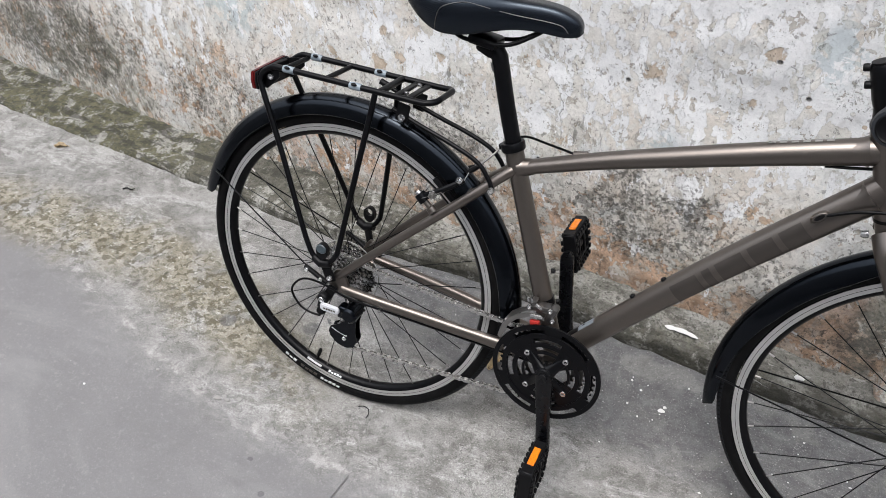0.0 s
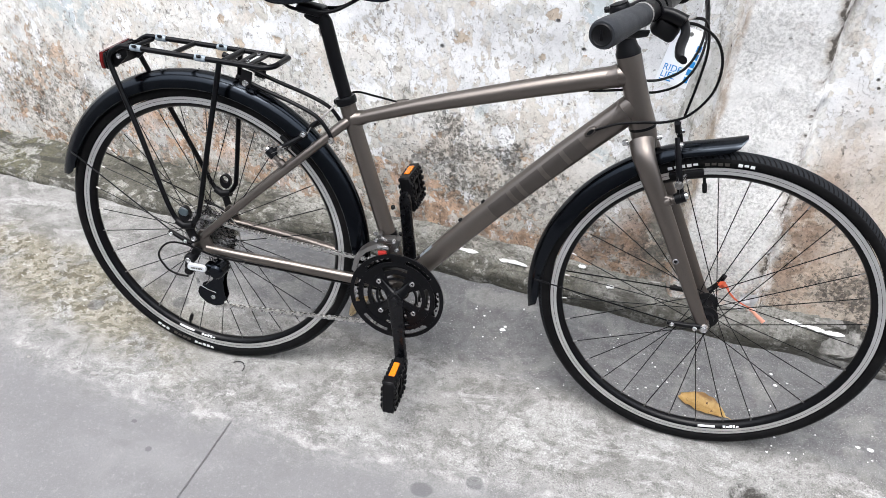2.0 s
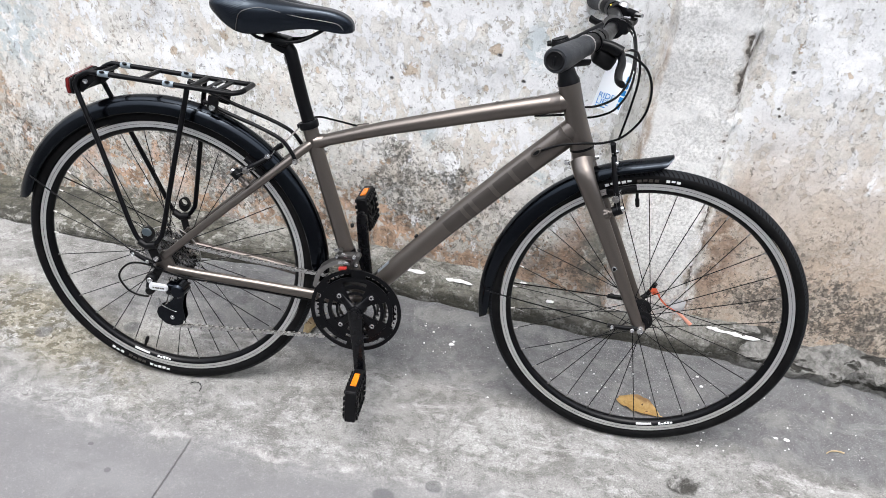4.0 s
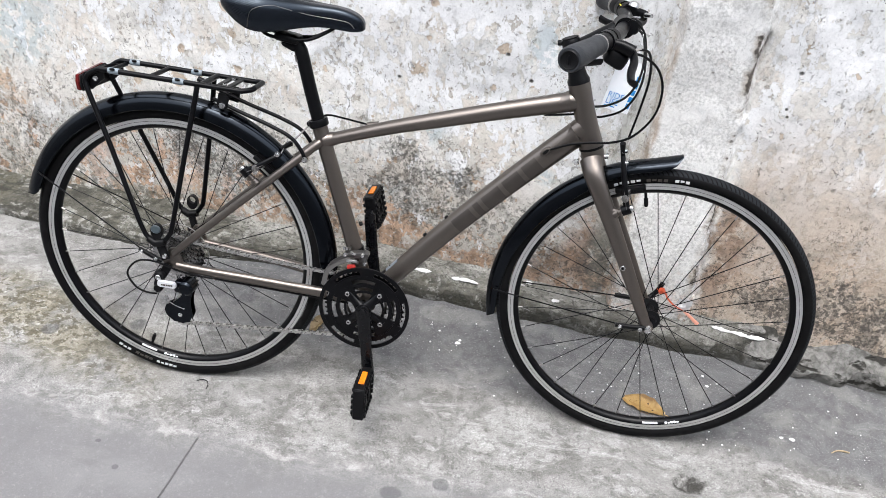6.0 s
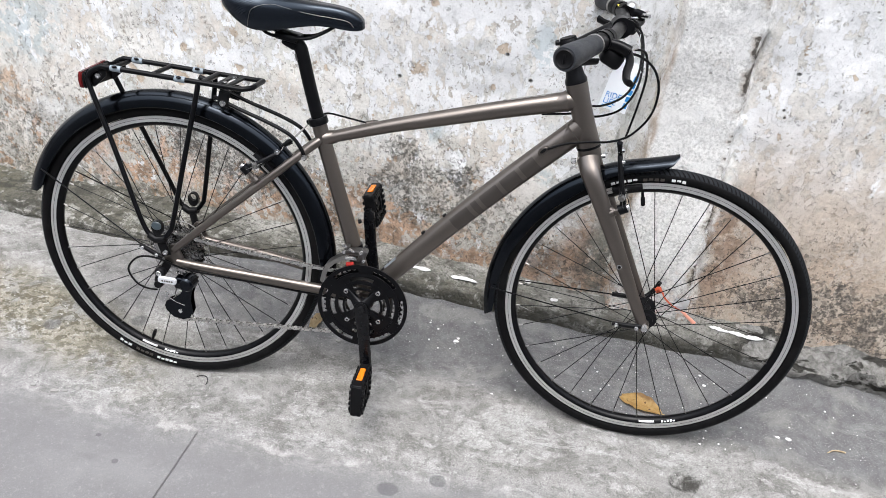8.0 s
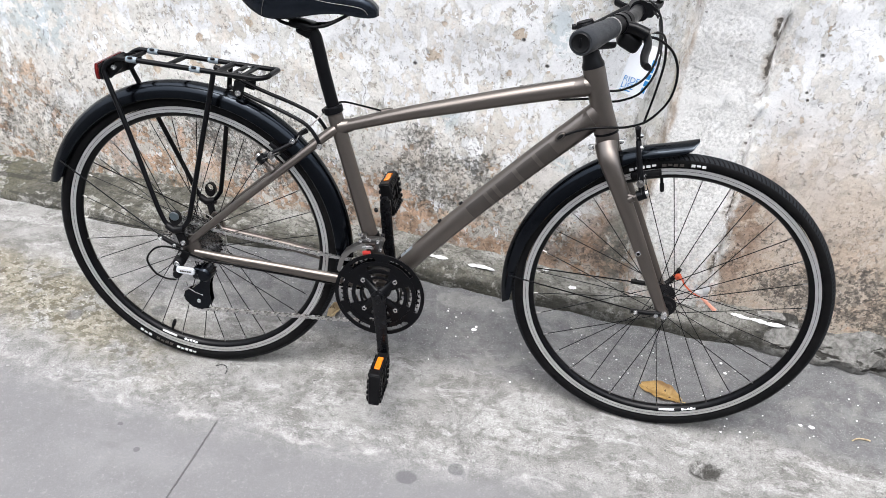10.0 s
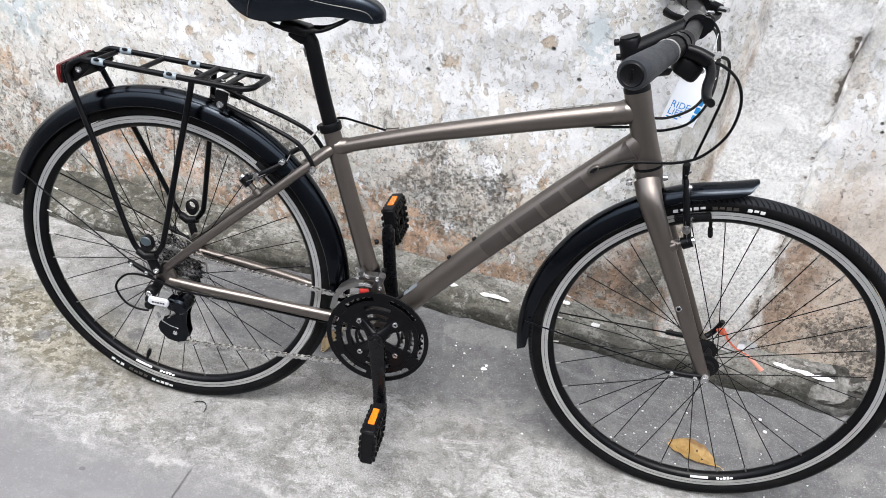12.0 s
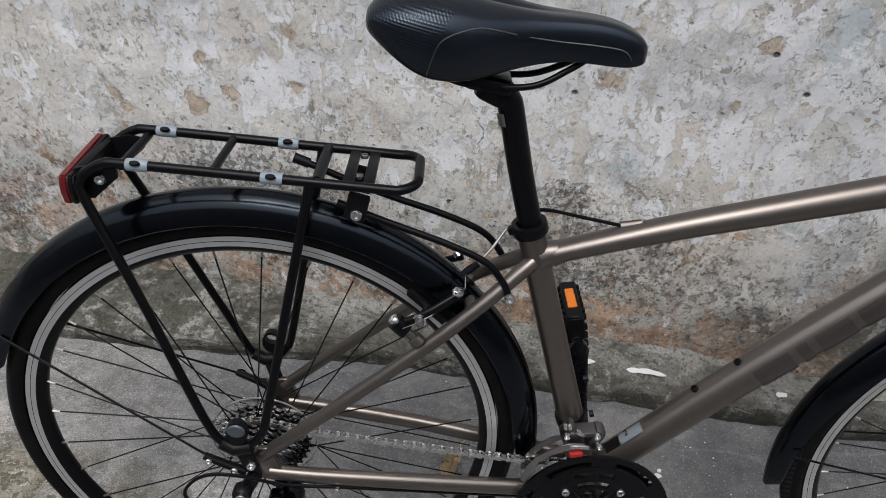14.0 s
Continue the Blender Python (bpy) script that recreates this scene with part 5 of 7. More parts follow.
def build_chain():
    """Links along the top and bottom runs and round the jockey wheels."""
    line = curve_points([P(-0.030, 0.036, 0.405 - 0.02), P(-0.012, 0.036, 0.398), P(0.02, 0.036, 0.394), P(0.10, 0.038, 0.3815), P(0.36, 0.044, 0.362), P(0.44, 0.046, 0.371), P(0.49, 0.046, 0.360)], 14)
    low = curve_points([P(0.49, 0.046, 0.222), P(0.44, 0.046, 0.209), P(0.36, 0.045, 0.1985), P(0.05, 0.040, 0.1735), P(0.012, 0.040, 0.170), P(-0.016, 0.040, 0.186), P(-0.008, 0.040, 0.222), P(0.022, 0.040, 0.262), P(0.038, 0.040, 0.285), P(0.03, 0.038, 0.305), P(0.008, 0.036, 0.308)], 14)
    outer, inner = bmesh.new(), bmesh.new()
    for bmm, w, t in ((outer, 0.0036, 0.0009), (inner, 0.0026, 0.0009)):
        for k in (-1, 1):
            loop = []
            for e in (1, -1):
                for i in range(7):
                    a = radians(-75 + 25 * i) + (0 if e > 0 else math.pi)
                    loop.append((e * 0.00635 + 0.0042 * math.cos(a), 0.0042 * math.sin(a)))
                loop.append((0.0, e * 0.0027))
            outline_into(bmm, loop, k * w - t / 2, k * w + t / 2)
            tube_into(bmm, [(k * 0.00635, -w - 0.0008, 0), (k * 0.00635, w + 0.0008, 0)], 0.0018 if bmm is outer else 0.0036, 8)
    m_out, m_in = bpy.data.meshes.new("outer_link"), bpy.data.meshes.new("inner_link")
    outer.to_mesh(m_out), inner.to_mesh(m_in)
    outer.free(), inner.free()
    for me in (m_out, m_in):
        me.materials.append(CHAIN_STEEL)
    places = []
    for pts in (line, low):
        acc, last = 0.0, pts[0]
        pins = [pts[0]]
        for q in pts[1:]:
            seg = (q - last).length
            while acc + seg >= 0.0127:
                f = (0.0127 - acc) / seg
                last = last + (q - last) * f
                pins.append(last.copy())
                seg = (q - last).length
                acc = 0.0
            acc += seg
            last = q
        places.append(pins)
    chain = None
    for pins in places:
        for i in range(len(pins) - 1):
            d = pins[i + 1] - pins[i]
            x = d.normalized()
            y = (Vector((0, 1, 0)) - x * x.y).normalized()
            zz = x.cross(y)
            m = Matrix((x, y, zz)).transposed().to_4x4()
            here = Matrix.Translation((pins[i] + pins[i + 1]) / 2) @ m
            k = new("chain_link" if chain else "chain", m_out if i % 2 else m_in)
            k.parent = chain or bike
            k.matrix_basis = chain_inv @ here if chain else here
            if not chain:
                chain, chain_inv = k, here.inverted()
                k["label"] = "oiled grey steel roller chain"


def build_rear_derailleur():
    b = bmesh.new()
    bar_into(b, P(0.002, 0.074, 0.342), P(-0.014, 0.080, 0.312), 0.008, 0.02, 0.003)
    revolve_into(b, [(0.0005, -0.094), (0.010, -0.094), (0.0125, -0.091), (0.0125, -0.078), (0.0005, -0.078)], 20, (-0.015, 0, 0.317))
    bar_into(b, P(-0.015, 0.084, 0.317), P(-0.022, 0.084, 0.290), 0.014, 0.018, 0.004)
    revolve_into(b, [(0.0005, -0.094), (0.008, -0.094), (0.010, -0.091), (0.010, -0.074), (0.0005, -0.074)], 20, (-0.020, 0, 0.286))
    der = part("rear_derailleur", b, MATTE, bike, "black and silver rear derailleur")
    # the link plate narrows towards the knuckle
    face_loop = [(-0.015, 0.2985), (-0.016, 0.305), (-0.013, 0.3125), (0.022, 0.3115), (0.0275, 0.308), (0.0275, 0.2985), (0.023, 0.2955), (-0.008, 0.297)]
    arm = outline_into(bmesh.new(), face_loop, -0.101, -0.093)
    bmesh.ops.bevel(arm, geom=arm.edges[:], offset=0.0016, segments=2, affect="EDGES")
    part("outer_plate", arm, BRIGHT_PLATE, der, "silver link plate with printed name bars")
    for k in range(5):
        part("printed_mark", block((0.0040, 0.0008, 0.0036), at(-0.004 + k * 0.0056, -0.1013, 0.3032, 0, 2, 0)), DECAL, der)
    body = bmesh.new()
    revolve_into(body, [(0.0005, -0.092), (0.013, -0.092), (0.0175, -0.088), (0.0175, -0.058), (0.0005, -0.058)], 24, (0.044, 0, 0.292))
    block_into(body, (0.032, 0.024, 0.030), at(0.032, -0.076, 0.292, 0, 6, 0), 0.006, 3)
    part("parallelogram_body", body, GLOSS, der)
    cage = bmesh.new()
    lp = [(0.045, 0.291), (0.046, 0.274), (0.037, 0.242), (0.0365, 0.222), (0.0395, 0.200), (0.032, 0.181), (0.014, 0.1745), (-0.008, 0.178), (-0.025, 0.194), (-0.0285, 0.207), (-0.024, 0.220), (-0.004, 0.231), (0.013, 0.246), (0.020, 0.262), (0.026, 0.291)]
    outline_into(cage, lp, -0.0505, -0.0485)
    outline_into(cage, lp, -0.0325, -0.0305)
    part("cage", cage, GLOSS, der)
    for cx, cz in ((0.034, 0.284), (0.010, 0.198)):
        part("jockey_wheel", gear_into(bmesh.new(), cx, cz, -0.042, -0.038, 11, 0.017, 0.0215, 0.004), MATTE, der)
        part("pivot_bolt", bolt(P(cx, 0.0505, cz), 0.005, 0.003), STEEL, der)
    part("pivot_bolt", bolt(P(-0.015, 0.094, 0.317), 0.0065, 0.003), STEEL, der)
    part("adjuster", tube([P(-0.004, 0.088, 0.268), P(0.0, 0.088, 0.258)], 0.003, 10), STEEL, der)
    part("cable_end", tube(curve_points([P(0.008, 0.094, 0.256), P(0.022, 0.09, 0.245), P(0.036, 0.084, 0.236)], 5), [0.0009] * 10 + [0.0018], 8), STEEL, der)


def build_front_derailleur():
    """Silver cage plates over the chain, a dark parallelogram behind them and its bolts."""
    c = bmesh.new()
    outer = [(0.3495, 0.337), (0.3545, 0.362), (0.366, 0.382), (0.384, 0.397), (0.404, 0.4075), (0.421, 0.409), (0.432, 0.4035), (0.4325, 0.3985), (0.418, 0.4005), (0.400, 0.3955), (0.382, 0.3845), (0.3675, 0.368), (0.3595, 0.3400), (0.3545, 0.333)]
    outline_into(c, outer, -0.0565, -0.0545)
    outline_into(c, [(x, z + 0.004) for x, z in outer], -0.0395, -0.0375)
    tube_into(c, [(0.3545, -0.0555, 0.3345), (0.3545, -0.0385, 0.3365)], 0.0026, 10)
    bmesh.ops.bevel(c, geom=[e for e in c.edges if e.is_manifold and e.calc_face_angle(0) > 1.0], offset=0.0005, segments=1, affect="EDGES")
    der = part("front_derailleur", c, DULL_STEEL, bike, "silver front derailleur with a red spring cover")
    b = bmesh.new()
    block_into(b, (0.040, 0.022, 0.010), at(0.420, -0.036, 0.413, 0, -8, 0), 0.003)
    block_into(b, (0.010, 0.020, 0.024), at(0.403, -0.034, 0.414, 0, 24, 0), 0.003)
    block_into(b, (0.016, 0.024, 0.034), at(0.441, -0.034, 0.404, 0, 20, 0), 0.005)
    part("linkage", b, DARK_STEEL, der)
    band = revolve([(0.0185, -0.007), (0.0205, -0.007), (0.0205, 0.007), (0.0185, 0.007)], 28, axis="z", closed=True)
    bmesh.ops.transform(band, matrix=Matrix.Translation(BB + (SEAT_TOP - BB) * 0.29) @ (SEAT_TOP - BB).to_track_quat("Z", "Y").to_matrix().to_4x4(), verts=band.verts)
    part("clamp_band", band, BLACK, der)
    part("face_plate", block((0.024, 0.003, 0.0055), at(0.418, -0.0565, 0.4035, 0, -4, 0), 0.001), STEEL, der)
    part("cable_anchor", block((0.014, 0.006, 0.004), at(0.418, -0.047, 0.4185, 0, 30, 0), 0.001), STEEL, der)
    for x in (0.398, 0.404):
        part("stop_screw", bolt(P(x, 0.046, 0.4245), 0.0028, 0.007, (-0.2, 0, 1)), STEEL, der)
    part("spring_cover", block((0.019, 0.009, 0.011), at(0.4165, -0.0525, 0.3870, 0, -8, 0), 0.003), RED_PART, der, "red plastic spring cover")
    for q in ((0.401, 0.046, 0.413), (0.440, 0.047, 0.4165), (0.446, 0.046, 0.396)):
        part("clamp_bolt", bolt(P(*q), 0.0046, 0.005), STEEL, der)


def fender_section(bm, centre, radius, half, angles, y0=0.0, end_flare=0.0, slim=0.0, depth=0.034, shallow=1.0):
    """A rolled plastic mudguard: a shallow arched section carried round the wheel."""
    n = 16
    rings = []
    for i, a in enumerate(angles):
        ca, sa = math.cos(radians(a)), math.sin(radians(a))
        frac = i / (len(angles) - 1)
        grow = end_flare * max(0.0, (frac - 0.88) / 0.12) ** 2
        # both ends are cut round, so that the skirts stop short of the crown
        end = min(1.0, min(frac / 0.03, (1 - frac) / 0.06))
        reach = 0.30 + 0.70 * math.sqrt(max(0.0, 1 - (1 - end) ** 2))
        taper = 1.0
        if slim:
            taper *= 0.58 + 0.42 * min(1.0, frac / slim) ** 0.8
            grow += 0.005 * max(0.0, 1 - frac / slim)
        ring = []
        for shell in (0.0, -0.0018):
            row = []
            for k in range(n + 1):
                turn = (-1 + 2 * k / n) * radians(90) * reach
                y = half * math.sin(turn) * taper
                drop = depth * taper * (1 - math.cos(turn)) * (1 - (1 - shallow) * min(1.0, max(0.0, (frac - 0.62) / 0.2)))
                r = radius + grow - drop + shell
                row.append(bm.verts.new((centre.x + r * ca, y0 + y * (1 + shell / half), centre.z + r * sa)))
            ring.append(row)
        rings.append(ring)
    for i in range(len(rings) - 1):
        (p, q), (r, s) = rings[i], rings[i + 1]
        for k in range(n):
            bm.faces.new((p[k], p[k + 1], r[k + 1], r[k]))
            bm.faces.new((q[k + 1], q[k], s[k], s[k + 1]))
        for k in (0, n):
            bm.faces.new((p[k], r[k], s[k], q[k]))
    for ring in (rings[0], rings[-1]):
        p, q = ring
        for k in range(n):
            bm.faces.new((p[k], q[k], q[k + 1], p[k + 1]))
    return bm


def build_fenders():
    angs = [164.5 - 168 * i / 90 for i in range(91)]
    rear = part("rear_fender", fender_section(bmesh.new(), REAR_AXLE, 0.3735, 0.0265, angs), GLOSS, bike, "glossy black plastic rear fender")
    angs = [192.3 - 100.8 * i / 60 for i in range(61)]
    front = part("front_fender", fender_section(bmesh.new(), FRONT_AXLE, 0.3655, 0.0255, angs, end_flare=0.012, slim=0.4, shallow=0.58), GLOSS, bike, "glossy black plastic front fender")
    steered(front)
    for s in (1, -1):
        b = bmesh.new()
        tube_into(b, [P(-0.050, s * 0.080, 0.372), P(-0.312, s * 0.027, 0.506)], 0.0016, 8)
        part("stay", b, BLACK, rear)
        hold = tube([P(-0.010, s * 0.078, 0.350), P(-0.030, s * 0.080, 0.361), P(-0.060, s * 0.080, 0.376)], [(0.006, 0.009), (0.0055, 0.008), (0.005, 0.0075)], 14)
        part("stay_holder", hold, MATTE, rear)
        for q in ((-0.022, 0.358), (-0.053, 0.3725)):
            part("stay_bolt", bolt(P(q[0], s * 0.0855, q[1]), 0.0048, 0.003, (0, -s, 0)), STEEL, rear)
        b = tube([P(1.028, s * 0.064, 0.342), P(0.7375, s * 0.027, 0.352)], 0.0016, 8)
        part("stay", b, BLACK, front)
        hold = tube([P(1.082, s * 0.062, 0.343), P(1.050, s * 0.066, 0.342), P(1.016, s * 0.066, 0.341)], [(0.006, 0.009), (0.0055, 0.008), (0.005, 0.0075)], 14)
        part("stay_holder", hold, MATTE, front)
        for x in (1.069, 1.026):
            part("stay_bolt", bolt(P(x, s * 0.0715, 0.342), 0.0048, 0.003, (0, -s, 0)), STEEL, front)
    return rear, front


def build_rack():
    deck = bmesh.new()
    R = 0.0055
    zf = lambda x: 0.762 - 0.07 * (x + 0.12) * 0.55
    w = 0.046
    arc = []
    for k in range(7):
        a = radians(15 * k)
        arc.append((0.168 + 0.024 * math.sin(a), w - 0.024 + 0.024 * math.cos(a), 0.005 * k / 6))
    half_loop = [P(-0.155, w, 0.748), P(-0.135, w, 0.760), P(-0.11, w, zf(-0.11)), P(0.04, w, zf(0.04)), P(0.13, w, zf(0.13))] + [P(x, l, zf(x) + up) for x, l, up in arc]
    loop = half_loop + [Vector((q.x, -q.y, q.z)) for q in half_loop[::-1]]
    tube_into(deck, curve_points(loop, 6), R, 12)
    rack = part("rear_rack", deck, BLACK, bike, "black tubular rear luggage rack")
    for s in (1, -1):
        leg = [P(-0.154, s * w, 0.749), P(-0.160, s * 0.047, 0.738), P(-0.158, s * 0.050, 0.720), P(-0.112, s * 0.064, 0.605), P(-0.064, s * 0.081, 0.478), P(-0.047, s * 0.085, 0.434), P(-0.035, s * 0.086, 0.412),
               P(-0.018, s * 0.086, 0.402), P(0.002, s * 0.086, 0.407), P(0.015, s * 0.086, 0.423), P(0.023, s * 0.084, 0.448), P(0.051, s * 0.066, 0.60), P(0.076, s * 0.047, 0.737), P(0.077, s * w, zf(0.077))]
        part("leg", tube(curve_points(leg, 6), R, 12), BLACK, rack)
        # an oval eye stands in the bend of the leg, on a strap bolted to the dropout
        fx, fz = (-0.0118, 0.4345) if s > 0 else (-0.0065, 0.4365)
        ring, bore = [], []
        for k in range(28):
            a = 2 * math.pi * k / 28
            ring.append((fx + 0.0132 * math.cos(a), fz - 0.005 + 0.0178 * math.sin(a)))
            bore.append((fx + 0.0085 * math.cos(a), fz + 0.0010 + 0.0085 * math.sin(a)))
        foot = outline_into(bmesh.new(), ring, -s * 0.0825, -s * 0.0925, bore)
        tube_into(foot, [P(-0.034, s * 0.086, 0.4085), P(-0.018, s * 0.086, 0.3985), P(0.004, s * 0.086, 0.404)], [0.0085, 0.0095, 0.0085], 14)
        part("foot_clamp", foot, MATTE, rack)
        strap = bmesh.new()
        bar_into(strap, P(-0.012, s * 0.084, 0.404), P(0.001, s * 0.080, 0.358), 0.007, 0.019, 0.002)
        part("foot_strap", strap, MATTE, rack)
        if s > 0:
            part("clamp_cap", tube([P(fx, 0.087, fz + 0.001), P(fx, 0.0936, fz + 0.001), P(fx, 0.0950, fz + 0.001)], [(0.0112, 0.0100), (0.0112, 0.0100), (0.0100, 0.0088)], 26, ref=(1, 0, 0)), CAP_PLASTIC, rack, "grey-green oval cap")
        part("foot_bolt", bolt(P(0.0, s * 0.084, 0.368), 0.006, 0.005, (0, -s, 0)), STEEL, rack)
        for x in (-0.098, 0.040):
            d = (P(x + 0.02, s * w, zf(x + 0.02)) - P(x, s * w, zf(x))).normalized()
            c = P(x, s * w, zf(x))
            part("strap_clip", tube([c - d * 0.0115, c - d * 0.010, c + d * 0.010, c + d * 0.0115], [0.0058, 0.0067, 0.0067, 0.0058], 16), GREY_PLASTIC, rack, "pale grey plastic clip")
            part("clip_eye", tube([c + Vector((0, -0.0062 * 1, 0.004)), c + Vector((0, -0.0075, 0.0065))], [(0.0058, 0.003), (0.005, 0.0026)], 14, ref=(1, 0, 0)), MATTE, rack)
        arm = curve_points([P(0.105, s * 0.030, 0.724), P(0.16, s * 0.031, 0.704), P(0.225, s * 0.033, 0.683), P(0.272, s * 0.034, 0.662), P(0.295, s * 0.035, 0.636), P(0.303, s * 0.035, 0.618)], 6)
        if s < 0:
            arm = [P(0.055, -0.030, 0.744)] + arm
        part("stay_arm", tube(arm, 0.0042, 12), BLACK, rack)
        if s < 0:
            part("arm_cap", tube([P(0.048, -0.030, 0.7465), P(0.066, -0.030, 0.740)], 0.006, 12), MATTE, rack)
        part("arm_bolt", bolt(P(0.304, s * 0.040, 0.619), 0.006, 0.006, (0, -s, 0)), STEEL, rack)
        part("leg_plate", block((0.024, 0.006, 0.034), at(0.127, -s * 0.034, 0.722, 0, 12, 0), 0.003), MATTE, rack)
        part("plate_bolt", bolt(P(0.127, s * 0.037, 0.714), 0.0068, 0.004, (0, -s, 0)), STEEL, rack)
    for x, wd in ((-0.022, 0.0048), (0.086, 0.0062)):
        part("cross_bar", tube([P(x, w - 0.003, zf(x)), P(x, -w + 0.003, zf(x))], wd, 12), BLACK, rack)
    part("cross_bar", tube([P(-0.118, w - 0.003, 0.757), P(-0.118, -w + 0.003, 0.757)], 0.0046, 12), BLACK, rack)
    for x in (0.118, 0.140):
        part("cross_plate", block((0.012, 2 * w - 0.008, 0.005), at(x, 0, zf(x)), 0.0015), BLACK, rack)
        for lat in (0.026, -0.026):
            part("deck_bolt", bolt(P(0.129, lat, zf(0.129) + 0.001), 0.0045, 0.004, (0, 0, 1)), STEEL, rack)
    brk = bmesh.new()
    block_into(brk, (0.013, 0.082, 0.036), at(-0.1635, 0, 0.733, 0, -4, 0), 0.004)
    for lat in (0.039, -0.039):
        loop = [(-0.166, 0.716), (-0.152, 0.716), (-0.124, 0.742), (-0.124, 0.754), (-0.140, 0.757), (-0.166, 0.751)]
        outline_into(brk, loop, -lat - 0.0018, -lat + 0.0018)
    part("reflector_bracket", brk, MATTE, rack)
    lp = [(-0.054, 0.0), (-0.051, -0.017), (0.051, -0.017), (0.054, 0.0), (0.050, 0.017), (-0.050, 0.017)]
    for y0, y1, mat, name, text in ((-0.003, 0.004, MATTE, "reflector_housing", ""), (0.0035, 0.0125, RED, "reflector", "red rear reflector")):
        rf = outline_into(bmesh.new(), lp, y0, y1)
        bmesh.ops.bevel(rf, geom=rf.edges[:], offset=0.0018, segments=2, affect="EDGES")
        bmesh.ops.transform(rf, matrix=at(-0.1685, 0, 0.7325, 0, -4, 90), verts=rf.verts)
        part(name, rf, mat, rack, text)
    for lat in (0.041, -0.041):
        part("reflector_nut", bolt(P(-0.1405, lat, 0.741), 0.0062, 0.006, (0, -1 if lat > 0 else 1, 0)), STEEL, rack)
    return rack


def build_seat():
    post = [P(0.331, 0, 0.665), P(0.304, 0, 0.757), P(0.286, 0, 0.826), P(0.280, 0, 0.842), P(0.266, 0, 0.854)]
    sp = part("seatpost", tube(curve_points(post, 5), [0.0138] * 16 + [0.0145, 0.0152, 0.0155, 0.0155, 0.015], 24), BLACK, bike, "black alloy seatpost")
    col = revolve([(0.0165, -0.009), (0.0202, -0.0075), (0.0212, -0.005), (0.0212, 0.005), (0.0202, 0.0075), (0.0145, 0.0075)], 28, axis="z")
    q = (SEAT_TOP - BB).to_track_quat("Z", "Y").to_matrix().to_4x4()
    bmesh.ops.transform(col, matrix=Matrix.Translation(SEAT_TOP + (SEAT_TOP - BB).normalized() * 0.004) @ q, verts=col.verts)
    part("seat_clamp", col, BLACK, bike)
    part("clamp_lug", block((0.013, 0.012, 0.011), at(0.303, 0, 0.687, 0, -19, 0), 0.004), BLACK, bike)
    part("post_mark", tube_patch(P(0.2865, 0, 0.818), P(0.2825, 0, 0.832), 0.0143, -72, -28), DULL_STEEL, sp)
    # saddle: a loft of cross-sections from the two tail lobes to the nose
    secs = [(0.1335, 0.050, 0.924, 0.006), (0.140, 0.060, 0.932, 0.020), (0.152, 0.069, 0.938, 0.035), (0.168, 0.0745, 0.942, 0.052), (0.188, 0.0768, 0.943, 0.065), (0.208, 0.0765, 0.942, 0.068), (0.230, 0.071, 0.939, 0.065),
            (0.255, 0.058, 0.935, 0.057), (0.285, 0.041, 0.931, 0.046), (0.315, 0.031, 0.928, 0.038), (0.345, 0.0265, 0.927, 0.036), (0.375, 0.0245, 0.924, 0.0365), (0.397, 0.0215, 0.916, 0.029), (0.408, 0.015, 0.908, 0.018), (0.413, 0.007, 0.899, 0.008)]
    half = [(0.0, 0.0), (0.10, 0.0), (0.22, 0.0), (0.48, 0.0), (0.72, 0.03), (0.90, 0.13), (0.985, 0.30), (1.0, 0.45), (0.965, 0.70), (0.90, 0.88), (0.82, 1.0), (0.70, 0.94), (0.42, 0.6), (0.0, 0.5)]
    last = len(half) - 1
    bm = bmesh.new()
    rings = []
    n = 2 * last
    for x, w, top, depth in secs:
        wide = min(1.0, max(0.0, (w - 0.03) / 0.04))
        notch = 0.017 * max(0.0, 1 - (x - 0.1335) / 0.045)
        ring = []
        for k in range(n):
            u, v = half[k] if k <= last else half[n - k]
            sign = 1 if k <= last else -1
            lift = (0.006 * math.sin(math.pi * min(1, u / 0.8)) - 0.010 * math.exp(-(u / 0.17) ** 2)) * wide if v < 0.2 else 0.0
            ring.append(bm.verts.new((x + notch * math.exp(-(u / 0.33) ** 2), sign * u * w, top + 0.006 * (1 - v) - v * depth + lift)))
        rings.append(ring)
    for i in range(len(rings) - 1):
        for k in range(n):
            bm.faces.new((rings[i][k], rings[i][(k + 1) % n], rings[i + 1][(k + 1) % n], rings[i + 1][k]))
    bm.faces.new(rings[0][::-1])
    bm.faces.new(rings[-1])
    sad = part("saddle", bm, SADDLE_SKIN, bike, "black padded saddle with piped seams", smooth=75)
    mod = sad.modifiers.new("round", "SUBSURF")
    mod.levels = mod.render_levels = 2

    def flank(x, z):
        """Half the saddle's width at x and height z."""
        i = max(k for k in range(len(secs) - 1) if secs[k][0] <= x)
        t = (x - secs[i][0]) / (secs[i + 1][0] - secs[i][0])
        w, top, depth = (secs[i][j] + (secs[i + 1][j] - secs[i][j]) * t for j in (1, 2, 3))
        v = (top + 0.006 - z) / (depth + 0.006)
        rim = half[3:11]
        for (u0, v0), (u1, v1) in zip(rim, rim[1:]):
            if v0 <= v <= v1:
                return w * (u0 + (u1 - u0) * (v - v0) / (v1 - v0))
        return w * 0.95

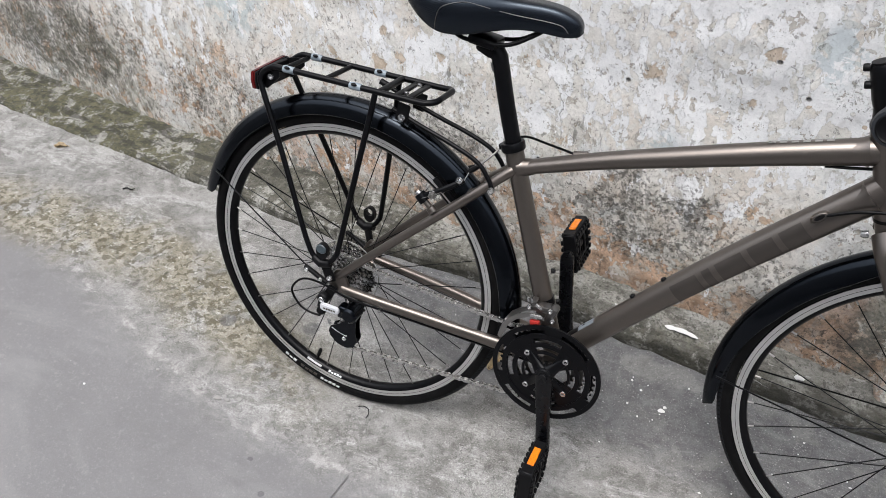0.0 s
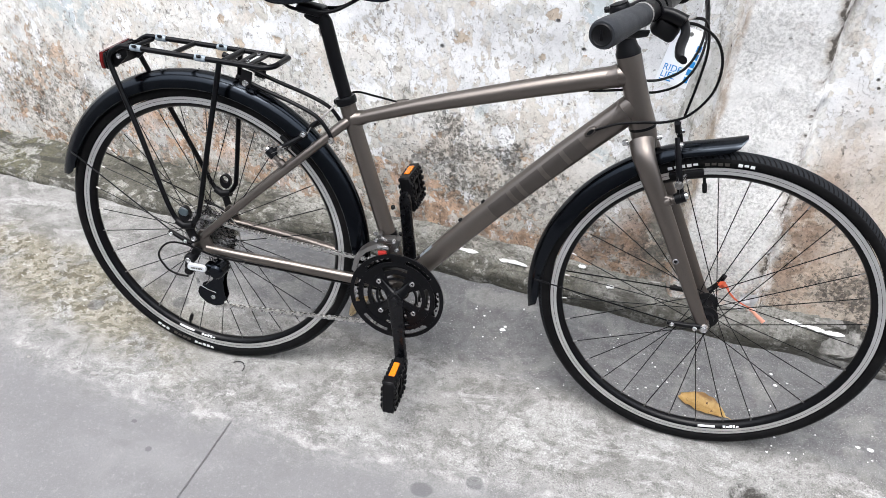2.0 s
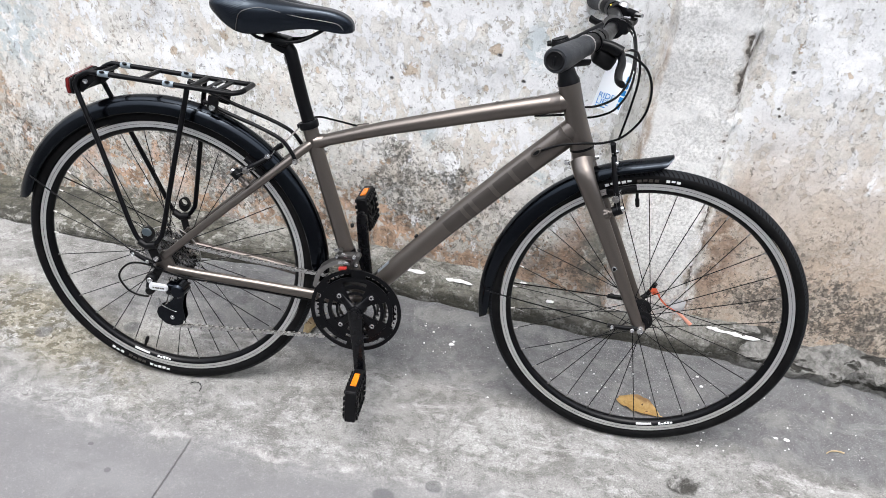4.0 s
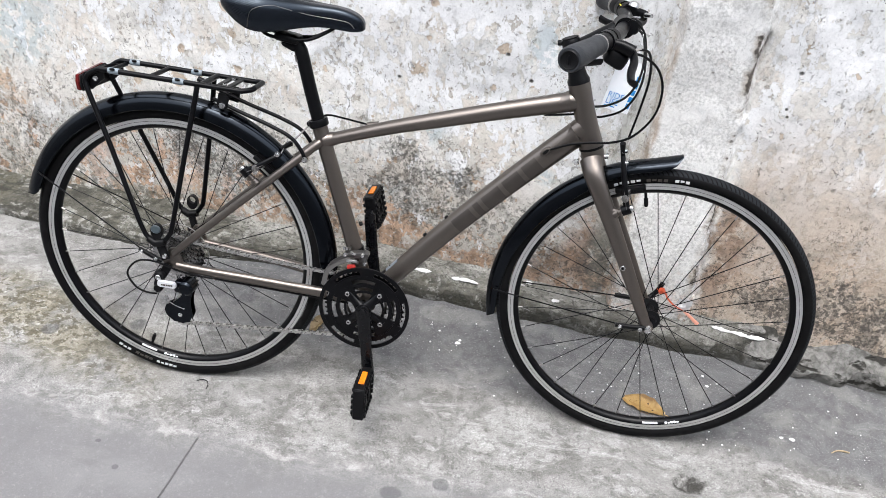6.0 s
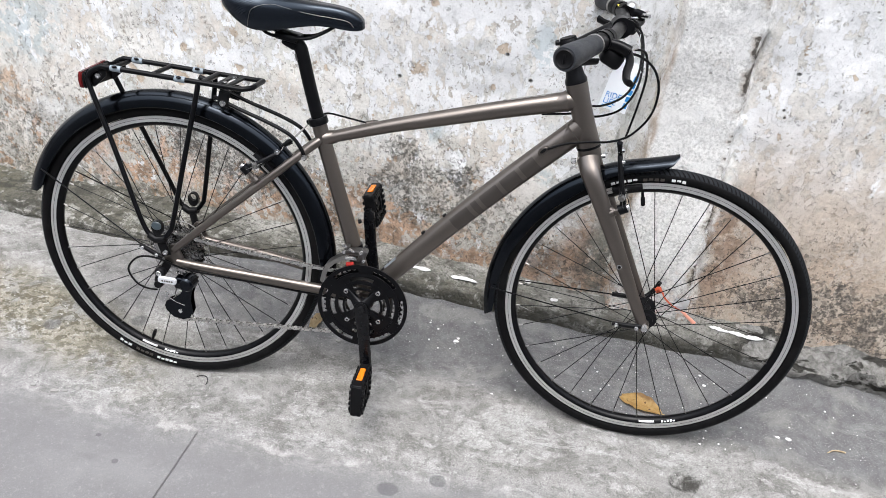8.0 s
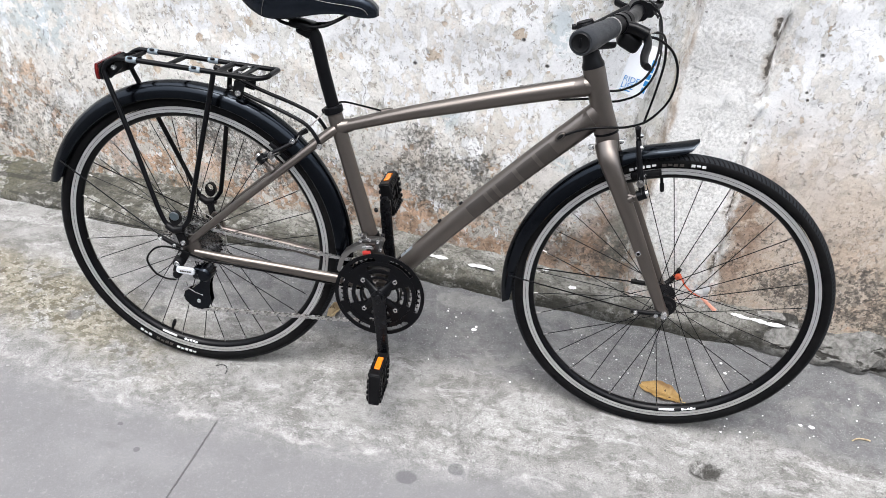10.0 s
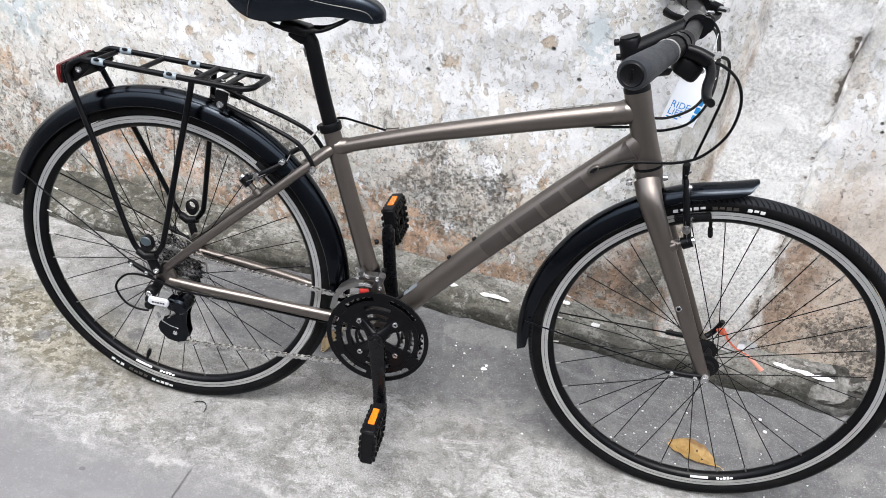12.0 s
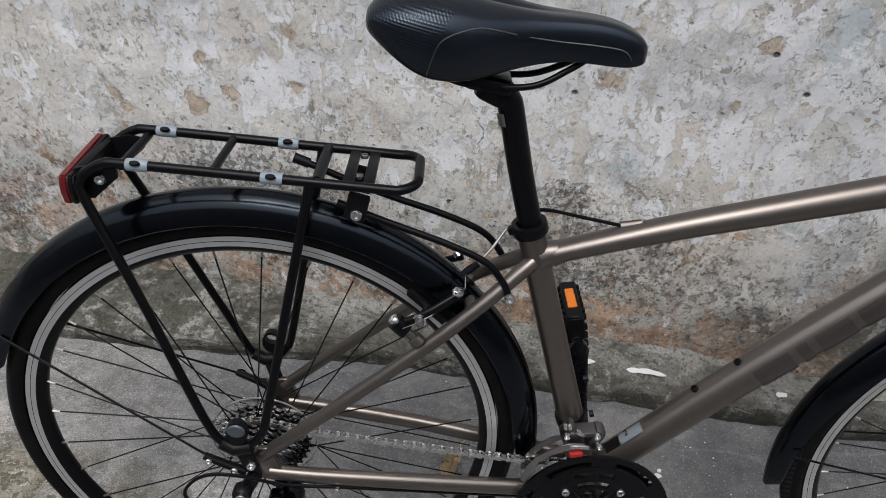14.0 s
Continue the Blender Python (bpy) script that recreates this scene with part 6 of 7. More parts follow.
    for s in (1, -1):
        line = [(0.195, 0.884), (0.199, 0.900), (0.206, 0.917), (0.222, 0.9255), (0.242, 0.9285), (0.262, 0.9245), (0.285, 0.9185), (0.32, 0.913), (0.36, 0.910), (0.385, 0.906), (0.395, 0.896)]
        seam = curve_points([P(x, s * (flank(x, z) + 0.0002), z) for x, z in line], 6)
        part("seam", tube(seam, 0.0007, 6), DARK_STEEL, sad, "grey piping")
        rail = curve_points([P(0.19, s * 0.022, 0.893), P(0.215, s * 0.022, 0.868), P(0.25, s * 0.022, 0.862), P(0.30, s * 0.020, 0.864), P(0.335, s * 0.012, 0.880), P(0.365, s * 0.006, 0.900)], 6)
        part("rail", tube(rail, 0.0035, 10), BLACK, sad)
    for k in range(7):
        part("top_print", block((0.0044, 0.0024, 0.0012), at(0.198 + k * 0.0068, -0.020, 0.9513 - k * 0.0006, 0, 5, 0)), WHITE_PRINT, sad)
    cl = bmesh.new()
    block_into(cl, (0.050, 0.05, 0.016), at(0.257, 0, 0.862, 0, 8, 0), 0.006)
    block_into(cl, (0.036, 0.034, 0.022), at(0.262, 0, 0.850, 0, 24, 0), 0.008)
    part("seat_clamp_head", cl, BLACK, sad)
    return sad


def build_fork():
    bm = bmesh.new()
    tube_into(bm, [HEAD_LOW - axis * 0.002, HEAD_LOW - axis * 0.012, HEAD_LOW - axis * 0.03, HEAD_LOW - axis * 0.046], [0.0225, 0.024, 0.023, 0.018], 26)
    fork = part("fork", bm, BRONZE, bike, "bronze fork with straight blades")
    steered(fork)
    for s in (1, -1):
        pts = curve_points([P(0.900, s * 0.018, 0.690), P(0.910, s * 0.040, 0.668), P(0.930, s * 0.050, 0.632), P(0.976, s * 0.053, 0.548), P(1.030, s * 0.055, 0.445), P(1.082, s * 0.056, 0.345)], 6)
        part("fork_blade", tube(pts, [(0.0155, 0.0235), (0.0105, 0.0115)], 20, ref=(0, 1, 0)), BRONZE, fork)
        part("fork_end", tube([P(1.084, s * 0.050, 0.344), P(1.084, s * 0.063, 0.344)], [0.0125, 0.0125], 20), BRONZE, fork)
        part("axle_nut", tube([P(1.086, s * 0.062, 0.343), P(1.086, s * 0.066, 0.343), P(1.086, s * 0.073, 0.343)], [0.0095, 0.0095, 0.006], 16), STEEL, fork)
        part("eyelet", bolt(P(1.005, s * 0.0665, 0.4805), 0.0056, 0.002, (0, -s, 0)), STEEL, fork)
        part("eyelet_plug", bolt(P(1.005, s * 0.0685, 0.4805), 0.0034, 0.001, (0, -s, 0)), MATTE, fork)
        boss = tube([P(0.946, s * 0.055, 0.602), P(0.978, s * 0.052, 0.598)], [0.0085, 0.0075], 14)
        part("brake_boss", boss, BRONZE, fork)
    part("crown_bolt", bolt(P(0.876, 0.0, 0.676), 0.006, 0.010, (-0.95, 0, -0.3)), STEEL, fork)
    part("crown_bolt", bolt(P(0.926, 0.0, 0.694), 0.005, 0.008, (0.95, 0, 0.3)), STEEL, fork)
    part("crown_race", tube([HEAD_LOW - axis * 0.004, HEAD_LOW + axis * 0.001], 0.0252, 26), BLACK, fork)
    lever = curve_points([P(1.086, -0.066, 0.345), P(1.098, -0.075, 0.350), P(1.110, -0.080, 0.364), P(1.118, -0.080, 0.386)], 5)
    part("quick_release_lever", tube(lever, [(0.006, 0.005), (0.0055, 0.0075)], 12), BLACK, fork)
    return fork


def vbrake(parent, boss, post, top, side, pad_at, pad_dir):
    """One arm of a rim brake: it turns on a post that stands out from the stay or blade, and carries a pad."""
    out = Vector((0, -side, 0))
    d = (post - boss).normalized()
    rise = (top - post).normalized()
    part("post", tube([boss - d * 0.006, boss + d * 0.004, boss + d * 0.006, post], [0.009, 0.0085, 0.0055, 0.0055], 16), BRONZE, parent)
    foot = post - d * 0.006
    bm = bmesh.new()
    tube_into(bm, [foot - d * 0.010, foot + d * 0.008], 0.0105, 18)
    pts = curve_points([foot, foot + (top - foot) * 0.4 + out * 0.007, foot + (top - foot) * 0.8 + out * 0.004, top], 5)
    tube_into(bm, pts, [(0.0048, 0.0066), (0.0034, 0.0044)], 12, ref=(0, 1, 0))
    bmesh.ops.recalc_face_normals(bm, faces=bm.faces)
    part("brake_arm", bm, BLACK, parent)
    part("pivot_bolt", bolt(post + d * 0.002, 0.0068, 0.005, tuple(d)), STEEL, parent)
    part("spring", tube(curve_points([foot + out * 0.009, foot + rise * 0.02 + out * 0.012, foot + rise * 0.045 + out * 0.010], 5), 0.0006, 6), DARK_STEEL, parent)
    m, l = between(pad_at - pad_dir * 0.031, pad_at + pad_dir * 0.031)
    part("brake_pad", block((0.062, 0.011, 0.012), m, 0.003), MATTE, parent)
    hold = foot + rise * 0.026
    part("pad_post", tube([pad_at, hold + out * 0.006], [0.0035, 0.0035], 10), STEEL, parent)
    part("washer", tube([hold + out * 0.007, hold + out * 0.0095], [0.0078, 0.0078], 18), STEEL, parent)
    part("pad_bolt", bolt(hold + out * 0.010, 0.0056, 0.008, tuple(out)), DULL_STEEL, parent)


def build_brakes(frame_ob, fork):
    # rear, standing off the stays
    b = tube(curve_points([P(0.252, 0.038, 0.625), P(0.252, 0.016, 0.632), P(0.252, -0.010, 0.634), P(0.252, -0.036, 0.627)], 4), 0.0011, 6)
    rear = part("rear_brake", b, STEEL, bike, "black rear rim brake with steel noodle")
    for s in (1, -1):
        vbrake(rear, P(0.199, s * 0.053, 0.561), P(0.175, s * 0.053, 0.585), P(0.252, s * 0.036, 0.624), s, P(0.2105, s * 0.0185, 0.586), Vector((-0.74, 0, 0.67)))
        part("cable_clamp", bolt(P(0.246, s * 0.040, 0.622), 0.006, 0.007, (-0.6, -s * 0.5, 0.6)), STEEL, rear)
    part("noodle_boot", tube([P(0.247, 0.014, 0.629), P(0.257, 0.012, 0.637), P(0.267, 0.010, 0.6445)], [0.0036, 0.005, 0.004], 12), MATTE, rear)
    part("noodle", tube(curve_points([P(0.265, 0.010, 0.643), P(0.281, 0.0, 0.660), P(0.294, -0.012, 0.675), P(0.306, -0.020, 0.688), P(0.318, -0.022, 0.697)], 6), 0.0018, 10), DULL_STEEL, rear)
    part("cable", tube(curve_points([P(0.316, -0.022, 0.6955), P(0.3385, -0.021, 0.7045), P(0.377, -0.012, 0.7035), P(0.434, -0.003, 0.6985)], 6), 0.0022, 8), CABLE, rear)
    part("cable_stop", tube([P(0.426, -0.003, 0.6995), P(0.450, -0.002, 0.7055)], [(0.005, 0.0022), (0.0045, 0.0018)], 14), DECAL, rear)
    # front, standing off the fork blades
    b = tube(curve_points([P(0.958, 0.030, 0.716), P(0.962, 0.006, 0.722), P(0.966, -0.022, 0.718)], 4), 0.0013, 6)
    front = part("front_brake", b, STEEL, bike, "black front rim brake")
    for s in (1, -1):
        vbrake(front, P(0.968, s * 0.055, 0.596), P(0.993, s * 0.055, 0.611), P(0.960, s * 0.034, 0.712), s, P(0.990, s * 0.0185, 0.640), Vector((0.94, 0, 0.30)))
        part("cable_clamp", bolt(P(0.966, s * 0.036, 0.700), 0.005, 0.007, (0.9, -s * 0.4, 0.1)), STEEL, front)
    part("noodle_boot", tube([P(0.959, 0.026, 0.719), P(0.955, 0.032, 0.738)], [0.0045, 0.006], 12), MATTE, front)
    part("link_clamp", block((0.010, 0.007, 0.018), at(0.966, -0.036, 0.694), 0.002), STEEL, front)
    steered(front)


def build_cockpit():
    """Stem, bar, grips, levers and shifters."""
    cone = tube([HEAD_TOP + axis * t for t in (0.0, 0.006, 0.014, 0.03, 0.034)], [0.0225, 0.0225, 0.019, 0.0165, 0.0165], 28)
    part("headset_cap", cone, BLACK, bike)
    st = bmesh.new()
    base = HEAD_TOP + axis * 0.03
    top = HEAD_TOP + axis * 0.088
    tube_into(st, [base, base + axis * 0.01, top - axis * 0.004, top], [0.0175, 0.0185, 0.0185, 0.0165], 26)
    clamp = P(0.915, 0.0, 0.954)
    tube_into(st, curve_points([top - axis * 0.024, (top - axis * 0.024) * 0.6 + clamp * 0.4, clamp - Vector((0.012, 0, 0.006))], 5), [0.0175, 0.0165], 22)
    tube_into(st, [clamp + Vector((0, -0.021, 0)), clamp + Vector((0, 0.023, 0))], 0.0195, 24)
    for k in (-1, 1):
        tube_into(st, [clamp + Vector((0.012, k * 0.016 - 0.006, 0.004)), clamp + Vector((0.012, k * 0.016 + 0.006, 0.004))], 0.0125, 16)
    stem = part("stem", st, BLACK, bike, "black alloy stem")
    for k in (0.010, 0.034):
        part("stem_bolt", bolt(top - axis * k + Vector((-0.019, 0.0, 0)), 0.0055, 0.008, (-1, 0, -0.2)), MATTE, stem)
    part("top_cap", tube([top, top + axis * 0.003], 0.016, 22), MATTE, stem)
    for s in (1, -1):
        part("faceplate_bolt", bolt(clamp + Vector((0.018, s * 0.014, 0.008)), 0.004, 0.005, (1, 0, 0.3)), STEEL, stem)
    right = [clamp, P(0.906, 0.045, 0.953), P(0.893, 0.10, 0.951), P(0.858, 0.205, 0.950), P(0.797, 0.360, 0.943)]
    left = [clamp, P(0.924, -0.045, 0.956), P(0.930, -0.10, 0.961), P(0.924, -0.18, 0.970), P(0.898, -0.275, 0.974)]
    bar_pts = curve_points(left[::-1] + right[1:], 6)
    handlebar = part("handlebar", tube(bar_pts, 0.0125, 18), BLACK, bike, "black flat handlebar, slightly swept back")
    for pts, s in ((right, 1), (left, -1)):
        a, b = pts[3], pts[4]
        d = (b - a).normalized()
        g = [a + d * 0.028, a + d * 0.031, a + d * 0.045, a + d * 0.07, b - d * 0.02, b - d * 0.002, b + d * 0.004]
        w = [(0.0165, 0.0165), (0.0172, 0.0172), (0.0165, 0.0165), (0.0180, 0.0172), (0.0205, 0.0198), (0.0203, 0.0198), (0.0180, 0.0175)]
        grip = part("grip", tube(g, w, 24, ref=(1, 0, 0)), GRIP, bike, "dark grey rubber grip")
        part("grip_collar", tube([a + d * 0.0245, a + d * 0.0255, a + d * 0.0275, a + d * 0.0285], [0.0150, 0.0176, 0.0176, 0.0150], 24), SILVER_INK, grip, "thin grey collar")
        e = b + d * 0.0042
        q = d.to_track_quat("Z", "X").to_matrix().to_4x4()
        capm = revolve([(0.0005, 0.0), (0.012, 0.0), (0.0135, 0.0012), (0.015, 0.0)], 22, axis="z")
        bmesh.ops.transform(capm, matrix=Matrix.Translation(e) @ q, verts=capm.verts)
        part("grip_end", capm, MATTE, grip)
        mark = block((0.014, 0.0035, 0.0012), Matrix.Translation(e + d * 0.0012) @ q, 0.0004, 1)
        part("end_mark", mark, BLACK, grip)
        # brake lever: clamp, body and blade
        c = a - d * 0.018
        lv = bmesh.new()
        tube_into(lv, [c - d * 0.008, c + d * 0.008], 0.0175, 18)
        tube_into(lv, curve_points([c + Vector((0.012, 0, -0.004)), c + Vector((0.032, 0, -0.006)) + d * 0.006, c + Vector((0.052, 0, -0.012)) + d * 0.012], 5), [(0.009, 0.012), (0.010, 0.013)], 14)
        lever = part("brake_lever", lv, BLACK, bike, "black brake lever")
        blade = curve_points([c + Vector((0.050, 0, -0.014)) + d * 0.008, c + Vector((0.060, 0, -0.024)) + d * 0.030, c + Vector((0.064, 0, -0.036)) + d * 0.056, c + Vector((0.072, 0, -0.044)) + d * 0.080, c + Vector((0.080, 0, -0.046)) + d * 0.090], 6)
        part("blade", tube(blade, [(0.007, 0.0065), (0.0055, 0.009)], 14), BLACK, lever)
        part("barrel_adjuster", tube([c + Vector((0.048, 0, -0.008)) + d * 0.004, c + Vector((0.056, 0, -0.006)) - d * 0.014], [0.006, 0.0045], 12), STEEL, lever)
        sh = bmesh.new()
        block_into(sh, (0.040, 0.034, 0.030), Matrix.Translation(c + Vector((0.018, 0, -0.028)) - d * 0.012) @ pose(0, 0, 0, 0, 25, 0), 0.009, 3)
        tube_into(sh, [c - d * 0.032, c - d * 0.016], 0.0172, 18)
        tube_into(sh, [c + d * 0.010, c + d * 0.012, c + d * 0.040, c + d * 0.042], [0.0145, 0.0158, 0.0158, 0.0140], 18)
        shifter = part("shifter", sh, MATTE, bike, "black trigger shifter")
        part("thumb_lever", tube(curve_points([c + Vector((0.0, 0, -0.034)) + d * 0.006, c + Vector((-0.018, 0, -0.034)) + d * 0.022, c + Vector((-0.030, 0, -0.030)) + d * 0.036], 4), [(0.004, 0.007), (0.006, 0.010)], 12), MATTE, shifter)
        part("gear_window", block((0.016, 0.012, 0.004), Matrix.Translation(c + Vector((0.020, 0, -0.010)) - d * 0.026), 0.0015), STEEL if s < 0 else MATTE, shifter)
    e = (left[3] - left[2]).normalized()
    spot = left[2] + e * 0.046
    q = e.to_track_quat("X", "Z").to_matrix().to_4x4()
    part("bar_label", block((0.016, 0.011, 0.0012), Matrix.Translation(spot + Vector((-0.003, 0, 0.0122))) @ q, 0.0004, 1), YELLOW_FILM, handlebar, "small yellow sticker on the bar")
    bell = revolve([(0.0005, 0.011), (0.006, 0.010), (0.010, 0.0065), (0.0115, 0.0), (0.0005, 0.0)], 22, axis="z")
    bmesh.ops.transform(bell, matrix=Matrix.Translation(P(0.944, -0.125, 0.980)) @ pose(0, 0, 0, 0, 15, 0), verts=bell.verts)
    part("bell", bell, STEEL, bike, "small chromed bell")


def build_cables():
    runs = [
        [P(0.908, 0.155, 0.928), P(0.938, 0.145, 0.926), P(0.975, 0.115, 0.900), P(0.994, 0.095, 0.858), P(0.992, 0.075, 0.805), P(0.965, 0.055, 0.758), P(0.930, 0.042, 0.737), P(0.892, 0.034, 0.729), P(0.850, 0.029, 0.719), P(0.812, 0.024, 0.701)],
        [P(0.918, 0.165, 0.938), P(0.950, 0.130, 0.930), P(0.968, 0.085, 0.880), P(0.969, 0.050, 0.815), P(0.961, 0.034, 0.745)],
        [P(0.935, -0.110, 0.950), P(0.968, -0.085, 0.930), P(0.975, -0.050, 0.870), P(0.955, -0.030, 0.820), P(0.915, -0.028, 0.793), P(0.872, -0.026, 0.787)],
        [P(0.940, -0.150, 0.955), P(0.975, -0.110, 0.930), P(0.980, -0.050, 0.850), P(0.955, -0.026, 0.795), P(0.915, -0.026, 0.771), P(0.878, -0.026, 0.766)],
        [P(0.860, 0.0, 0.776), P(0.82, 0.004, 0.7705), P(0.79, 0.004, 0.7665)],
        [P(0.41, 0.036, 0.284), P(0.31, 0.048, 0.2955), P(0.20, 0.060, 0.3085), P(0.12, 0.068, 0.317), P(0.04, 0.080, 0.330), P(-0.02, 0.090, 0.354), P(-0.062, 0.091, 0.350), P(-0.088, 0.091, 0.318), P(-0.074, 0.090, 0.285), P(-0.050, 0.089, 0.272), P(-0.024, 0.087, 0.270)],
    ]
    for pts in runs:
        part("cable", tube(curve_points(pts, 8), 0.0024, 8), CABLE, bike, "thin black cable housing")
    part("cable_clip", block((0.006, 0.007, 0.006), at(0.107, -0.074, 0.318), 0.001), STEEL, bike)


frame_part = build_frame()
build_decals(frame_part)
REAR_MARKS = [(-104.0, -94.5, 0.3232, 0.3290, WHITE_PRINT, 5), (-114.0, -105.5, 0.3225, 0.3285, DECAL, 4), (-122.0, -115.8, 0.3232, 0.3290, WHITE_PRINT, 3), (-114.0, -103.5, 0.2968, 0.3005, WHITE_PRINT, 1), (-101.5, -94.5, 0.2975, 0.3012, PAPER, 5)]
FRONT_MARKS = [(114.5, 104.5, 0.3232, 0.3290, WHITE_PRINT, 5), (93.0, 87.5, 0.3232, 0.3290, WHITE_PRINT, 3), (103.0, 95.0, 0.3225, 0.3285, DECAL, 4), (-82.0, -72.5, 0.2968, 0.3005, WHITE_PRINT, 1), (-71.0, -64.5, 0.2975, 0.3012, PAPER, 5)]
rear_hub = build_wheel("rear_wheel", REAR_AXLE, 0.80, 0.066, -109, REAR_MARKS)
front_hub = build_wheel("front_wheel", FRONT_AXLE, 0.73, 0.052, 103, FRONT_MARKS)
steered(front_hub)
build_cassette(rear_hub)
pedal_low, pedal_high = build_crankset()
build_pedal(pedal_low, 1, 0)
build_pedal(pedal_high, -1, -12)
build_chain()
build_rear_derailleur()
build_front_derailleur()
build_fenders()
build_rack()
build_seat()
fork_part = build_fork()
build_brakes(frame_part, fork_part)
build_cockpit()
build_cables()


# ---------------------------------------------------------------- hang tag on the bars
def text_mesh(body, size):
    cu = bpy.data.curves.new("text", "FONT")
    cu.body, cu.size, cu.extrude = body, size, 0.0002
    ob = bpy.data.objects.new("text", cu)
    scene.collection.objects.link(ob)
    bpy.context.view_layer.update()
    me = bpy.data.meshes.new_from_object(ob.evaluated_get(bpy.context.evaluated_depsgraph_get()))
    bpy.data.objects.remove(ob)
    bpy.data.curves.remove(cu)
    return me


def build_tag():
    W, H = 0.060, 0.105
    lp = [(0, 0), (W, 0), (W, H - 0.016), (W - 0.014, H), (0.014, H), (0, H - 0.016)]
    bm = outline_into(bmesh.new(), lp, 0.0, 0.0008)
    tag = part("hang_tag", bm, PAPER, smooth=0)
    w = bike.matrix_world
    tag.matrix_world = w @ Matrix.Translation(P(0.905, -0.048, 0.786)) @ pose(0, 0, 0, 0, 12, 6)
    for k, word in enumerate(("RIDE", "LIFE")):
        me = text_mesh(word, 0.0165)
        t = link_mesh("lettering", me, BLUE_PRINT, tag, smooth=0)
        t.matrix_basis = pose(0.005, -0.0006, 0.024 - k * 0.0135, 90, 0, 0)
    part("print_line", block((0.022, 0.0004, 0.002), at(0.017, -0.0003, 0.006)), BLUE_PRINT, tag)
    for k in range(5):
        part("print_bar", block((0.0085, 0.0004, 0.011), at(0.0535, -0.0003, 0.016 + k * 0.0145), 0.0), BLUE_PRINT, tag)
    part("eyelet", tube([(W / 2, -0.0006, H - 0.01), (W / 2, 0.0014, H - 0.01)], 0.004, 14), DULL_STEEL, tag)
    string = tube(curve_points([(W / 2, 0.0, H - 0.008), (W / 2 + 0.004, 0.004, H + 0.02), (W / 2 - 0.004, 0.0, H + 0.055)], 5), 0.0007, 6)
    part("string", string, PAPER, tag)
    tagged(tag, "white card tag with blue lettering hanging from the bicycle's handlebar", "tag")


build_tag()
side_dir, along = Vector((0, -1, 0)), Vector((0.657, 0, 0.754))
over = side_dir.cross(along).normalized()
if over.z < 0:
    over = -over
face = side_dir * math.cos(radians(80)) + over * math.sin(radians(80))
digit = link_mesh("lettering", text_mesh("2", 0.013), MATTE, frame_part, smooth=0)
grip_up = face.cross(along)
digit.matrix_basis = Matrix.Translation(P(0.510, 0, 0.360) + face * 0.0232) @ Matrix((along, grip_up, face)).transposed().to_4x4()


# ---------------------------------------------------------------- litter on the ground
def build_leaf(name, length, width, material, m, label, curl=0.012, seed=1):
    rnd = random.Random(seed)
    bm = bmesh.new()
    n, k = 24, 8
    rows = []
    for i in range(n + 1):
        t = i / n
        w = width * math.sin(math.pi * min(1, t * 0.96 + 0.04)) ** 0.62 * (1.05 - 0.25 * t)
        row = []
        for j in range(-k // 2, k // 2 + 1):
            u = j / (k / 2)
            x = (t - 0.5) * length + 0.003 * math.sin(5 * u + seed) * abs(u)
            y = u * w / 2 * (1 + 0.09 * math.sin(11 * t + 2 * u + seed) + 0.05 * math.sin(27 * t + 4 * u)) + 0.006 * math.sin(t * 3.0)
            z = 0.003 + curl * (u * u) * math.sin(math.pi * t) * (1.2 + 0.5 * math.sin(7 * t + u + seed)) + 0.030 * max(0.0, 0.22 - t) ** 1.2 + 0.006 * max(0.0, t - 0.8)
            z += 0.0012 * math.sin(18 * t + 3 * abs(u)) * abs(u) + rnd.uniform(-1, 1) * 0.0005 - (0.0012 if j == 0 else 0)
            row.append(bm.verts.new((x, y, z)))
        rows.append(row)
    for i in range(n):
        for j in range(k):
            bm.faces.new((rows[i][j], rows[i][j + 1], rows[i + 1][j + 1], rows[i + 1][j]))
    bmesh.ops.solidify(bm, geom=bm.faces[:], thickness=0.0006)
    leaf = part(name, bm, material)
    leaf.matrix_world = m
    part("stalk", tube(curve_points([(length * 0.5, 0.0015, 0.006), (length * 0.6, 0.003, 0.006), (length * 0.72, -0.002, 0.004)], 4), [0.0011, 0.0007], 6), material, leaf)
    return tagged(leaf, label, "leaf")


build_leaf("dry_leaf", 0.108, 0.058, LEAF_YELLOW, pose(1.160, 0.094, 0.0, 0, 0, -24), "curled yellow dry leaf lying on concrete under the wheel", 0.007, 3)
build_leaf("dry_leaf", 0.085, 0.032, LEAF_BROWN, pose(0.279, 0.222, 0.0, 0, 0, 70), "tan dry leaf lying on the concrete by the plinth", 0.010, 8)


build_leaf("dry_leaf", 0.045, 0.026, LEAF_BROWN, pose(-1.46, 0.505, 0.0, 0, 0, 20), "small tan dry leaf lying against the plinth's foot", 0.006, 5)


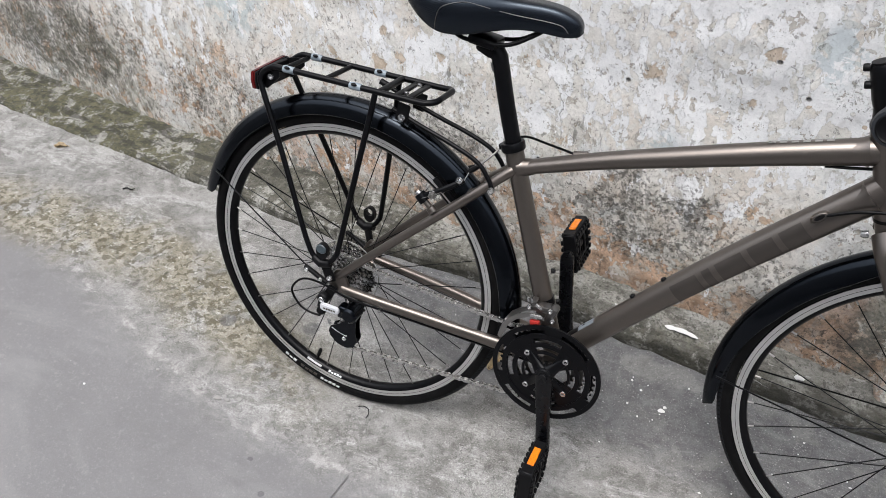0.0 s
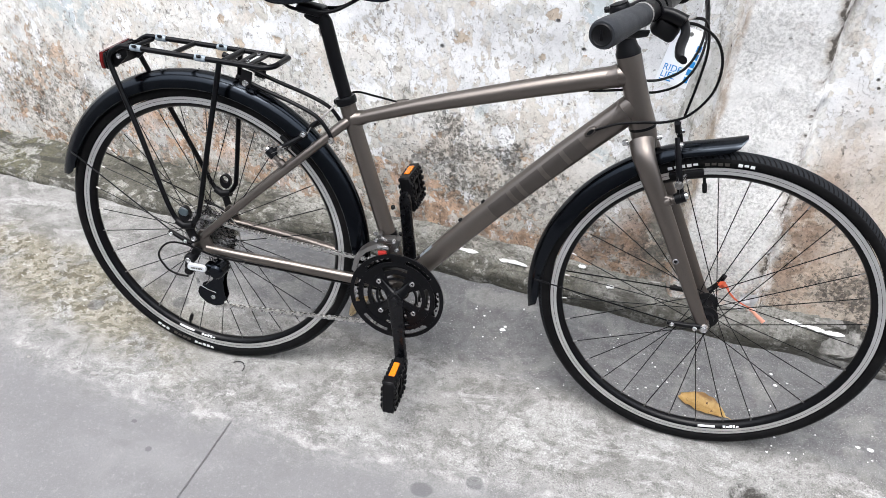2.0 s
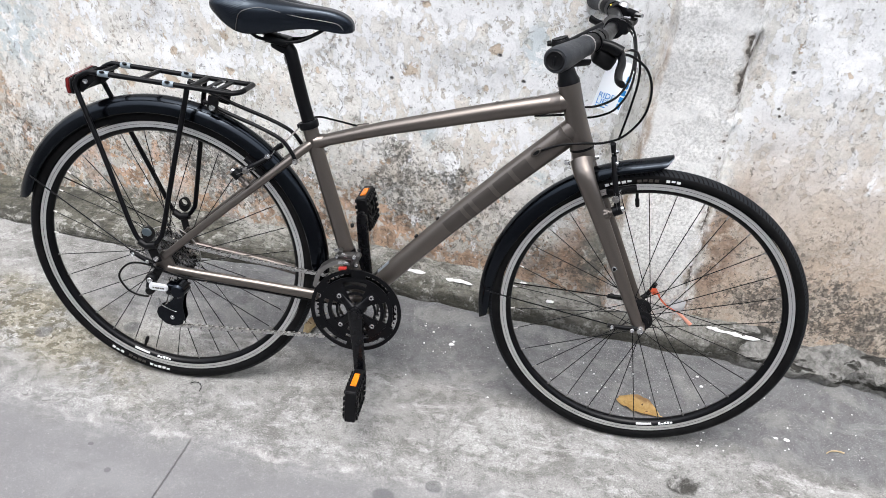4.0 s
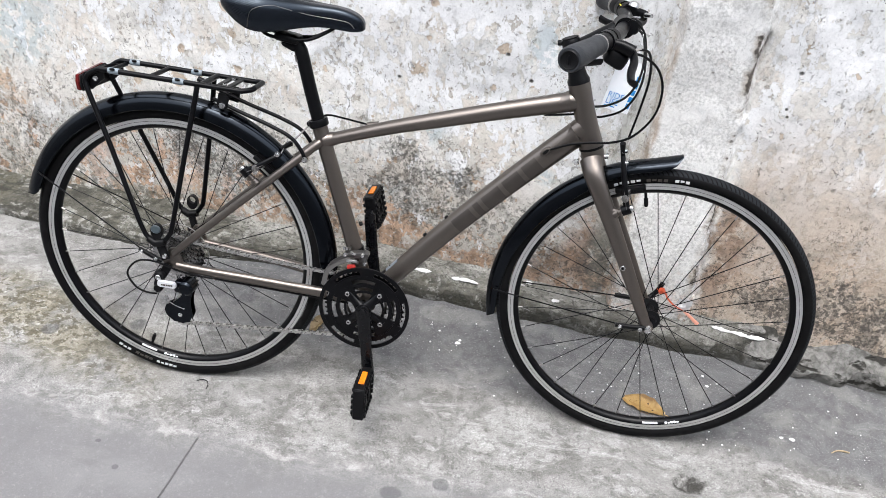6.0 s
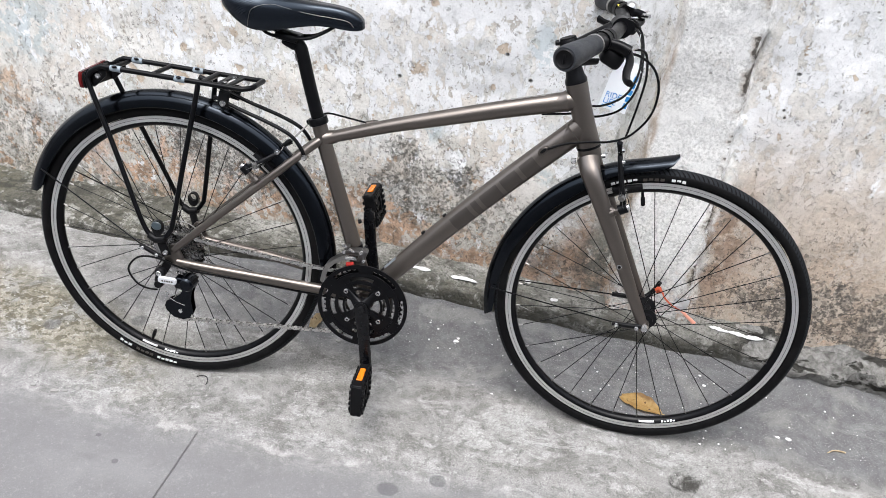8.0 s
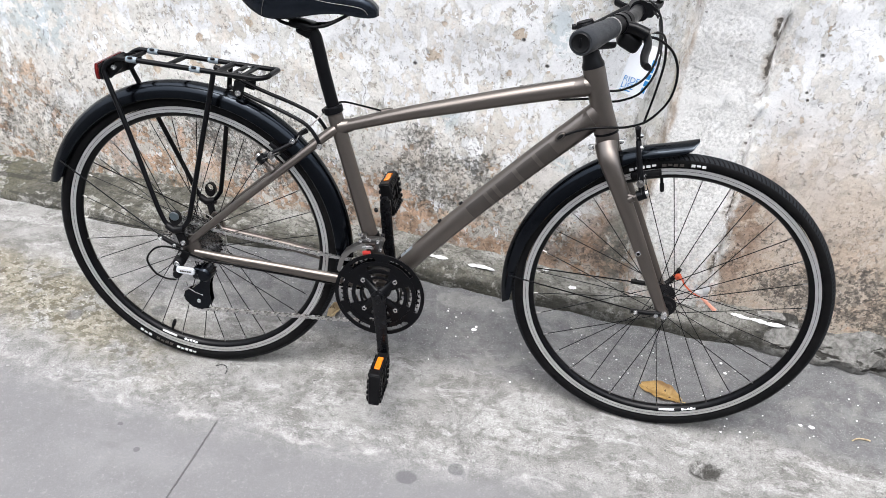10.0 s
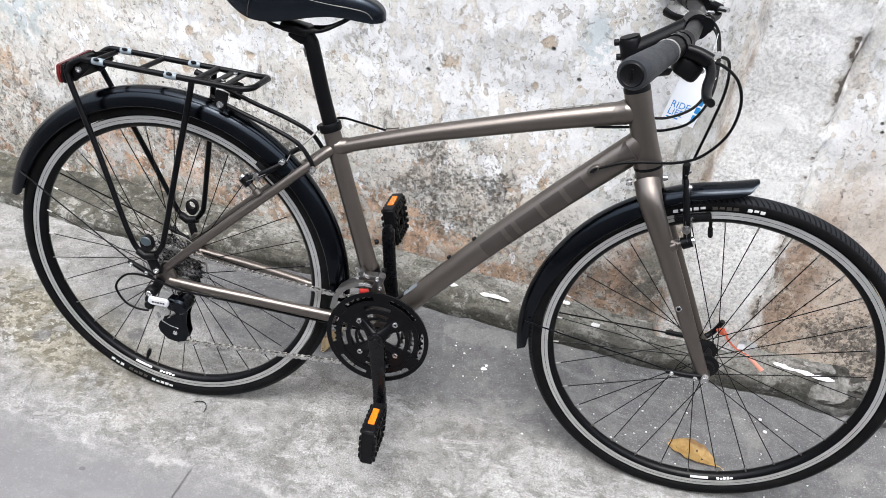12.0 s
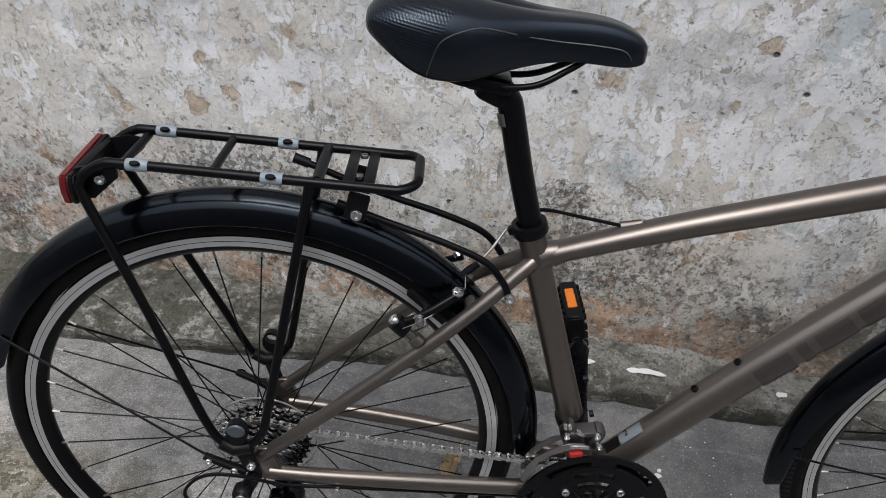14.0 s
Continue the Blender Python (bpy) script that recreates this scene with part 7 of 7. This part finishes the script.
def build_twig():
    b = tube(curve_points([(-0.018, 0.0, 0.003), (-0.004, 0.003, 0.006), (0.010, -0.002, 0.005), (0.020, 0.006, 0.003)], 4), [0.0028, 0.0016], 8)
    t = part("twig", b, MATTE)
    t.matrix_world = pose(-1.062, 0.405, 0, 0, 0, 15)
    tagged(t, "short dark twig lying on the concrete by the plinth", "twig")
    b = tube(curve_points([(-0.025, 0.0, 0.003), (-0.012, 0.006, 0.005), (0.004, 0.007, 0.005), (0.02, 0.004, 0.004)], 4), [0.0012, 0.0022], 8)
    t = part("curled_leaf_scrap", b, LEAF_BROWN)
    t.matrix_world = pose(1.637, 0.034, 0, 0, 0, 5)
    tagged(t, "small curled tan leaf scrap on the concrete", "leaf scrap")
    b = tube(curve_points([(-0.02, 0.0, 0.002), (-0.008, 0.004, 0.005), (0.005, 0.003, 0.003), (0.012, -0.008, 0.002), (0.012, -0.02, 0.002)], 5), 0.0011, 6)
    t = part("wire_scrap", b, MATTE)
    t.matrix_world = pose(0.050, -0.030, 0, 0, 0, 0)
    tagged(t, "short bent black wire scrap on the concrete", "wire scrap")


build_twig()


def build_strip():
    """A torn orange strip and a bit of clear wrapper tied to the front axle."""
    b = bmesh.new()
    tube_into(b, curve_points([(-0.004, -0.002, 0.004), (0.002, -0.004, 0.010), (0.009, -0.002, 0.007), (0.012, 0.001, -0.003), (0.004, 0.002, -0.004), (0.002, 0.0, 0.006)], 6), [(0.0040, 0.0012), (0.0046, 0.0012)], 8, ref=(0, 0.3, 1))
    tube_into(b, curve_points([(0.010, 0, 0.004), (0.020, 0.003, -0.010), (0.028, 0.004, -0.024), (0.048, 0.002, -0.042), (0.074, -0.003, -0.053)], 6), [(0.0034, 0.0010), (0.0009, 0.0007)], 8, ref=(0, 0.3, 1))
    t = part("plastic_strip", b, ORANGE)
    t.matrix_world = pose(1.112, 0.125, 0.363, 0, 0, 4)
    part("flat_end", tube(curve_points([(0.072, -0.002, -0.052), (0.082, -0.008, -0.058), (0.093, -0.016, -0.064), (0.104, -0.024, -0.070)], 5), [(0.0030, 0.0010), (0.0052, 0.0012)], 8, ref=(0, 0.3, 1)), FADED_ORANGE, t, "sun-faded salmon end of the strip")
    b = bmesh.new()
    rnd = random.Random(6)
    rows = [[b.verts.new((0.052 + 0.034 * i / 5 + rnd.uniform(-1, 1) * 0.003, 0.006 + rnd.uniform(-1, 1) * 0.006, -0.052 + 0.034 * k / 4 + rnd.uniform(-1, 1) * 0.003 - 0.006 * i / 5)) for k in range(5)] for i in range(6)]
    for i in range(5):
        for k in range(4):
            b.faces.new((rows[i][k], rows[i + 1][k], rows[i + 1][k + 1], rows[i][k + 1]))
    bmesh.ops.solidify(b, geom=b.faces[:], thickness=0.0005)
    part("wrapper", b, WRAPPER, t, "crumpled clear wrapper", smooth=20)
    tagged(t, "torn orange plastic strip tied to the bicycle's front axle", "plastic strip")


build_strip()


def build_lime_marks():
    """White paint drips left on the plinth."""
    rnd = random.Random(4)
    for s, l, u in ((0.545, 0.033, 0.44), (0.680, 0.040, 0.40), (0.86, 0.010, 0.72), (0.945, 0.011, 0.36), (1.40, 0.026, 0.55), (1.47, 0.046, 0.52)):
        b = bmesh.new()
        n = 11
        run = [-l + 2 * l * i / (n - 1) for i in range(n)]
        half = [0.0052 * max(0.0, 1 - abs(q / l) ** 4) ** 0.5 * rnd.uniform(0.6, 1.25) + 0.0007 for q in run]
        sway = [0.0016 * math.sin(q * 70 + s * 20) + rnd.uniform(-1, 1) * 0.0006 for q in run]
        loop = [b.verts.new((q, w + k, 0)) for q, w, k in zip(run, half, sway)] + [b.verts.new((q, k - w * 0.9, 0)) for q, w, k in zip(run[::-1], half[::-1], sway[::-1])]
        loop = loop[::-1]
        f = b.faces.new(loop)
        r = bmesh.ops.extrude_face_region(b, geom=[f])
        bmesh.ops.translate(b, vec=(0, 0, 0.002), verts=[v for v in r["geom"] if isinstance(v, bmesh.types.BMVert)])
        m = part("paint_drip", b, LIME, plinth)
        width = 0.172 - 0.034 * s
        rise = 0.075 + 0.01 * max(s, 0) + 0.052 * min(s + 0.2, 0)
        m.matrix_basis = pose(s, -width + u * (width - 0.03), rise * (0.52 + 0.48 * u ** 0.9) + 0.005, 18, 0, 0)


build_lime_marks()


MORTAR = simple("dried_mortar", (0.235, 0.230, 0.220), 0.9, grain=300, bumpy=0.6)
CRUMBS = [(-0.287, -0.138, 0.013, 0.004), (-0.262, -0.134, 0.008, 0.003), (-0.476, -0.128, 0.007, 0.003), (-0.345, -0.131, 0.009, 0.003), (-0.236, -0.122, 0.010, 0.003), (-0.613, -0.232, 0.005, 0.0015), (0.663, 0.229, 0.010, 0.0012), (0.668, 0.240, 0.006, 0.0012),
          (1.497, 0.059, 0.007, 0.0012), (1.524, 0.058, 0.009, 0.0012), (1.335, 0.198, 0.007, 0.0012), (1.330, 0.233, 0.006, 0.0012), (1.080, 0.149, 0.004, 0.0012), (0.349, 0.163, 0.008, 0.004)]


def build_crumbs():
    """Dried mortar lumps and paint chips stuck to the ground."""
    rnd = random.Random(12)
    spots = list(CRUMBS)
    while len(spots) < len(CRUMBS) + 70:
        x, y = rnd.uniform(0.55, 1.75), rnd.uniform(-0.05, 0.36)
        if y + 0.133 * x > 0.16 and y + 0.145 * x < 0.42:
            spots.append((x, y, rnd.choice((0.0018, 0.0024, 0.0024, 0.0036)), 0.0012))
    for x, y, r, h in spots:
        b = bmesh.new()
        n = 9
        ring = [(x + r * rnd.uniform(0.6, 1.2) * math.cos(2 * math.pi * k / n), y + 0.7 * r * rnd.uniform(0.6, 1.2) * math.sin(2 * math.pi * k / n)) for k in range(n)]
        low = [b.verts.new((px, py, -0.002)) for px, py in ring]
        mid = [b.verts.new((x + (px - x) * 0.75, y + (py - y) * 0.75, h * rnd.uniform(0.7, 1.0) + 0.001)) for px, py in ring]
        b.faces.new(mid)
        for k in range(n):
            b.faces.new((low[k], low[(k + 1) % n], mid[(k + 1) % n], mid[k]))
        part("mortar_crumb" if h > 0.002 else "paint_chip", b, MORTAR if h > 0.002 else LIME, ground)


build_crumbs()
